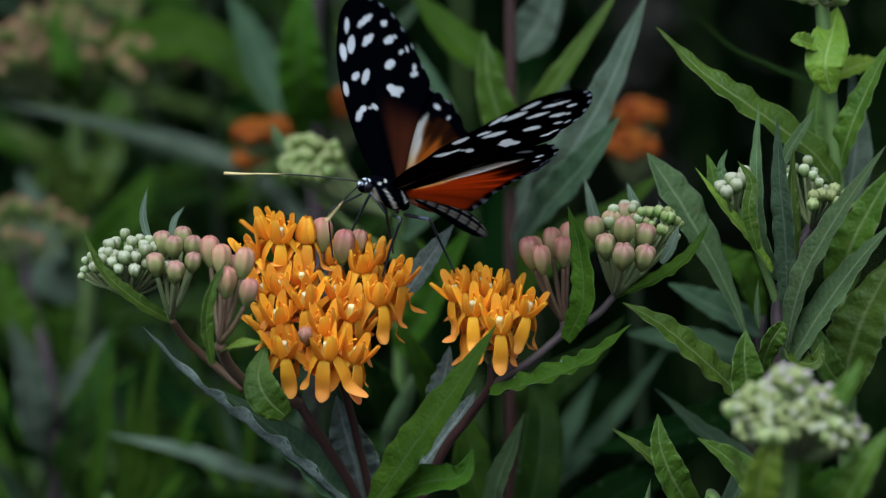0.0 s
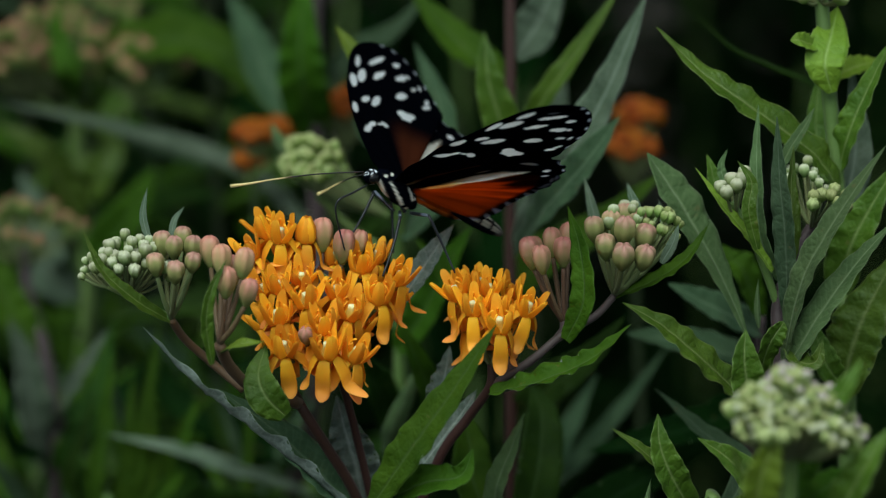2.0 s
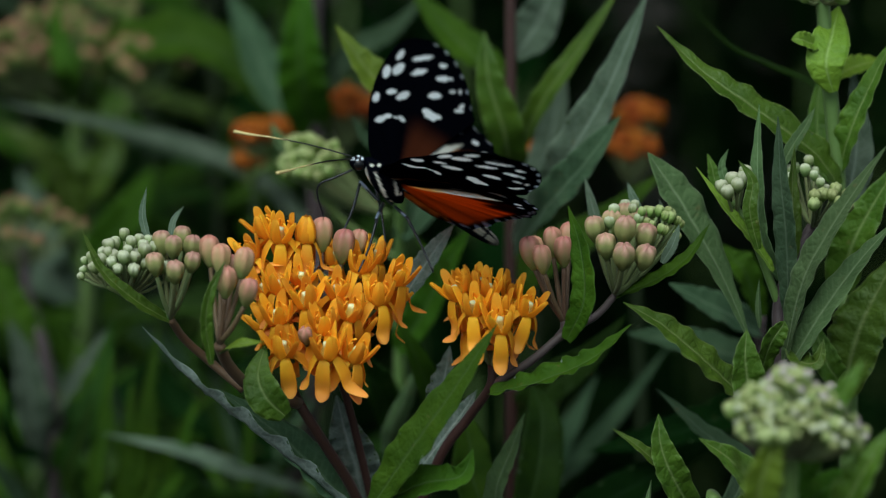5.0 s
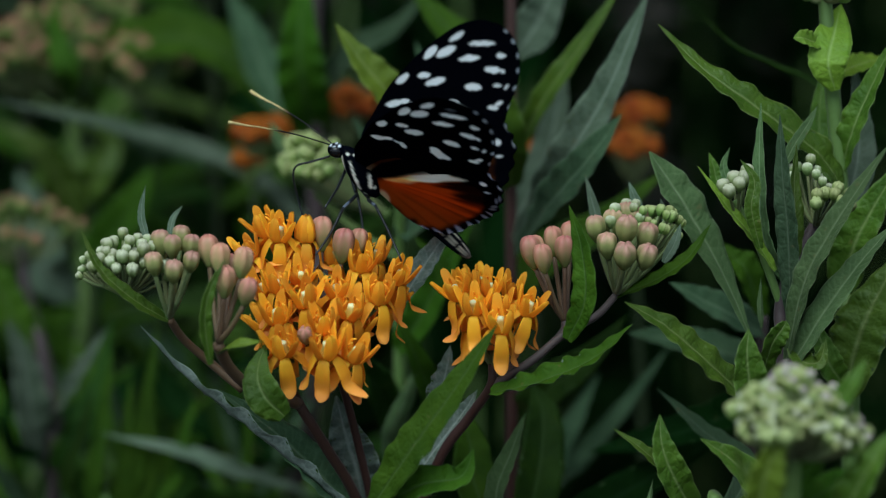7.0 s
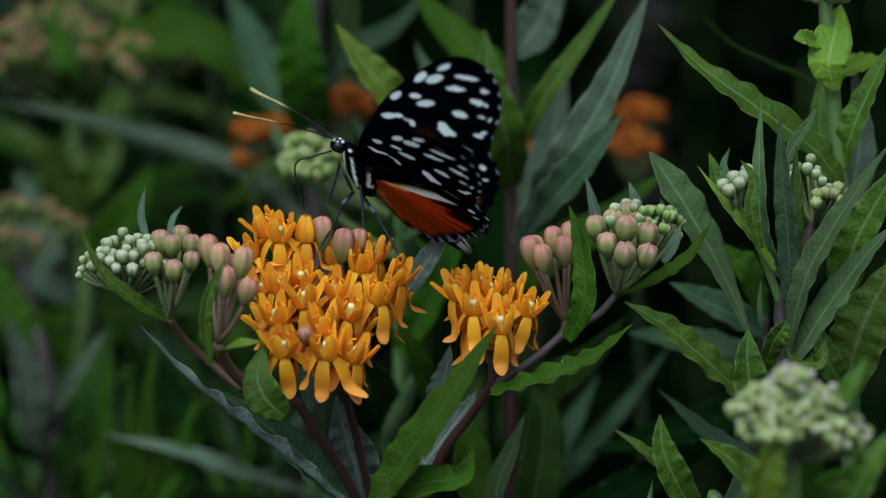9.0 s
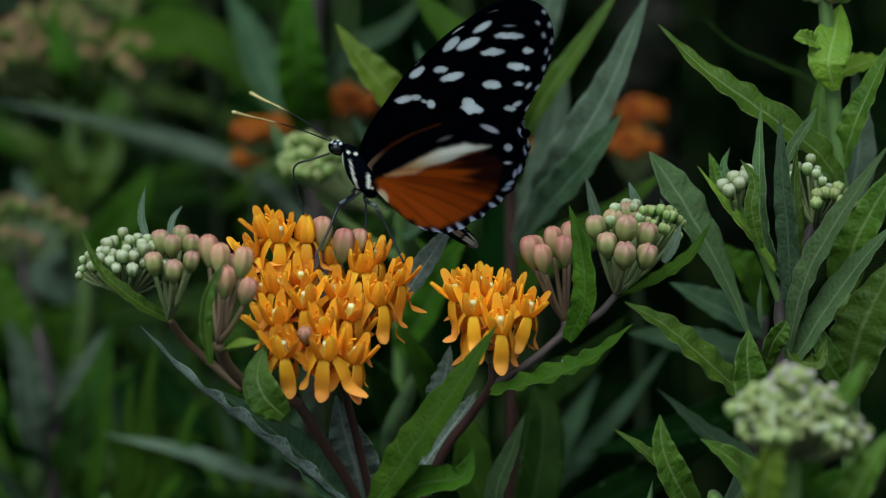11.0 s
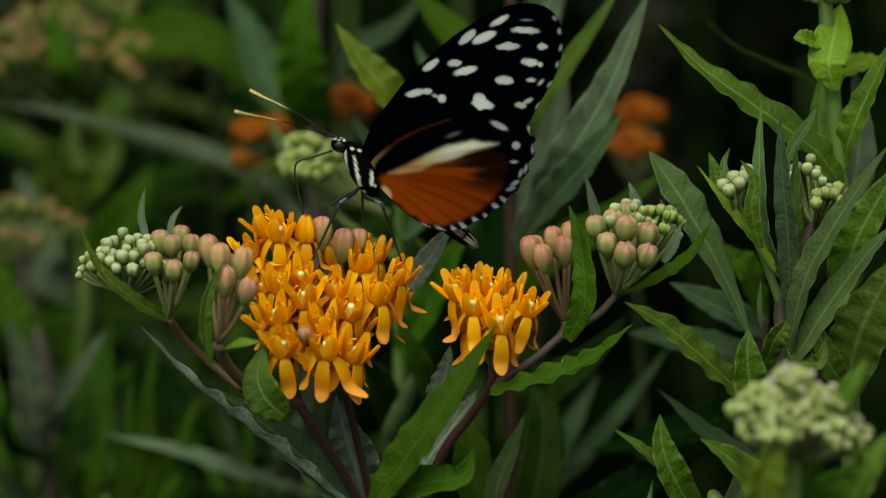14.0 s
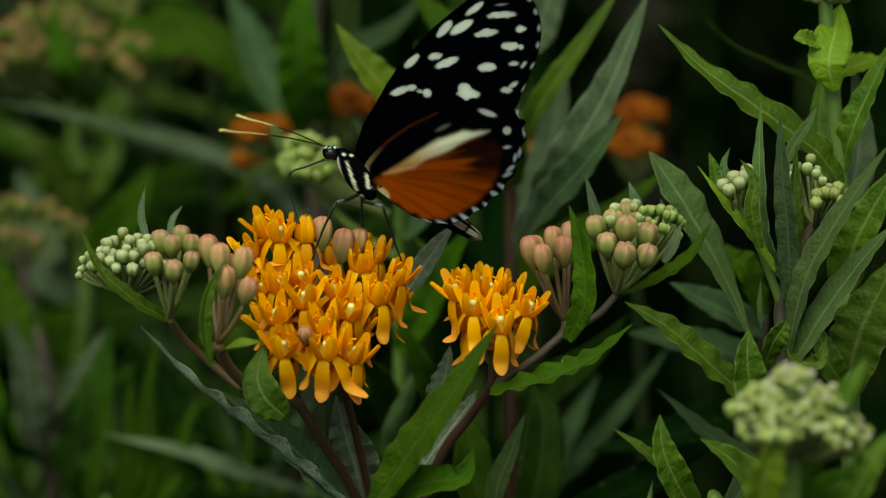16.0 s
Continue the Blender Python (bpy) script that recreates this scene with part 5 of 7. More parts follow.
# an added dense hedge closes the view; its unseen sides block low skylight
def hedge():
    rnd = random.Random(5)
    verts, faces, uvs = [], [], []
    for i in range(42000):
        t, z = rnd.uniform(-2.6, 2.6), 1.9 * rnd.random() ** 1.7
        deep = 2.0 + rnd.uniform(0, 0.3) + 0.15 * math.sin(t * 3) + 0.1 * math.sin(z * 5 + t)
        x, y = ((t, deep), (t, deep + 0.08), (deep, t), (-deep, t), (t, deep + 0.15), (t, deep + 0.3))[i % 6]
        a, tilt, s = rnd.uniform(0, 6.28), rnd.uniform(-1.2, 0.6), rnd.uniform(0.05, 0.10)
        m = Matrix.Translation((x, y, z)) @ Matrix.Rotation(a, 4, "Z") @ Matrix.Rotation(tilt, 4, "Y")
        k = len(verts)
        for u, v in ((0, 0), (0.35, -0.22), (0.75, -0.16), (1, 0), (0.75, 0.16), (0.35, 0.22)):
            verts.append(m @ Vector((u * s, v * s, 0.12 * s * abs(v) * 4)))
            uvs.append((u, v * 4))
        faces.append((k, k + 1, k + 2, k + 3))
        faces.append((k, k + 3, k + 4, k + 5))
    mesh = bpy.data.meshes.new("hedge_leaves")
    mesh.from_pydata(verts, [], faces)
    layer = mesh.uv_layers.new()
    for loop in mesh.loops:
        layer.data[loop.index].uv = uvs[loop.vertex_index]
    # hedge leaves share the near-black colour painted for shade
    mesh.materials.append(LEAF_DEEP_SHADE)
    return tagged(new("hedge_leaves", mesh), "added hedge leaves, painted near-black for shade", "hedge", kind="stuff")


hedge()


# an unseen tree, added to overhang the bed and keep light off it
def tree():
    t = thing("tree", (1.5, 2.6, 0.0), "unseen tree added to shade the garden bed", "tree")
    bm = bmesh.new()
    tube(bm, [(0, 0, -0.05), (-0.05, -0.05, 0.8), (-0.1, -0.1, 1.7)], 0.13, 0.07, 12, 12, 0.01)
    for x, y in ((-3.0, -0.9), (-1.6, -2.0), (-0.4, -1.8), (-2.4, -1.4), (0.5, -0.6)):
        tube(bm, [(-0.08, -0.08, 1.2), (x * 0.5, y * 0.5, 1.65), (x, y, 1.75)], 0.045, 0.012, 8, 12)
    child("trunk", mesh_of("trunk", bm, STEM_BROWN), t, "brown trunk and limbs of the added shade tree")
    rnd = random.Random(8)
    verts, faces, uvs = [], [], []
    for i in range(32000):
        p = Vector((rnd.uniform(-2.4, 2.4), rnd.uniform(-0.10, 2.8), rnd.uniform(1.45, 1.95)))
        if noise.noise(p * 1.7) < -0.6:
            continue
        m = Matrix.Translation(p - t.location) @ Matrix.Rotation(rnd.uniform(0, 6.28), 4, "Z") @ Matrix.Rotation(rnd.uniform(-0.5, 0.9), 4, "Y")
        s, k = rnd.uniform(0.08, 0.15), len(verts)
        for u, v in ((0, 0), (0.35, -0.24), (0.75, -0.17), (1, 0), (0.75, 0.17), (0.35, 0.24)):
            verts.append(m @ Vector((u * s, v * s, 0.4 * s * abs(v))))
            uvs.append((u, v * 4))
        faces += [(k, k + 1, k + 2, k + 3), (k, k + 3, k + 4, k + 5)]
    mesh = bpy.data.meshes.new("crown")
    mesh.from_pydata(verts, [], faces)
    layer = mesh.uv_layers.new()
    for loop in mesh.loops:
        layer.data[loop.index].uv = uvs[loop.vertex_index]
    mesh.materials.append(LEAF_DEEP_SHADE)
    child("crown", mesh, t, "crown of the added shade tree, leaves darkened")


tree()


# ---- the butterfly ----
# plan of its closed wings, in mm from the wing hinge: first along the picture of the settled insect, then upwards
BODY_LEAN = radians(34)


def wing_material(name, rough=0.7, sheen=0.0, passes=0.0):
    m, tree, b = material(name, rough, sheen, 0.0)
    paint = tree.nodes.new("ShaderNodeVertexColor")
    paint.layer_name = "pigment"
    place = tree.nodes.new("ShaderNodeTexCoord").outputs["Object"]
    scales = noise_of(tree, place, 4200.0, 2.0)
    colour = mix_of(tree, math_of(tree, "MULTIPLY", scales, 0.25), paint.outputs["Color"], mix_of(tree, 0.35, paint.outputs["Color"], (0.006, 0.005, 0.005)))
    tree.links.new(colour, b.inputs["Base Color"])
    bumped(tree, b, scales, 0.3, 0.0001)
    if passes:
        # light that passes keeps the pigment's hue but loses less than what is thrown back
        richer = tree.nodes.new("ShaderNodeVectorMath")
        richer.operation, richer.inputs[1].default_value = "MULTIPLY", (2.4, 2.4, 2.4)
        tree.links.new(colour, richer.inputs[0])
        capped = tree.nodes.new("ShaderNodeVectorMath")
        capped.operation, capped.inputs[1].default_value = "MINIMUM", (0.96, 0.96, 0.96)
        tree.links.new(richer.outputs[0], capped.inputs[0])
        see_through(tree, b, capped.outputs[0], passes)
    return m


WING = wing_material("scaled_wing", passes=0.66)
FUR = wing_material("furry_body", 0.6, 0.0)
BLACK, WHITE, BLUE_WHITE = (0.0014, 0.0018, 0.0040), (0.82, 0.88, 0.98), (0.94, 0.96, 0.98)
CREAM, RUST, AMBER, BROWN = (0.60, 0.47, 0.30), (0.26, 0.058, 0.005), (0.44, 0.14, 0.015), (0.10, 0.028, 0.012)

FOREWING = [(-1.4, -0.4), (-2.2, 1.8), (-2.2, 3.8), (-0.2, 8.5), (2.8, 12.5), (6.0, 16.7), (9.5, 20.2), (13.8, 23.9), (17.8, 26.6), (21.8, 28.9), (25.4, 29.9), (28.4, 29.8), (30.9, 28.6), (32.4, 26.3),
            (33.0, 23.1), (32.5, 19.5), (31.1, 16.0), (29.4, 13.0), (28.0, 10.5), (26.9, 8.7), (23.4, 7.4), (17.8, 5.8), (11.8, 3.8), (5.8, 1.6), (1.8, 0.0), (0.3, -0.8)]
HINDWING = [(-0.2, -1.6), (-1.0, 0.4), (-0.2, 2.3), (2.8, 5.0), (6.3, 7.2), (10.8, 9.2), (15.8, 10.1), (20.8, 10.3), (24.4, 10.1), (26.4, 9.1), (27.7, 7.0), (28.2, 4.5), (27.5, 1.5), (26.1, -1.5),
            (23.9, -4.5), (20.8, -7.0), (17.8, -8.9), (14.3, -10.2), (11.8, -10.2), (8.8, -9.4), (5.3, -7.1), (2.8, -4.8), (1.0, -3.0)]
FORE_SPOTS = [(9.5, 18.8, 1.7, 0.7, 35.0), (13.7, 19.2, 1.3, 0.7, 5.0), (15.7, 17.9, 2.4, 0.8, 16.0), (16.0, 23.9, 2.0, 0.8, 40.0), (19.0, 23.9, 2.4, 0.9, 24.0), (21.6, 26.8, 2.0, 0.6, 30.0), (23.2, 22.3, 2.3, 0.7, 3.0),
              (26.3, 25.2, 2.7, 0.6, -3.0), (29.4, 22.4, 1.0, 0.6, 0.0), (27.1, 19.6, 1.6, 0.8, -8.0), (22.7, 16.3, 1.8, 0.8, -5.0), (18.8, 11.9, 2.2, 0.9, -8.0), (18.2, 13.0, 1.2, 1.3, -20.0), (7.0, 13.9, 2.0, 0.7, 12.0), (9.0, 14.2, 0.9, 0.6, 0.0)]
FORE_DOTS = [(10.4, 13.4, 0.6, 0.3, -20.0), (11.6, 12.9, 0.8, 0.9, 40.0), (27.4, 16.4, 0.9, 0.4, 0.0), (29.0, 19.2, 0.5, 0.5, 0.0), (29.1, 16.0, 0.7, 0.3, 45.0), (25.6, 11.9, 1.1, 0.6, -5.0), (26.9, 12.7, 1.0, 0.4, 25.0)]
FORE_RIM = [(31.4, 27.4, 0.5, 0.4, -40.0), (32.3, 25.1, 0.4, 0.6, 0.0), (32.6, 22.2, 0.3, 0.7, -20.0), (32.0, 19.2, 0.3, 0.6, -20.0), (30.7, 15.7, 0.7, 0.3, 45.0), (28.9, 12.0, 0.9, 0.3, 45.0), (26.4, 27.0, 0.9, 0.2, 0.0)]
CREAM_BAND = [(2.4, -0.3), (5.8, 1.2), (8.8, 2.9), (12.8, 4.7), (16.8, 5.5), (21.7, 5.1), (20.6, 4.7), (17.8, 4.0), (15.8, 3.2), (13.6, 2.2), (10.3, 1.3), (7.6, 0.0), (4.3, -0.6)]
ORANGE_FIELD = [(0.6, -1.4), (2.8, -0.1), (7.3, 0.0), (10.3, 1.0), (13.8, 2.0), (16.8, 3.4), (19.8, 4.2), (22.3, 3.4), (23.7, 1.5), (22.9, -2.0), (20.8, -5.0), (18.3, -7.0), (15.3, -8.6),
                (12.3, -9.3), (8.8, -9.0), (5.3, -6.8), (2.8, -4.6), (0.9, -2.9)]
COSTA = [(-0.9, -0.2), (-0.4, 1.6), (1.0, 3.0), (3.8, 5.4), (7.8, 7.5), (13.0, 9.3)]
HIND_SPOTS = [(21.8, 8.3, 1.8, 0.6, -25.0), (24.9, 4.8, 0.8, 0.8, 0.0), (24.6, 1.9, 0.7, 0.3, 0.0), (13.7, 6.6, 1.3, 0.4, 20.0)]
HIND_RIM = [(26.7, 0.7, 0.3, 0.9, -20.0), (25.8, -0.1, 0.3, 0.8, -20.0), (24.8, -1.9, 0.9, 0.4, 30.0), (24.1, -2.9, 0.9, 0.4, 20.0), (22.9, -4.9, 0.9, 0.4, -40.0), (21.5, -6.1, 0.9, 0.5, -35.0), (20.0, -8.0, 1.0, 0.4, -40.0), (18.1, -8.8, 1.2, 0.5, -45.0),
            (15.8, -9.6, 1.2, 0.4, -40.0), (14.0, -10.1, 0.9, 0.4, -50.0), (11.6, -10.0, 1.1, 0.3, -30.0), (9.0, -9.6, 0.9, 0.3, -35.0), (27.3, 7.6, 0.4, 0.9, 25.0), (27.9, 4.2, 0.3, 0.9, 0.0)]


def soft(x, width):
    t = min(1.0, max(0.0, 0.5 + x / width))
    return t * t * (3 - 2 * t)


def in_spots(u, v, spots, edge=0.35):
    best = 0.0
    for cx, cy, a, b, turn in spots:
        du, dv = u - cx, v - cy
        if abs(du) > 4 or abs(dv) > 4:
            continue
        c, s = math.cos(radians(turn)), math.sin(radians(turn))
        p, q = (du * c + dv * s) / (a * 0.90), (dv * c - du * s) / (b * 0.85)
        best = max(best, soft((1 - math.sqrt(p * p + q * q)) * min(a, b), edge))
    return best


def to_line(u, v, line):
    """Distance to an open line, and how far along it the nearest place lies."""
    best, at = 1e9, 0.0
    for i in range(len(line) - 1):
        (ax, ay), (bx, by) = line[i], line[i + 1]
        dx, dy = bx - ax, by - ay
        t = min(1.0, max(0.0, ((u - ax) * dx + (v - ay) * dy) / (dx * dx + dy * dy)))
        d = math.hypot(u - ax - t * dx, v - ay - t * dy)
        if d < best:
            best, at = d, (i + t) / (len(line) - 1)
    return best, at


def inside(u, v, ring):
    hit = False
    for i in range(len(ring)):
        (ax, ay), (bx, by) = ring[i - 1], ring[i]
        if (ay > v) != (by > v) and u < (bx - ax) * (v - ay) / (by - ay) + ax:
            hit = not hit
    return hit


def in_ring(u, v, ring, edge=0.5):
    d, _ = to_line(u, v, [*ring, ring[0]])
    return soft(d if inside(u, v, ring) else -d, edge)


def blend(a, b, t):
    return tuple(p + (q - p) * t for p, q in zip(a, b))


def fore_colour(u, v, upper):
    wob = 0.25 * noise.noise(Vector((u * 0.9, v * 0.9, 1.0)))
    c = BLACK
    r, a = math.hypot(u, v), math.atan2(v, u)
    if upper:
        # rusty scales near the root, along the rear half
        c = blend(c, BROWN, 0.85 * soft(0.62 - abs(a - 0.42) * 2.2 + 0.1 * wob, 0.5) * soft(17 - r, 9))
    c = blend(c, BLUE_WHITE if upper else WHITE, in_spots(u + wob, v + wob, FORE_SPOTS, 0.28) * 0.95)
    c = blend(c, BLUE_WHITE if upper else WHITE, in_spots(u + wob * 0.6, v + wob * 0.6, FORE_DOTS) * 0.9)
    if not upper:
        c = blend(c, (0.55, 0.58, 0.68), in_spots(u, v, FORE_RIM) * 0.8)
    else:
        c = blend(c, WHITE, in_spots(u, v, FORE_RIM[:6], 0.3) * 0.4)
    return c


def hind_colour(u, v, upper):
    wob = 0.45 * noise.noise(Vector((u * 0.55, v * 0.55, 4.0)))
    r, a = math.hypot(u, v), math.atan2(v, u)
    ray = noise.noise(Vector((a * 16, r * 0.05, 2.0)))
    c = BLACK
    field = in_ring(u + wob, v + wob, ORANGE_FIELD, 1.3)
    tone = blend(AMBER if upper else RUST, (0.12, 0.022, 0.004), max(0.0, min(1.0, (r - 12) / 14)) * soft(ray + 0.05, 0.7))
    tone = blend(tone, BLACK, 0.9 * soft(r - 17 + 6 * ray, 5) * soft(0.19 - abs(a - 0.06), 0.2))
    c = blend(c, tone, field)
    band = in_ring(u + wob * 0.5, v + wob * 0.5, CREAM_BAND, 1.1)
    c = blend(c, blend((0.56, 0.38, 0.20), (0.82, 0.80, 0.72), max(0, min(1, (r - 7) / 7))), band * (0.92 + 0.2 * ray))
    if band > 0.3:
        c = blend(c, AMBER, 0.35 * soft(-abs(a - 0.10) + 0.05, 0.1) * soft(14 - r, 6))
    # veins
    for va in (-0.75, -0.58, -0.42, -0.27, -0.12, 0.03, 0.20):
        w = abs(a - va - 0.05 * math.sin(r * 0.16)) * r
        c = blend(c, blend(c, BLACK, 0.6), 0.5 * soft(0.2 - w, 0.45) * soft(r - 6, 4) * (field if band < 0.5 else 0.6))
    if upper:
        c = blend(c, BLUE_WHITE, in_spots(u, v, HIND_SPOTS[:3]) * 0.9)
        c = blend(c, WHITE, in_spots(u, v, HIND_RIM[12:], 0.3) * 0.3)
        return c
    d, along = to_line(u, v, COSTA)
    c = blend(c, blend(CREAM, (0.07, 0.02, 0.008), min(1.0, along * 1.9)), soft(0.60 - 0.42 * along - d, 0.5))
    c = blend(c, (0.58, 0.52, 0.36), in_spots(u, v, [(2.0, -3.8, 0.8, 1.5, 35.0)], 0.6) * 0.9)
    c = blend(c, (0.58, 0.58, 0.72), in_spots(u, v, HIND_SPOTS[:3], 0.4) * 0.9)
    c = blend(c, (0.35, 0.33, 0.33), in_spots(u, v, HIND_SPOTS[3:], 0.6) * 0.6)
    c = blend(c, (0.60, 0.64, 0.90), in_spots(u, v, HIND_RIM, 0.4) * 0.75)
    return c


def smooth_ring(points, n):
    return [(p.x, p.y) for p in spline([(*q, 0) for q in (*points, points[0])], n)][:-1]


def wing_mesh(name, outline, colour, side, offset):
    """A thin cambered wing; side +1: its outer (lower) face looks to the insect's left. offset, mm: apart from its neighbour."""
    ring = smooth_ring(outline, 180)
    if name == "hindwing":
        # a gently scalloped outer margin
        ring = [(u * (1 + 0.012 * math.sin(i * 0.79)) if 54 < i < 162 else u, v * (1 + 0.012 * math.sin(i * 0.79)) if 54 < i < 162 else v) for i, (u, v) in enumerate(ring)]
    step = 0.27
    grid = []
    us, vs = [p[0] for p in ring], [p[1] for p in ring]
    rows = int((max(vs) - min(vs)) / step) + 2
    cols = int((max(us) - min(us)) / step) + 2
    for i in range(rows):
        for j in range(cols):
            u, v = min(us) + (j + 0.5 * (i % 2)) * step, min(vs) + i * step
            if inside(u, v, ring) and to_line(u, v, [*ring, ring[0]])[0] > 0.15:
                grid.append((u, v))
    flat = [Vector(p) for p in (*ring, *grid)]
    n = len(ring)
    flat, _, faces, *_ = delaunay_2d_cdt(flat, [(i, (i + 1) % n) for i in range(n)], [], 1, 1e-6)
    c, s = math.cos(BODY_LEAN), math.sin(BODY_LEAN)
    verts, colours, loops = [], [], []
    for face in (0, 1):
        for p in flat:
            u, v = p
            r = math.hypot(u, v)
            camber = 0.9 * math.sin(min(1.0, r / 40) * math.pi) - 0.25 * math.sin(math.atan2(v, u) * 22) * min(1.0, r / 18)
            y = side * (offset * min(1.0, 0.3 + r / 3.5) + camber * 0.55 + (0.06 if face == 0 else -0.06))
            if offset > 0.6:
                # the inner field of a hindwing wraps outwards round the abdomen
                y += side * 0.5 * r * max(0.0, math.sin(-0.38 - math.atan2(v, u)))
            verts.append(Vector((-c * u + s * v, y, s * u + c * v)) * 0.001)
            colours.append((*colour(u, v, face == 1), 1.0))
    k = len(flat)
    for f in faces:
        loops.append(tuple(f) if side < 0 else tuple(reversed(f)))
        loops.append(tuple(i + k for i in (reversed(f) if side < 0 else f)))
    for i in range(n):
        j = (i + 1) % n
        loops.append((i, j, j + k, i + k))
    mesh = bpy.data.meshes.new(name)
    mesh.from_pydata(verts, [], loops)
    mesh.validate()
    paint = mesh.color_attributes.new("pigment", "FLOAT_COLOR", "POINT")
    paint.data.foreach_set("color", [x for q in colours for x in q])
    mesh.materials.append(WING)
    mesh.polygons.foreach_set("use_smooth", [True] * len(mesh.polygons))
    return mesh


def furry(name, rows, colour, sides=28):
    """A rounded body part round the rows of (centre, radius across, radius sideways), coloured by place."""
    verts, faces, colours = [], [], []
    n = len(rows)
    for i, (c, r, w) in enumerate(rows):
        a, b = Vector(rows[max(i - 1, 0)][0]), Vector(rows[min(i + 1, n - 1)][0])
        go = (b - a).normalized()
        up = Vector((go.z, 0, -go.x)) * -1
        for j in range(sides):
            t = 2 * math.pi * j / sides
            rough = 1 + 0.05 * noise.noise(Vector((i * 0.7, j * 1.1, 0)))
            p = Vector(c) + (up * math.cos(t) * r + Vector((0, 1, 0)) * math.sin(t) * w) * rough
            verts.append(p)
            colours.append((*colour(p, i / (n - 1), t), 1.0))
    for i in range(n - 1):
        for j in range(sides):
            k = (j + 1) % sides
            faces.append((i * sides + j, i * sides + k, (i + 1) * sides + k, (i + 1) * sides + j))
    faces.append(tuple(range(sides))[::-1])
    faces.append(tuple((n - 1) * sides + j for j in range(sides)))
    mesh = bpy.data.meshes.new(name)
    mesh.from_pydata(verts, [], faces)
    mesh.color_attributes.new("pigment", "FLOAT_COLOR", "POINT").data.foreach_set("color", [x for q in colours for x in q])
    mesh.materials.append(FUR)
    mesh.polygons.foreach_set("use_smooth", [True] * len(mesh.polygons))
    return mesh


def oval_rows(a, b, r, w, n, blunt=0.5, swell=0.5):
    a, b = Vector(a), Vector(b)
    out = []
    for i in range(n + 1):
        t = 0.01 + 0.98 * i / n
        k = math.sin(math.pi * t ** (math.log(0.5) / math.log(swell))) ** blunt
        out.append((a.lerp(b, t), r * k, w * k))
    return out


def tail_rows(end, n=40):
    """The abdomen: slim at the waist, fullest behind the middle, blunt at the end, bending a little downwards."""
    out = []
    for i in range(n + 1):
        t = i / n
        r = (0.0005 + 0.0012 * math.sin(min(1.0, t / 0.7) * math.pi / 2) ** 2) * math.sqrt(max(0.04, 1 - (max(0.0, t - 0.66) / 0.345) ** 2))
        out.append((Vector(end) * t + Vector((0.1, 0, 1)) * 0.0008 * math.sin(t * math.pi), r, r * 0.5))
    return out


THORAX_STRIPES = [[(0.0070, 0.0000, 0.0006), (0.0052, 0.0000, -0.0017), (0.0022, 0.0000, -0.0045)], [(0.0047, 0.0000, -0.0000), (0.0026, 0.0000, -0.0021), (0.0009, 0.0000, -0.0037)], [(0.0005, 0.0000, -0.0005), (-0.0002, 0.0000, -0.0014), (-0.0008, 0.0000, -0.0024)]]
THORAX_DOTS = [(0.0057, 0.0000, 0.0009), (0.0043, 0.0000, 0.0013), (-0.0006, 0.0000, -0.0043), (-0.0015, 0.0000, -0.0022), (0.0033, 0.0000, 0.0024)]


def thorax_colour(p, along, turn):
    c = BLACK
    for k, line in enumerate(THORAX_STRIPES):
        d, t = to_line(p.x, p.z, [(q[0], q[2]) for q in line])
        width = (0.00018, 0.00036 - 0.0003 * abs(t - 0.7), 0.00030)[k] * (0.8 + 0.5 * noise.noise(p * 2500))
        c = blend(c, (0.76, 0.75, 0.66), soft((width - d) * 1000, 0.25) * 0.95)
    for q in THORAX_DOTS:
        d = math.hypot(p.x - q[0], p.z - q[2])
        c = blend(c, (0.76, 0.75, 0.66), soft(0.26 - d * 1000, 0.25) * 0.95)
    return c


def abdomen_colour(p, along, turn):
    # pale lines along the flank, broken by the dark joints of the rings
    c = BLACK
    ringed = 0.5 + 0.5 * math.sin(along * 50)
    side = abs(math.sin(turn))
    for at, width in ((0.97, 0.02), (0.55, 0.03)):
        for sign in (1, -1):
            d = abs(side - at) + (0.6 if (math.cos(turn) * sign < 0 and at < 0.9) else 0)
            c = blend(c, (0.34, 0.32, 0.26), soft(width - d, 0.08) * soft(ringed - 0.25, 0.3) * 0.7)
    c = blend(c, (0.5, 0.47, 0.38), soft(0.06 - abs(math.cos(turn) + 0.75), 0.1) * soft(ringed - 0.3, 0.3) * 0.7)
    return blend(c, (0.12, 0.11, 0.10), soft(along - 0.93, 0.06) * 0.5)


def dark_material(name, low, tip, rough, at=0.75):
    m, tree, b = material(name, rough, 0.0, 0.3)
    uv = tree.nodes.new("ShaderNodeUVMap")
    split = tree.nodes.new("ShaderNodeSeparateXYZ")
    tree.links.new(uv.outputs[0], split.inputs[0])
    place = tree.nodes.new("ShaderNodeTexCoord").outputs["Object"]
    grain = noise_of(tree, place, 3000.0)
    along = math_of(tree, "MULTIPLY_ADD", grain, 0.1, split.outputs[0])
    tree.links.new(ramp_of(tree, along, (at, low), (at + 0.12, tip)), b.inputs["Base Color"])
    bumped(tree, b, grain, 0.3, 0.0001)
    return m


HORN = dark_material("black_antenna_with_yellow_club", (0.012, 0.011, 0.012), (0.62, 0.50, 0.22), 0.4, 0.58)
SHIN = dark_material("glossy_black_leg", (0.010, 0.011, 0.014), (0.02, 0.022, 0.028), 0.3, 0.8)
# the upper leg's bluish glint is painted as a paler end colour
THIGH = dark_material("black_leg_with_painted_glint", (0.010, 0.012, 0.016), (0.10, 0.12, 0.16), 0.35, 0.6)
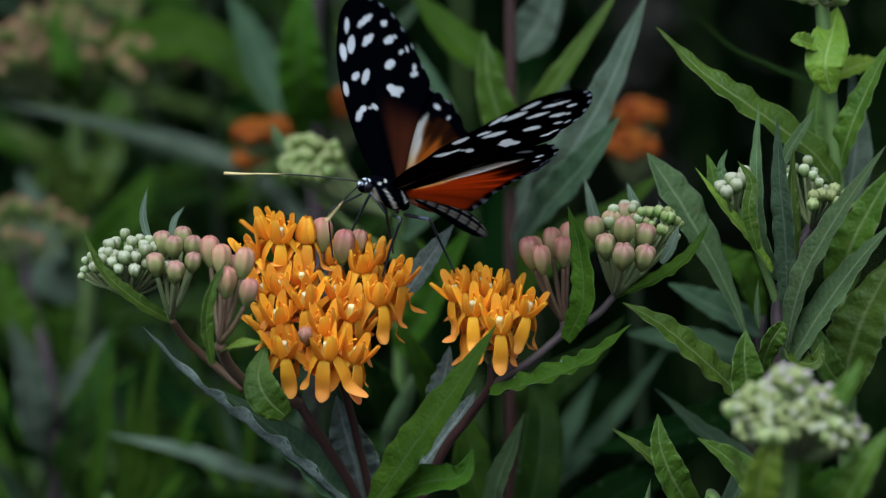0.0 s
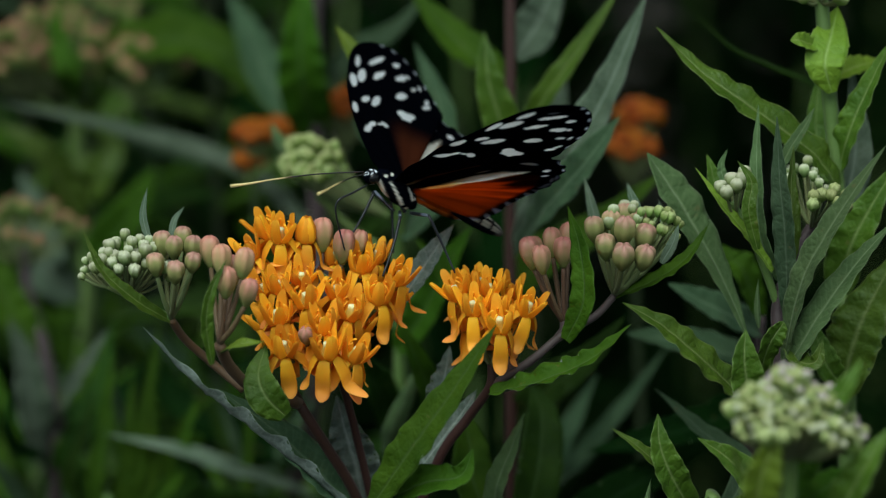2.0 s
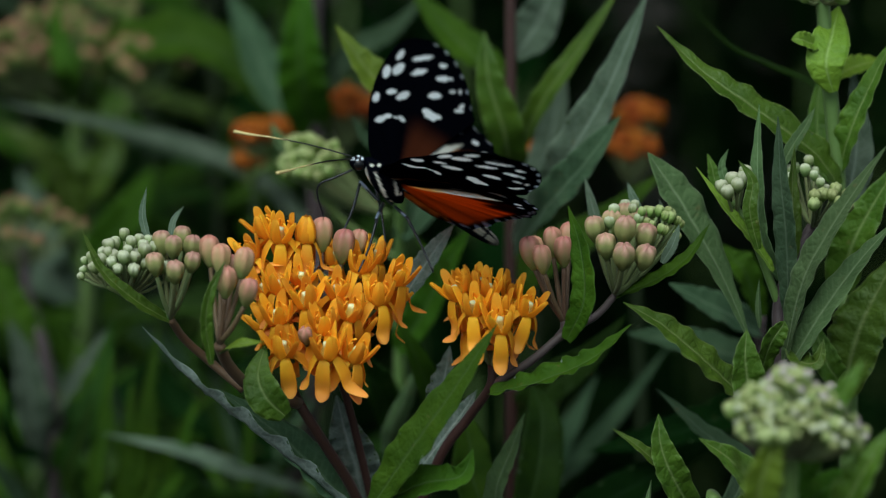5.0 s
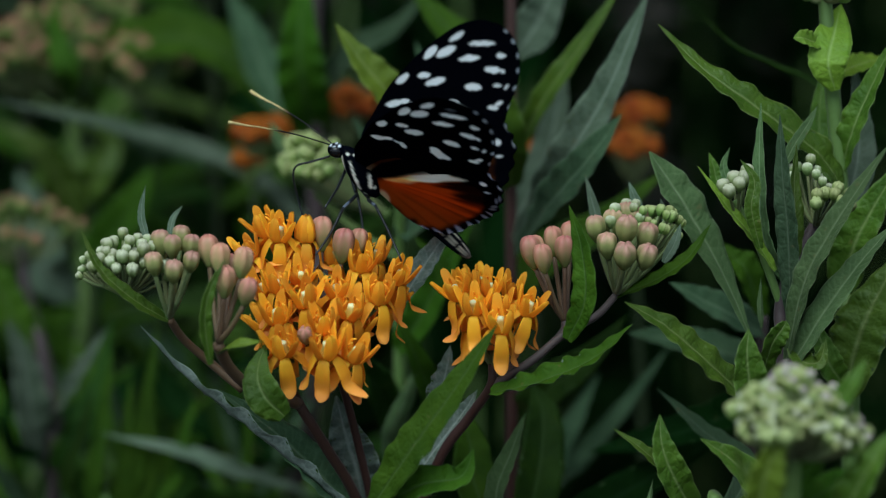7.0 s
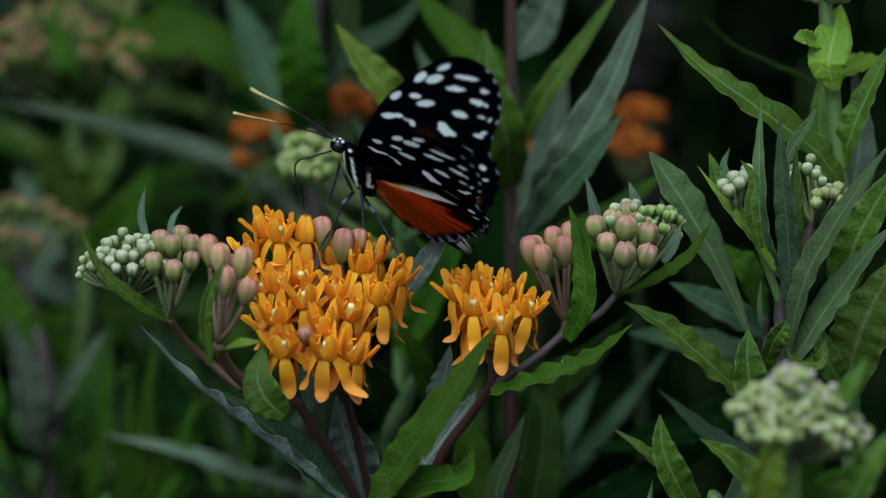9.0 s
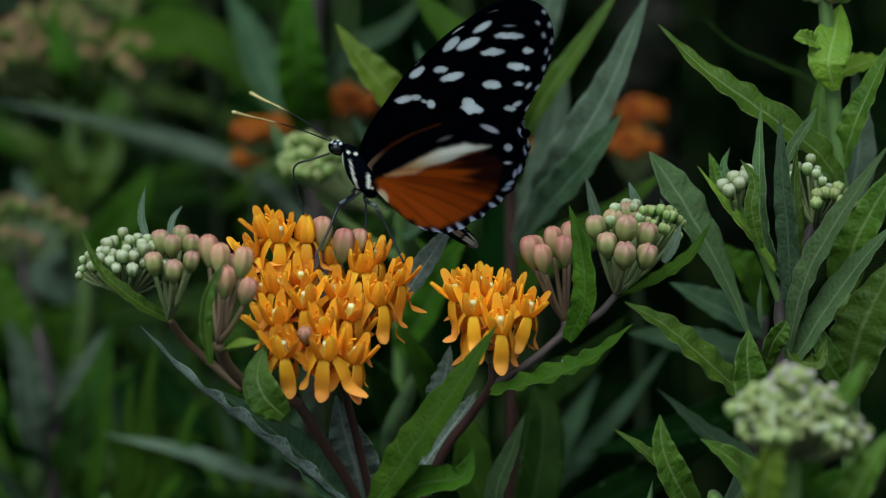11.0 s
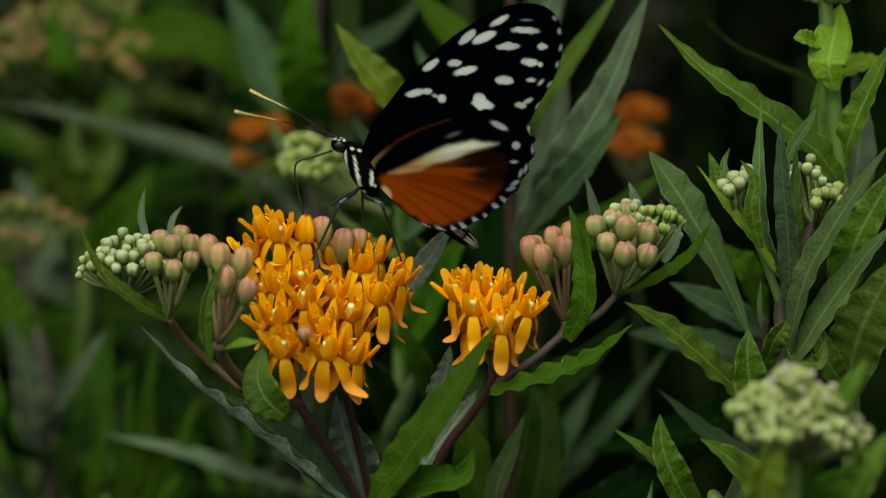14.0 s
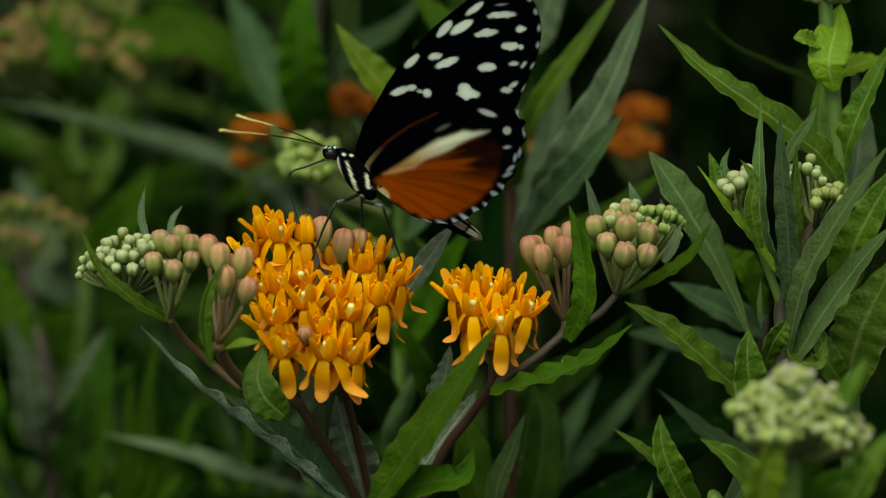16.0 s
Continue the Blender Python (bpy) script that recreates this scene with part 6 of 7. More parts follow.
EYE = dark_material("black_compound_eye", (0.006, 0.006, 0.007), (0.012, 0.012, 0.014), 0.18, 0.5)

ABDOMEN_ROOT, MOUTH = Matrix.Translation((-0.0015, 0.0000, -0.0014)), Matrix.Translation((0.0082, 0.0000, -0.0014))
ANTENNA_ROOT_L, ANTENNA_ROOT_R = Matrix.Translation((0.0092, 0.0007, 0.0007)), Matrix.Translation((0.0092, -0.0007, 0.0007))
butterfly = thing("butterfly", (-0.012, 0.0, 0.615), "black butterfly with white spots and rusty orange hindwings, feeding", "butterfly")
fore_left = child("forewing", wing_mesh("forewing", FOREWING, fore_colour, 1, 0.45), butterfly, "black forewing with white spots")
fore_right = child("forewing", wing_mesh("forewing", FOREWING, fore_colour, -1, 0.45), butterfly, "black forewing with white spots")
hind_left = child("hindwing", wing_mesh("hindwing", HINDWING, hind_colour, 1, 0.8), butterfly, "rusty orange hindwing with a cream band and white-dotted black rim")
hind_right = child("hindwing", wing_mesh("hindwing", HINDWING, hind_colour, -1, 0.8), butterfly, "rusty orange hindwing with a cream band and white-dotted black rim")
child("thorax", furry("thorax", oval_rows((0.0070, 0.0000, 0.0014), (-0.0028, 0.0000, -0.0039), 0.0022, 0.0020, 24, 0.5), thorax_colour, 40), butterfly, "black thorax with white stripes")


def head_colour(p, along, turn):
    c = BLACK
    for q in ((0.0091, 0.0000, 0.0006), (0.0083, 0.0000, 0.0015), (0.0076, 0.0000, 0.0013), (0.0083, 0.0000, 0.0007)):
        d = math.hypot(p.x - q[0], p.z - q[2])
        c = blend(c, WHITE, soft(0.2 - d * 1000, 0.2))
    q0, q1 = (0.0081, 0.0000, -0.0016), (0.0067, 0.0000, -0.0011)
    d, _ = to_line(p.x, p.z, [(q0[0], q0[2]), (q1[0], q1[2])])
    return blend(c, WHITE, 0.8 * soft(0.25 - d * 1000, 0.2))


head = child("head", furry("head", oval_rows((0.0093, 0.0000, -0.0002), (0.0060, 0.0000, 0.0005), 0.0014, 0.0013, 14), head_colour), butterfly)


def eye_mesh():
    bm = bmesh.new()
    bmesh.ops.create_uvsphere(bm, u_segments=20, v_segments=12, radius=0.00105)
    bm.loops.layers.uv.verify()
    for v in bm.verts:
        v.co.y *= 0.7
    return mesh_of("eye", bm, EYE)


EYE_MESH = eye_mesh()
for y in (0.75, -0.75):
    q = Vector((0.0077, 0.0000, -0.0000))
    child("eye", EYE_MESH, head, "glossy black compound eye", Matrix.Translation((q.x, y * 0.001, q.z)))
abdomen_start, abdomen_end = Vector((-0.0015, 0.0000, -0.0014)), Vector((-0.0230, 0.0000, -0.0007))
abdomen = child("abdomen", furry("abdomen", tail_rows(abdomen_end - abdomen_start), abdomen_colour), butterfly, "black abdomen with broken pale lines")


def antenna_mesh():
    bm = bmesh.new()
    tube(bm, [(0, 0, 0), (0.009, 0, 0.0004), (0.017, 0, 0.0002), (0.0195, 0, 0)], 0.00013, 0.00013, 8, 14)
    tube(bm, [(0.0185, 0, 0.0001), (0.021, 0, -0.0001), (0.0245, 0, -0.0002)], 0.00013, 0.00030, 8, 8)
    uv = bm.loops.layers.uv.verify()
    for f in bm.faces:
        for loop in f.loops:
            loop[uv].uv = (loop.vert.co.x / 0.0245, 0.5)
    return mesh_of("antenna", bm, HORN)


ANTENNA_MESH = antenna_mesh()
antenna_left = child("antenna", ANTENNA_MESH, butterfly, "thin black antenna with a pale yellow club")
antenna_right = child("antenna", ANTENNA_MESH, butterfly, "thin black antenna with a pale yellow club")
bm = bmesh.new()
mouth_place = Vector((0.0082, 0.0000, -0.0014))
tube(bm, [Vector(q) - mouth_place for q in ((0.0082, 0.0000, -0.0014), (0.0104, 0.0000, -0.0043), (0.0120, 0.0000, -0.0063), (0.0116, 0.0000, -0.0082), (0.0088, 0.0000, -0.0110), (0.0060, 0.0000, -0.0135))], 0.00021, 0.00015, 8, 30)
proboscis = child("proboscis", mesh_of("proboscis", bm, SHIN), butterfly, "thin curved black proboscis")


def leg_mesh(name, length, r0, r1, m, bow=0.0):
    """A leg piece along z."""
    bm = bmesh.new()
    tube(bm, [(0, 0, 0), (bow, 0, length * 0.5), (0, 0, length)], r0, r1, 8, 10)
    return mesh_of(name, bm, m)


THIGH_LENGTH, SHIN_LENGTH = 0.0052, 0.0112
THIGH_MESH = leg_mesh("femur", THIGH_LENGTH, 0.00034, 0.00031, THIGH)
SHIN_MESH = leg_mesh("tibia", SHIN_LENGTH, 0.00030, 0.00017, SHIN, 0.0003)
# hip in the body's space, then the foot's place on the flowers before and after the insect steps across
LEGS = []
for hip, first, second, out in (
    ((0.0007, 0.0008, -0.0051), (-0.0106, -0.0077, 0.5966), (-0.0231, -0.0053, 0.5988), 1), ((-0.0016, 0.0009, -0.0049), (0.0022, -0.0037, 0.5965), (-0.0073, -0.0024, 0.5982), 1),
    ((0.0010, -0.0008, -0.0053), (-0.0174, 0.0011, 0.6007), (-0.0210, 0.0023, 0.6070), -1), ((-0.0015, -0.0009, -0.0051), (-0.0089, 0.0058, 0.5983), (-0.0142, 0.0054, 0.6018), -1),
):
    LEGS.append((child("femur", THIGH_MESH, butterfly, "black upper leg with a painted bluish glint"), child("tibia", SHIN_MESH, butterfly, "thin black lower leg"), Vector(hip), Vector(first), Vector(second), out))


def leg_rows(body, hip, first, second, out):
    """Rows for the two pieces of a leg whose foot stands still while the body moves."""
    upper, lower = [], []
    for t, m in body:
        foot = m.inverted() @ (first if t < 5 else second)
        go = foot - hip
        far = min(go.length, (THIGH_LENGTH + SHIN_LENGTH) * 0.985)
        go.normalize()
        x = (far * far + THIGH_LENGTH ** 2 - SHIN_LENGTH ** 2) / (2 * far)
        rise = math.sqrt(max(0.0, THIGH_LENGTH ** 2 - x * x))
        pole = m.to_3x3().inverted() @ Vector((0, 0, 1)) + Vector((0.1, 0.8 * out, 0))
        pole = (pole - go * pole.dot(go)).normalized()
        knee = hip + go * x + pole * rise
        for rows, a, b in ((upper, hip, knee), (lower, knee, hip + go * far)):
            rows.append((t, Matrix.Translation(a) @ (b - a).to_track_quat("Z", "Y").to_matrix().to_4x4()))
    return upper, lower


def motions():
    body = [
        (0.0, pose(-0.00763, -0.00374, 0.61204, -9.5, -6.3, -141.1)),
        (0.5, pose(-0.00709, -0.00425, 0.61239, -9.6, -10.9, -143.2)),
        (1.0, pose(-0.00600, -0.00339, 0.61248, -2.3, -16.5, -145.9)),
        (1.5, pose(-0.00627, 0.00089, 0.61199, -2.3, -16.2, -146.7)),
        (2.0, pose(-0.00629, 0.00320, 0.61137, -3.5, -13.8, -147.9)),
        (2.5, pose(-0.00673, -0.00014, 0.61186, -3.9, -14.4, -152.7)),
        (3.0, pose(-0.00597, -0.00315, 0.61261, -2.1, -19.9, -151.4)),
        (3.5, pose(-0.00585, -0.00064, 0.61251, -4.2, -23.8, -152.1)),
        (4.0, pose(-0.00600, 0.00206, 0.61232, -3.0, -21.8, -152.6)),
        (4.2, pose(-0.00634, 0.00543, 0.61161, -4.7, -19.2, -153.1)),
        (6.3, pose(-0.01152, 0.00698, 0.61265, -7.6, -29.4, 173.0)),
        (6.5, pose(-0.01197, 0.00839, 0.61218, -8.2, -26.3, 173.5)),
        (7.0, pose(-0.01235, 0.00738, 0.61278, -6.8, -28.4, 177.7)),
        (7.5, pose(-0.01238, 0.00878, 0.61251, -7.2, -32.4, 178.6)),
        (8.0, pose(-0.01274, 0.00895, 0.61263, -7.7, -32.1, 179.6)),
        (8.5, pose(-0.01275, 0.00932, 0.61265, -7.2, -33.4, -179.9)),
        (9.0, pose(-0.01250, 0.00960, 0.61253, -6.2, -35.8, -179.5)),
        (9.2, pose(-0.01250, 0.00960, 0.61253, -6.2, -35.8, -179.5)),
        (11.5, pose(-0.01249, 0.00227, 0.61348, -1.4, -31.8, 176.6)),
        (12.0, pose(-0.01239, 0.00066, 0.61377, 6.1, -30.7, 174.2)),
        (12.5, pose(-0.01244, 0.00179, 0.61369, 9.6, -31.0, 174.5)),
        (13.0, pose(-0.01246, 0.00234, 0.61359, 11.0, -31.7, 178.8)),
        (13.5, pose(-0.01213, 0.00183, 0.61374, 9.4, -33.6, -179.7)),
        (14.0, pose(-0.01206, 0.00222, 0.61378, 7.7, -35.0, -179.1)),
        (14.5, pose(-0.01225, 0.00248, 0.61390, 10.6, -34.3, 179.7)),
        (15.0, pose(-0.01216, 0.00210, 0.61393, 10.2, -34.8, -179.0)),
        (15.5, pose(-0.01232, 0.00190, 0.61372, 11.5, -30.9, 179.9)),
        (16.0, pose(-0.01294, 0.00070, 0.61349, 11.0, -26.7, 178.0))]
    walk(butterfly, body)
    left = [
        (0.0, pose(0, 0, 0, -48.6, 0, 0) @ pose(0, 0, 0, 0, -1.2, 0)),
        (0.5, pose(0, 0, 0, -19.4, 0, 0) @ pose(0, 0, 0, 0, 1.9, 0)),
        (1.0, pose(0, 0, 0, -27.4, 0, 0) @ pose(0, 0, 0, 0, -1.0, 0)),
        (1.5, pose(0, 0, 0, -59.5, 0, 0) @ pose(0, 0, 0, 0, 0.8, 0)),
        (2.0, pose(0, 0, 0, -57.1, 0, 0) @ pose(0, 0, 0, 0, 2.2, 0)),
        (2.5, pose(0, 0, 0, -41.5, 0, 0) @ pose(0, 0, 0, 0, 1.4, 0)),
        (3.0, pose(0, 0, 0, -22.5, 0, 0) @ pose(0, 0, 0, 0, -0.8, 0)),
        (3.5, pose(0, 0, 0, -34.3, 0, 0) @ pose(0, 0, 0, 0, -1.1, 0)),
        (4.0, pose(0, 0, 0, -57.1, 0, 0) @ pose(0, 0, 0, 0, 1.2, 0)),
        (4.2, pose(0, 0, 0, -62.9, 0, 0) @ pose(0, 0, 0, 0, 1.2, 0)),
        (6.3, pose(0, 0, 0, -60.0, 0, 0) @ pose(0, 0, 0, 0, 6.0, 0)),
        (6.5, pose(0, 0, 0, -54.7, 0, 0) @ pose(0, 0, 0, 0, 3.3, 0)),
        (7.0, pose(0, 0, 0, -48.6, 0, 0) @ pose(0, 0, 0, 0, 1.5, 0)),
        (7.5, pose(0, 0, 0, -62.1, 0, 0) @ pose(0, 0, 0, 0, 4.3, 0)),
        (8.0, pose(0, 0, 0, -59.7, 0, 0) @ pose(0, 0, 0, 0, 4.2, 0)),
        (8.5, pose(0, 0, 0, -55.3, 0, 0) @ pose(0, 0, 0, 0, 3.2, 0)),
        (9.0, pose(0, 0, 0, -60.6, 0, 0) @ pose(0, 0, 0, 0, 4.0, 0)),
        (9.2, pose(0, 0, 0, -60.6, 0, 0) @ pose(0, 0, 0, 0, 4.0, 0)),
        (11.5, pose(0, 0, 0, -2.9, 0, 0) @ pose(0, 0, 0, 0, 1.0, 0)),
        (12.0, pose(0, 0, 0, -2.9, 0, 0) @ pose(0, 0, 0, 0, 0.4, 0)),
        (12.5, pose(0, 0, 0, -2.9, 0, 0) @ pose(0, 0, 0, 0, 0.5, 0)),
        (13.0, pose(0, 0, 0, -2.9, 0, 0) @ pose(0, 0, 0, 0, 0.8, 0)),
        (13.5, pose(0, 0, 0, -2.9, 0, 0) @ pose(0, 0, 0, 0, 0.2, 0)),
        (14.0, pose(0, 0, 0, -2.9, 0, 0) @ pose(0, 0, 0, 0, -0.1, 0)),
        (14.5, pose(0, 0, 0, -2.9, 0, 0) @ pose(0, 0, 0, 0, 0.1, 0)),
        (15.0, pose(0, 0, 0, -2.9, 0, 0) @ pose(0, 0, 0, 0, -0.2, 0)),
        (15.5, pose(0, 0, 0, -2.9, 0, 0) @ pose(0, 0, 0, 0, -0.8, 0)),
        (16.0, pose(0, 0, 0, -2.9, 0, 0) @ pose(0, 0, 0, 0, -0.9, 0))]
    walk(fore_left, left)
    walk(hind_left, [
        (0.0, pose(0, 0, 0, -50.4, 0, 0) @ pose(0, 0, 0, 0, -1.2, 0)),
        (0.5, pose(0, 0, 0, -20.4, 0, 0) @ pose(0, 0, 0, 0, 1.9, 0)),
        (1.0, pose(0, 0, 0, -27.8, 0, 0) @ pose(0, 0, 0, 0, -1.0, 0)),
        (1.5, pose(0, 0, 0, -61.4, 0, 0) @ pose(0, 0, 0, 0, 0.8, 0)),
        (2.0, pose(0, 0, 0, -58.6, 0, 0) @ pose(0, 0, 0, 0, 2.2, 0)),
        (2.5, pose(0, 0, 0, -42.7, 0, 0) @ pose(0, 0, 0, 0, 1.4, 0)),
        (3.0, pose(0, 0, 0, -22.9, 0, 0) @ pose(0, 0, 0, 0, -0.8, 0)),
        (3.5, pose(0, 0, 0, -35.7, 0, 0) @ pose(0, 0, 0, 0, -1.1, 0)),
        (4.0, pose(0, 0, 0, -57.6, 0, 0) @ pose(0, 0, 0, 0, 1.2, 0)),
        (4.2, pose(0, 0, 0, -63.9, 0, 0) @ pose(0, 0, 0, 0, 1.2, 0)),
        (6.3, pose(0, 0, 0, -62.2, 0, 0) @ pose(0, 0, 0, 0, 6.0, 0)),
        (6.5, pose(0, 0, 0, -54.9, 0, 0) @ pose(0, 0, 0, 0, 3.3, 0)),
        (7.0, pose(0, 0, 0, -46.9, 0, 0) @ pose(0, 0, 0, 0, 1.5, 0)),
        (7.5, pose(0, 0, 0, -60.0, 0, 0) @ pose(0, 0, 0, 0, 4.3, 0)),
        (8.0, pose(0, 0, 0, -58.8, 0, 0) @ pose(0, 0, 0, 0, 4.2, 0)),
        (8.5, pose(0, 0, 0, -54.6, 0, 0) @ pose(0, 0, 0, 0, 3.2, 0)),
        (9.0, pose(0, 0, 0, -59.6, 0, 0) @ pose(0, 0, 0, 0, 4.0, 0)),
        (9.2, pose(0, 0, 0, -59.6, 0, 0) @ pose(0, 0, 0, 0, 4.0, 0)),
        (11.5, pose(0, 0, 0, -2.9, 0, 0) @ pose(0, 0, 0, 0, 1.0, 0)),
        (12.0, pose(0, 0, 0, -2.9, 0, 0) @ pose(0, 0, 0, 0, 0.4, 0)),
        (12.5, pose(0, 0, 0, -2.9, 0, 0) @ pose(0, 0, 0, 0, 0.5, 0)),
        (13.0, pose(0, 0, 0, -2.9, 0, 0) @ pose(0, 0, 0, 0, 0.8, 0)),
        (13.5, pose(0, 0, 0, -2.9, 0, 0) @ pose(0, 0, 0, 0, 0.2, 0)),
        (14.0, pose(0, 0, 0, -2.9, 0, 0) @ pose(0, 0, 0, 0, -0.1, 0)),
        (14.5, pose(0, 0, 0, -2.9, 0, 0) @ pose(0, 0, 0, 0, 0.1, 0)),
        (15.0, pose(0, 0, 0, -2.9, 0, 0) @ pose(0, 0, 0, 0, -0.2, 0)),
        (15.5, pose(0, 0, 0, -2.9, 0, 0) @ pose(0, 0, 0, 0, -0.8, 0)),
        (16.0, pose(0, 0, 0, -2.9, 0, 0) @ pose(0, 0, 0, 0, -0.9, 0))])
    right = [
        (0.0, pose(0, 0, 0, 47.5, 0, 0) @ pose(0, 0, 0, 0, 1.6, 0)),
        (0.5, pose(0, 0, 0, 18.0, 0, 0) @ pose(0, 0, 0, 0, 2.7, 0)),
        (1.0, pose(0, 0, 0, 28.0, 0, 0) @ pose(0, 0, 0, 0, -0.6, 0)),
        (1.5, pose(0, 0, 0, 59.8, 0, 0) @ pose(0, 0, 0, 0, 0.9, 0)),
        (2.0, pose(0, 0, 0, 57.4, 0, 0) @ pose(0, 0, 0, 0, 1.9, 0)),
        (2.5, pose(0, 0, 0, 41.6, 0, 0) @ pose(0, 0, 0, 0, 0.9, 0)),
        (3.0, pose(0, 0, 0, 23.4, 0, 0) @ pose(0, 0, 0, 0, 0.2, 0)),
        (3.5, pose(0, 0, 0, 34.6, 0, 0) @ pose(0, 0, 0, 0, -0.1, 0)),
        (4.0, pose(0, 0, 0, 57.8, 0, 0) @ pose(0, 0, 0, 0, 0.8, 0)),
        (4.2, pose(0, 0, 0, 63.1, 0, 0) @ pose(0, 0, 0, 0, 1.8, 0)),
        (6.3, pose(0, 0, 0, 58.4, 0, 0) @ pose(0, 0, 0, 0, 5.6, 0)),
        (6.5, pose(0, 0, 0, 53.4, 0, 0) @ pose(0, 0, 0, 0, 2.8, 0)),
        (7.0, pose(0, 0, 0, 47.6, 0, 0) @ pose(0, 0, 0, 0, 1.6, 0)),
        (7.5, pose(0, 0, 0, 61.5, 0, 0) @ pose(0, 0, 0, 0, 4.3, 0)),
        (8.0, pose(0, 0, 0, 59.1, 0, 0) @ pose(0, 0, 0, 0, 3.5, 0)),
        (8.5, pose(0, 0, 0, 54.6, 0, 0) @ pose(0, 0, 0, 0, 2.1, 0)),
        (9.0, pose(0, 0, 0, 60.1, 0, 0) @ pose(0, 0, 0, 0, 2.2, 0)),
        (9.2, pose(0, 0, 0, 60.1, 0, 0) @ pose(0, 0, 0, 0, 2.2, 0)),
        (11.5, pose(0, 0, 0, 2.9, 0, 0) @ pose(0, 0, 0, 0, 0.5, 0)),
        (12.0, pose(0, 0, 0, 2.9, 0, 0) @ pose(0, 0, 0, 0, 0.2, 0)),
        (12.5, pose(0, 0, 0, 2.9, 0, 0) @ pose(0, 0, 0, 0, 0.3, 0)),
        (13.0, pose(0, 0, 0, 2.9, 0, 0) @ pose(0, 0, 0, 0, 0.4, 0)),
        (13.5, pose(0, 0, 0, 2.9, 0, 0) @ pose(0, 0, 0, 0, 0.1, 0)),
        (14.0, pose(0, 0, 0, 2.9, 0, 0) @ pose(0, 0, 0, 0, -0.1, 0)),
        (14.5, pose(0, 0, 0, 2.9, 0, 0) @ pose(0, 0, 0, 0, 0.1, 0)),
        (15.0, pose(0, 0, 0, 2.9, 0, 0) @ pose(0, 0, 0, 0, -0.1, 0)),
        (15.5, pose(0, 0, 0, 2.9, 0, 0) @ pose(0, 0, 0, 0, -0.4, 0)),
        (16.0, pose(0, 0, 0, 2.9, 0, 0) @ pose(0, 0, 0, 0, -0.4, 0))]
    walk(fore_right, right)
    walk(hind_right, [
        (0.0, pose(0, 0, 0, 49.3, 0, 0) @ pose(0, 0, 0, 0, 1.6, 0)),
        (0.5, pose(0, 0, 0, 19.0, 0, 0) @ pose(0, 0, 0, 0, 2.7, 0)),
        (1.0, pose(0, 0, 0, 28.5, 0, 0) @ pose(0, 0, 0, 0, -0.6, 0)),
        (1.5, pose(0, 0, 0, 61.6, 0, 0) @ pose(0, 0, 0, 0, 0.9, 0)),
        (2.0, pose(0, 0, 0, 58.8, 0, 0) @ pose(0, 0, 0, 0, 1.9, 0)),
        (2.5, pose(0, 0, 0, 42.8, 0, 0) @ pose(0, 0, 0, 0, 0.9, 0)),
        (3.0, pose(0, 0, 0, 23.8, 0, 0) @ pose(0, 0, 0, 0, 0.2, 0)),
        (3.5, pose(0, 0, 0, 36.0, 0, 0) @ pose(0, 0, 0, 0, -0.1, 0)),
        (4.0, pose(0, 0, 0, 58.3, 0, 0) @ pose(0, 0, 0, 0, 0.8, 0)),
        (4.2, pose(0, 0, 0, 64.1, 0, 0) @ pose(0, 0, 0, 0, 1.8, 0)),
        (6.3, pose(0, 0, 0, 60.7, 0, 0) @ pose(0, 0, 0, 0, 5.6, 0)),
        (6.5, pose(0, 0, 0, 53.6, 0, 0) @ pose(0, 0, 0, 0, 2.8, 0)),
        (7.0, pose(0, 0, 0, 46.0, 0, 0) @ pose(0, 0, 0, 0, 1.6, 0)),
        (7.5, pose(0, 0, 0, 59.4, 0, 0) @ pose(0, 0, 0, 0, 4.3, 0)),
        (8.0, pose(0, 0, 0, 58.2, 0, 0) @ pose(0, 0, 0, 0, 3.5, 0)),
        (8.5, pose(0, 0, 0, 53.9, 0, 0) @ pose(0, 0, 0, 0, 2.1, 0)),
        (9.0, pose(0, 0, 0, 59.1, 0, 0) @ pose(0, 0, 0, 0, 2.2, 0)),
        (9.2, pose(0, 0, 0, 59.1, 0, 0) @ pose(0, 0, 0, 0, 2.2, 0)),
        (11.5, pose(0, 0, 0, 2.9, 0, 0) @ pose(0, 0, 0, 0, 0.5, 0)),
        (12.0, pose(0, 0, 0, 2.9, 0, 0) @ pose(0, 0, 0, 0, 0.2, 0)),
        (12.5, pose(0, 0, 0, 2.9, 0, 0) @ pose(0, 0, 0, 0, 0.3, 0)),
        (13.0, pose(0, 0, 0, 2.9, 0, 0) @ pose(0, 0, 0, 0, 0.4, 0)),
        (13.5, pose(0, 0, 0, 2.9, 0, 0) @ pose(0, 0, 0, 0, 0.1, 0)),
        (14.0, pose(0, 0, 0, 2.9, 0, 0) @ pose(0, 0, 0, 0, -0.1, 0)),
        (14.5, pose(0, 0, 0, 2.9, 0, 0) @ pose(0, 0, 0, 0, 0.1, 0)),
        (15.0, pose(0, 0, 0, 2.9, 0, 0) @ pose(0, 0, 0, 0, -0.1, 0)),
        (15.5, pose(0, 0, 0, 2.9, 0, 0) @ pose(0, 0, 0, 0, -0.4, 0)),
        (16.0, pose(0, 0, 0, 2.9, 0, 0) @ pose(0, 0, 0, 0, -0.4, 0))])
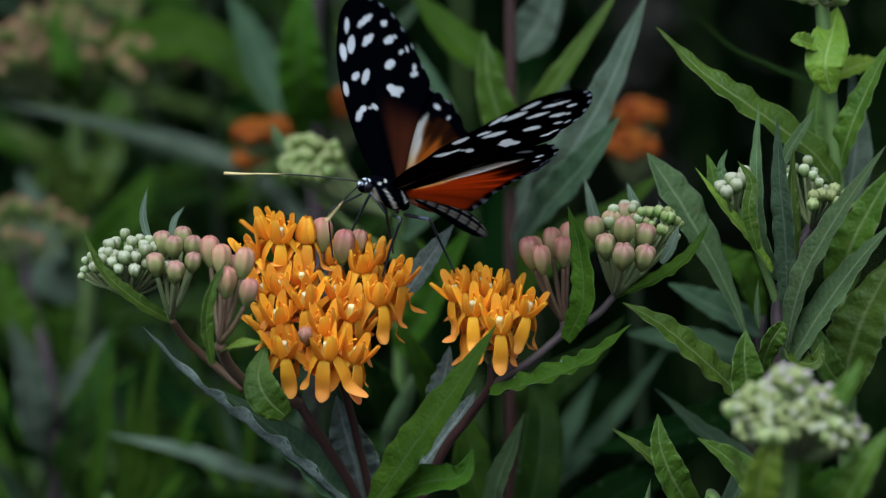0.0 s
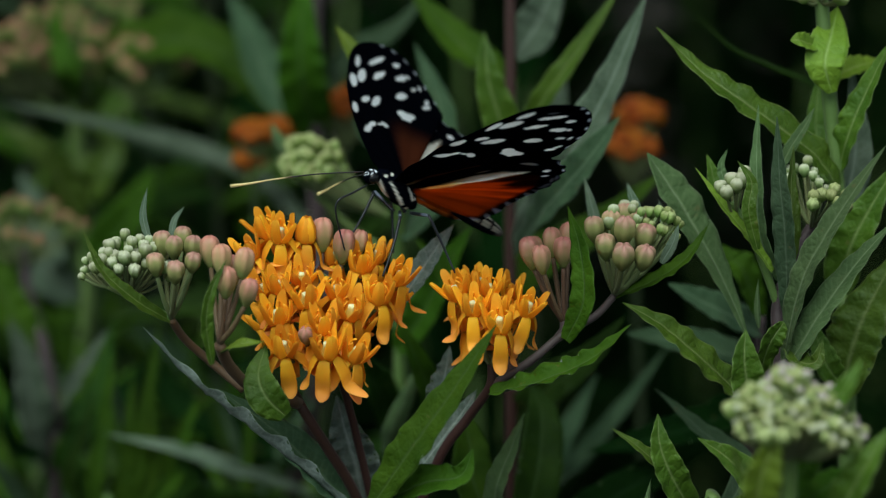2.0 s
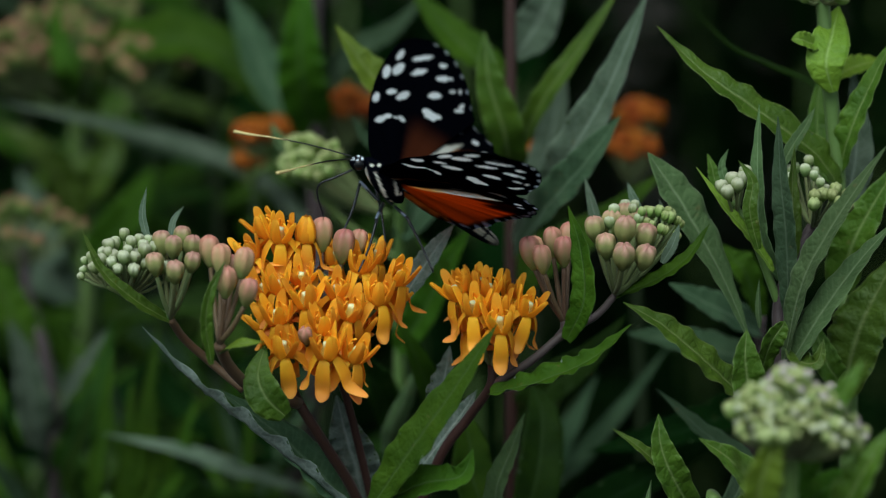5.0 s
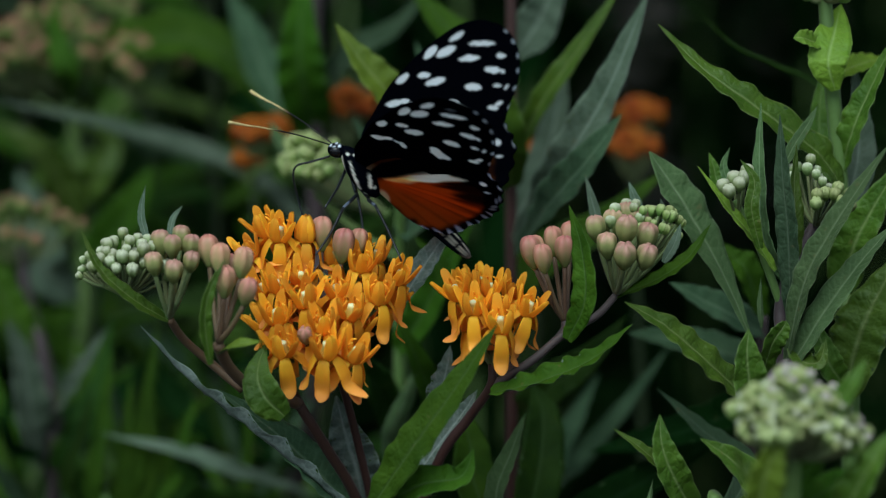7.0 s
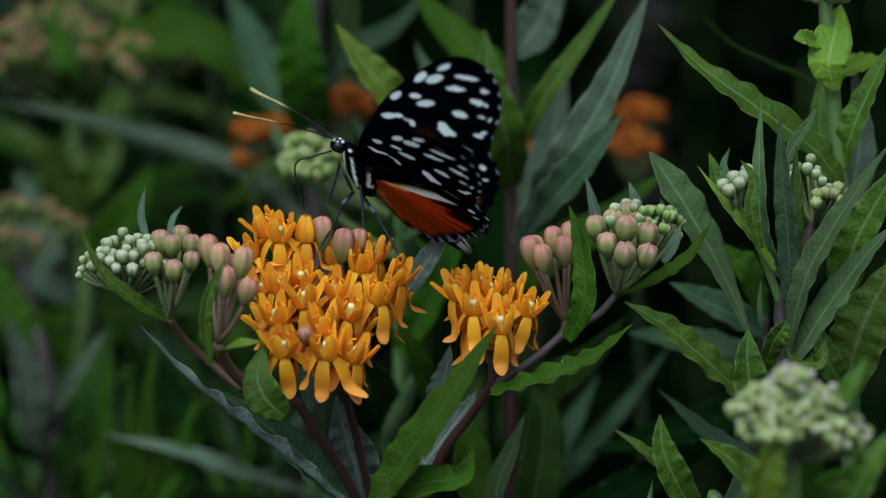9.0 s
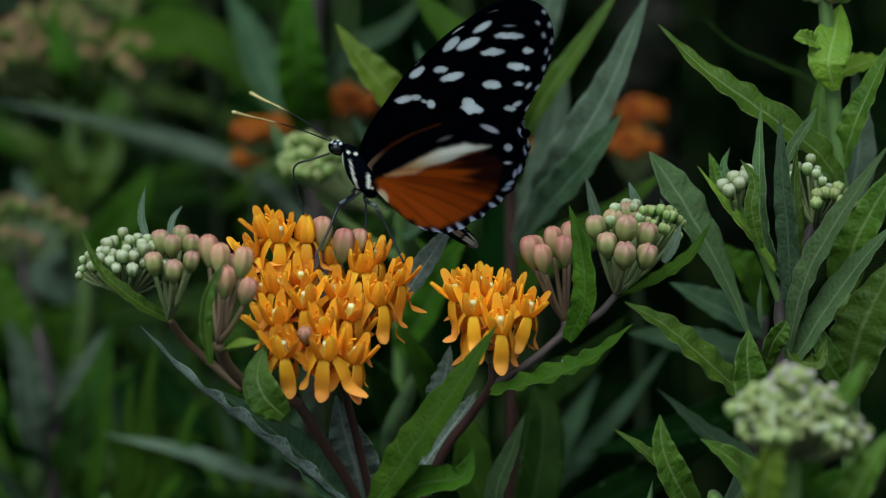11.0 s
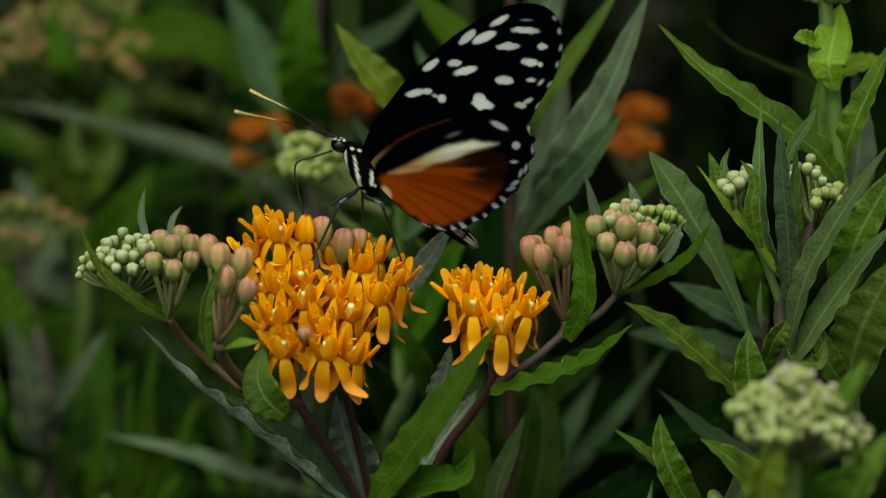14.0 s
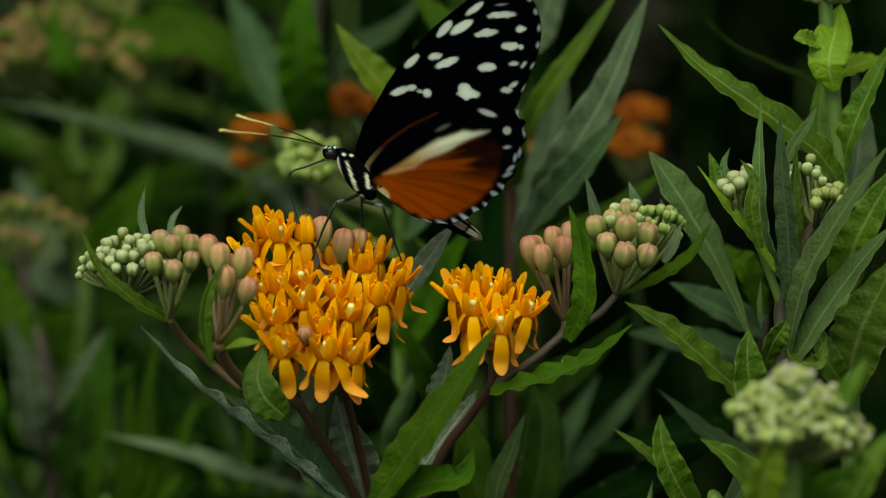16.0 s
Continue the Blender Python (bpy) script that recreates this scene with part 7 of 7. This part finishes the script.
    walk(abdomen, [
        (0.0, ABDOMEN_ROOT @ pose(0, 0, 0, 0, -22.0, -2.5)),
        (0.5, ABDOMEN_ROOT @ pose(0, 0, 0, 0, -16.8, -1.3)),
        (1.0, ABDOMEN_ROOT @ pose(0, 0, 0, 0, -14.8, 0.4)),
        (1.5, ABDOMEN_ROOT @ pose(0, 0, 0, 0, -14.1, -0.4)),
        (2.0, ABDOMEN_ROOT @ pose(0, 0, 0, 0, -13.8, 0.2)),
        (2.5, ABDOMEN_ROOT @ pose(0, 0, 0, 0, -12.3, 2.6)),
        (3.0, ABDOMEN_ROOT @ pose(0, 0, 0, 0, -10.5, 3.4)),
        (3.5, ABDOMEN_ROOT @ pose(0, 0, 0, 0, -6.0, 3.3)),
        (4.0, ABDOMEN_ROOT @ pose(0, 0, 0, 0, -6.9, 3.6)),
        (4.2, ABDOMEN_ROOT @ pose(0, 0, 0, 0, -8.3, 2.6)),
        (6.3, ABDOMEN_ROOT @ pose(0, 0, 0, 0, -12.9, 0.1)),
        (6.5, ABDOMEN_ROOT @ pose(0, 0, 0, 0, -11.4, 0.2)),
        (7.0, ABDOMEN_ROOT @ pose(0, 0, 0, 0, -13.3, -0.0)),
        (7.5, ABDOMEN_ROOT @ pose(0, 0, 0, 0, -8.1, 0.0)),
        (8.0, ABDOMEN_ROOT @ pose(0, 0, 0, 0, -6.7, 0.2)),
        (8.5, ABDOMEN_ROOT @ pose(0, 0, 0, 0, -6.0, 0.4)),
        (9.0, ABDOMEN_ROOT @ pose(0, 0, 0, 0, -3.5, 0.4)),
        (9.2, ABDOMEN_ROOT @ pose(0, 0, 0, 0, -3.5, 0.4)),
        (11.5, ABDOMEN_ROOT @ pose(0, 0, 0, 0, -0.7, -0.0)),
        (12.0, ABDOMEN_ROOT @ pose(0, 0, 0, 0, -0.5, -0.0)),
        (12.5, ABDOMEN_ROOT @ pose(0, 0, 0, 0, 0.5, 0.1)),
        (13.0, ABDOMEN_ROOT @ pose(0, 0, 0, 0, 0.2, 0.0)),
        (13.5, ABDOMEN_ROOT @ pose(0, 0, 0, 0, -0.4, 0.2)),
        (14.0, ABDOMEN_ROOT @ pose(0, 0, 0, 0, -0.9, 0.0)),
        (14.5, ABDOMEN_ROOT @ pose(0, 0, 0, 0, 0.2, -0.0)),
        (15.0, ABDOMEN_ROOT @ pose(0, 0, 0, 0, 0.1, 0.4)),
        (15.5, ABDOMEN_ROOT @ pose(0, 0, 0, 0, -1.5, 0.4)),
        (16.0, ABDOMEN_ROOT @ pose(0, 0, 0, 0, -2.4, -0.0))])
    walk(antenna_left, [
        (0.0, ANTENNA_ROOT_L @ pose(0, 0, 0, 0, 4.7, 39.9)),
        (0.5, ANTENNA_ROOT_L @ pose(0, 0, 0, 0, 5.8, 41.3)),
        (1.0, ANTENNA_ROOT_L @ pose(0, 0, 0, 0, 6.0, 38.7)),
        (1.5, ANTENNA_ROOT_L @ pose(0, 0, 0, 0, 7.6, 40.4)),
        (2.0, ANTENNA_ROOT_L @ pose(0, 0, 0, 0, 8.0, 40.3)),
        (2.5, ANTENNA_ROOT_L @ pose(0, 0, 0, 0, 3.0, 42.8)),
        (3.0, ANTENNA_ROOT_L @ pose(0, 0, 0, 0, 5.2, 41.5)),
        (3.5, ANTENNA_ROOT_L @ pose(0, 0, 0, 0, 5.6, 42.3)),
        (4.0, ANTENNA_ROOT_L @ pose(0, 0, 0, 0, 7.4, 41.5)),
        (4.2, ANTENNA_ROOT_L @ pose(0, 0, 0, 0, 6.7, 42.6)),
        (6.3, ANTENNA_ROOT_L @ pose(0, 0, 0, 0, 6.6, 49.2)),
        (6.5, ANTENNA_ROOT_L @ pose(0, 0, 0, 0, 2.6, 48.3)),
        (7.0, ANTENNA_ROOT_L @ pose(0, 0, 0, 0, -0.2, 44.9)),
        (7.5, ANTENNA_ROOT_L @ pose(0, 0, 0, 0, 1.7, 44.3)),
        (8.0, ANTENNA_ROOT_L @ pose(0, 0, 0, 0, 3.7, 43.6)),
        (8.5, ANTENNA_ROOT_L @ pose(0, 0, 0, 0, 4.3, 43.6)),
        (9.0, ANTENNA_ROOT_L @ pose(0, 0, 0, 0, 5.4, 43.0)),
        (9.2, ANTENNA_ROOT_L @ pose(0, 0, 0, 0, 5.4, 43.0)),
        (11.5, ANTENNA_ROOT_L @ pose(0, 0, 0, 0, 2.0, 46.5)),
        (12.0, ANTENNA_ROOT_L @ pose(0, 0, 0, 0, 5.9, 48.5)),
        (12.5, ANTENNA_ROOT_L @ pose(0, 0, 0, 0, 9.1, 48.1)),
        (13.0, ANTENNA_ROOT_L @ pose(0, 0, 0, 0, 11.8, 43.8)),
        (13.5, ANTENNA_ROOT_L @ pose(0, 0, 0, 0, 13.3, 41.5)),
        (14.0, ANTENNA_ROOT_L @ pose(0, 0, 0, 0, 14.0, 41.3)),
        (14.5, ANTENNA_ROOT_L @ pose(0, 0, 0, 0, 15.0, 42.3)),
        (15.0, ANTENNA_ROOT_L @ pose(0, 0, 0, 0, 15.4, 41.1)),
        (15.5, ANTENNA_ROOT_L @ pose(0, 0, 0, 0, 14.1, 41.2)),
        (16.0, ANTENNA_ROOT_L @ pose(0, 0, 0, 0, 14.1, 42.5))])
    walk(antenna_right, [
        (0.0, ANTENNA_ROOT_R @ pose(0, 0, 0, 0, 9.9, -53.2)),
        (0.5, ANTENNA_ROOT_R @ pose(0, 0, 0, 0, 14.1, -49.6)),
        (1.0, ANTENNA_ROOT_R @ pose(0, 0, 0, 0, 13.4, -49.4)),
        (1.5, ANTENNA_ROOT_R @ pose(0, 0, 0, 0, 16.5, -47.6)),
        (2.0, ANTENNA_ROOT_R @ pose(0, 0, 0, 0, 19.7, -43.4)),
        (2.5, ANTENNA_ROOT_R @ pose(0, 0, 0, 0, 16.3, -43.6)),
        (3.0, ANTENNA_ROOT_R @ pose(0, 0, 0, 0, 15.4, -45.6)),
        (3.5, ANTENNA_ROOT_R @ pose(0, 0, 0, 0, 16.8, -43.4)),
        (4.0, ANTENNA_ROOT_R @ pose(0, 0, 0, 0, 17.8, -44.5)),
        (4.2, ANTENNA_ROOT_R @ pose(0, 0, 0, 0, 17.1, -41.4)),
        (6.3, ANTENNA_ROOT_R @ pose(0, 0, 0, 0, 12.2, -41.1)),
        (6.5, ANTENNA_ROOT_R @ pose(0, 0, 0, 0, 10.5, -42.1)),
        (7.0, ANTENNA_ROOT_R @ pose(0, 0, 0, 0, 7.8, -44.5)),
        (7.5, ANTENNA_ROOT_R @ pose(0, 0, 0, 0, 10.6, -45.7)),
        (8.0, ANTENNA_ROOT_R @ pose(0, 0, 0, 0, 13.7, -47.1)),
        (8.5, ANTENNA_ROOT_R @ pose(0, 0, 0, 0, 13.0, -46.6)),
        (9.0, ANTENNA_ROOT_R @ pose(0, 0, 0, 0, 13.2, -46.3)),
        (9.2, ANTENNA_ROOT_R @ pose(0, 0, 0, 0, 13.2, -46.3)),
        (11.5, ANTENNA_ROOT_R @ pose(0, 0, 0, 0, 8.2, -45.1)),
        (12.0, ANTENNA_ROOT_R @ pose(0, 0, 0, 0, 2.9, -43.4)),
        (12.5, ANTENNA_ROOT_R @ pose(0, 0, 0, 0, 0.7, -43.8)),
        (13.0, ANTENNA_ROOT_R @ pose(0, 0, 0, 0, -2.1, -47.7)),
        (13.5, ANTENNA_ROOT_R @ pose(0, 0, 0, 0, 0.4, -48.4)),
        (14.0, ANTENNA_ROOT_R @ pose(0, 0, 0, 0, 2.9, -48.6)),
        (14.5, ANTENNA_ROOT_R @ pose(0, 0, 0, 0, 0.7, -47.8)),
        (15.0, ANTENNA_ROOT_R @ pose(0, 0, 0, 0, 0.7, -49.0)),
        (15.5, ANTENNA_ROOT_R @ pose(0, 0, 0, 0, -0.9, -47.4)),
        (16.0, ANTENNA_ROOT_R @ pose(0, 0, 0, 0, 3.3, -46.8))])
    walk(proboscis, [
        (0.0, MOUTH @ pose(0, 0, 0, 0, -27.7, 0)),
        (0.5, MOUTH @ pose(0, 0, 0, 0, -21.3, 0)),
        (1.0, MOUTH @ pose(0, 0, 0, 0, -16.1, 0)),
        (1.5, MOUTH @ pose(0, 0, 0, 0, -14.8, 0)),
        (2.0, MOUTH @ pose(0, 0, 0, 0, -17.1, 0)),
        (2.5, MOUTH @ pose(0, 0, 0, 0, -10.3, 0)),
        (3.0, MOUTH @ pose(0, 0, 0, 0, -8.0, 0)),
        (3.5, MOUTH @ pose(0, 0, 0, 0, -3.6, 0)),
        (4.0, MOUTH @ pose(0, 0, 0, 0, -4.8, 0)),
        (4.2, MOUTH @ pose(0, 0, 0, 0, -6.2, 0)),
        (6.3, MOUTH @ pose(0, 0, 0, 0, -9.1, 0)),
        (6.5, MOUTH @ pose(0, 0, 0, 0, -11.6, 0)),
        (7.0, MOUTH @ pose(0, 0, 0, 0, -6.7, 0)),
        (7.5, MOUTH @ pose(0, 0, 0, 0, -2.6, 0)),
        (8.0, MOUTH @ pose(0, 0, 0, 0, -1.1, 0)),
        (8.5, MOUTH @ pose(0, 0, 0, 0, 0.3, 0)),
        (9.0, MOUTH @ pose(0, 0, 0, 0, 1.2, 0)),
        (9.2, MOUTH @ pose(0, 0, 0, 0, 1.2, 0)),
        (11.5, MOUTH @ pose(0, 0, 0, 0, -1.6, 0)),
        (12.0, MOUTH @ pose(0, 0, 0, 0, -2.7, 0)),
        (12.5, MOUTH @ pose(0, 0, 0, 0, -2.2, 0)),
        (13.0, MOUTH @ pose(0, 0, 0, 0, -2.2, 0)),
        (13.5, MOUTH @ pose(0, 0, 0, 0, -1.8, 0)),
        (14.0, MOUTH @ pose(0, 0, 0, 0, -0.7, 0)),
        (14.5, MOUTH @ pose(0, 0, 0, 0, -0.1, 0)),
        (15.0, MOUTH @ pose(0, 0, 0, 0, -0.2, 0)),
        (15.5, MOUTH @ pose(0, 0, 0, 0, -3.6, 0)),
        (16.0, MOUTH @ pose(0, 0, 0, 0, -5.3, 0))])
    for femur, tibia, hip, first, second, out in LEGS:
        upper, lower = leg_rows(body, hip, first, second, out)
        walk(femur, upper)
        walk(tibia, lower)


motions()
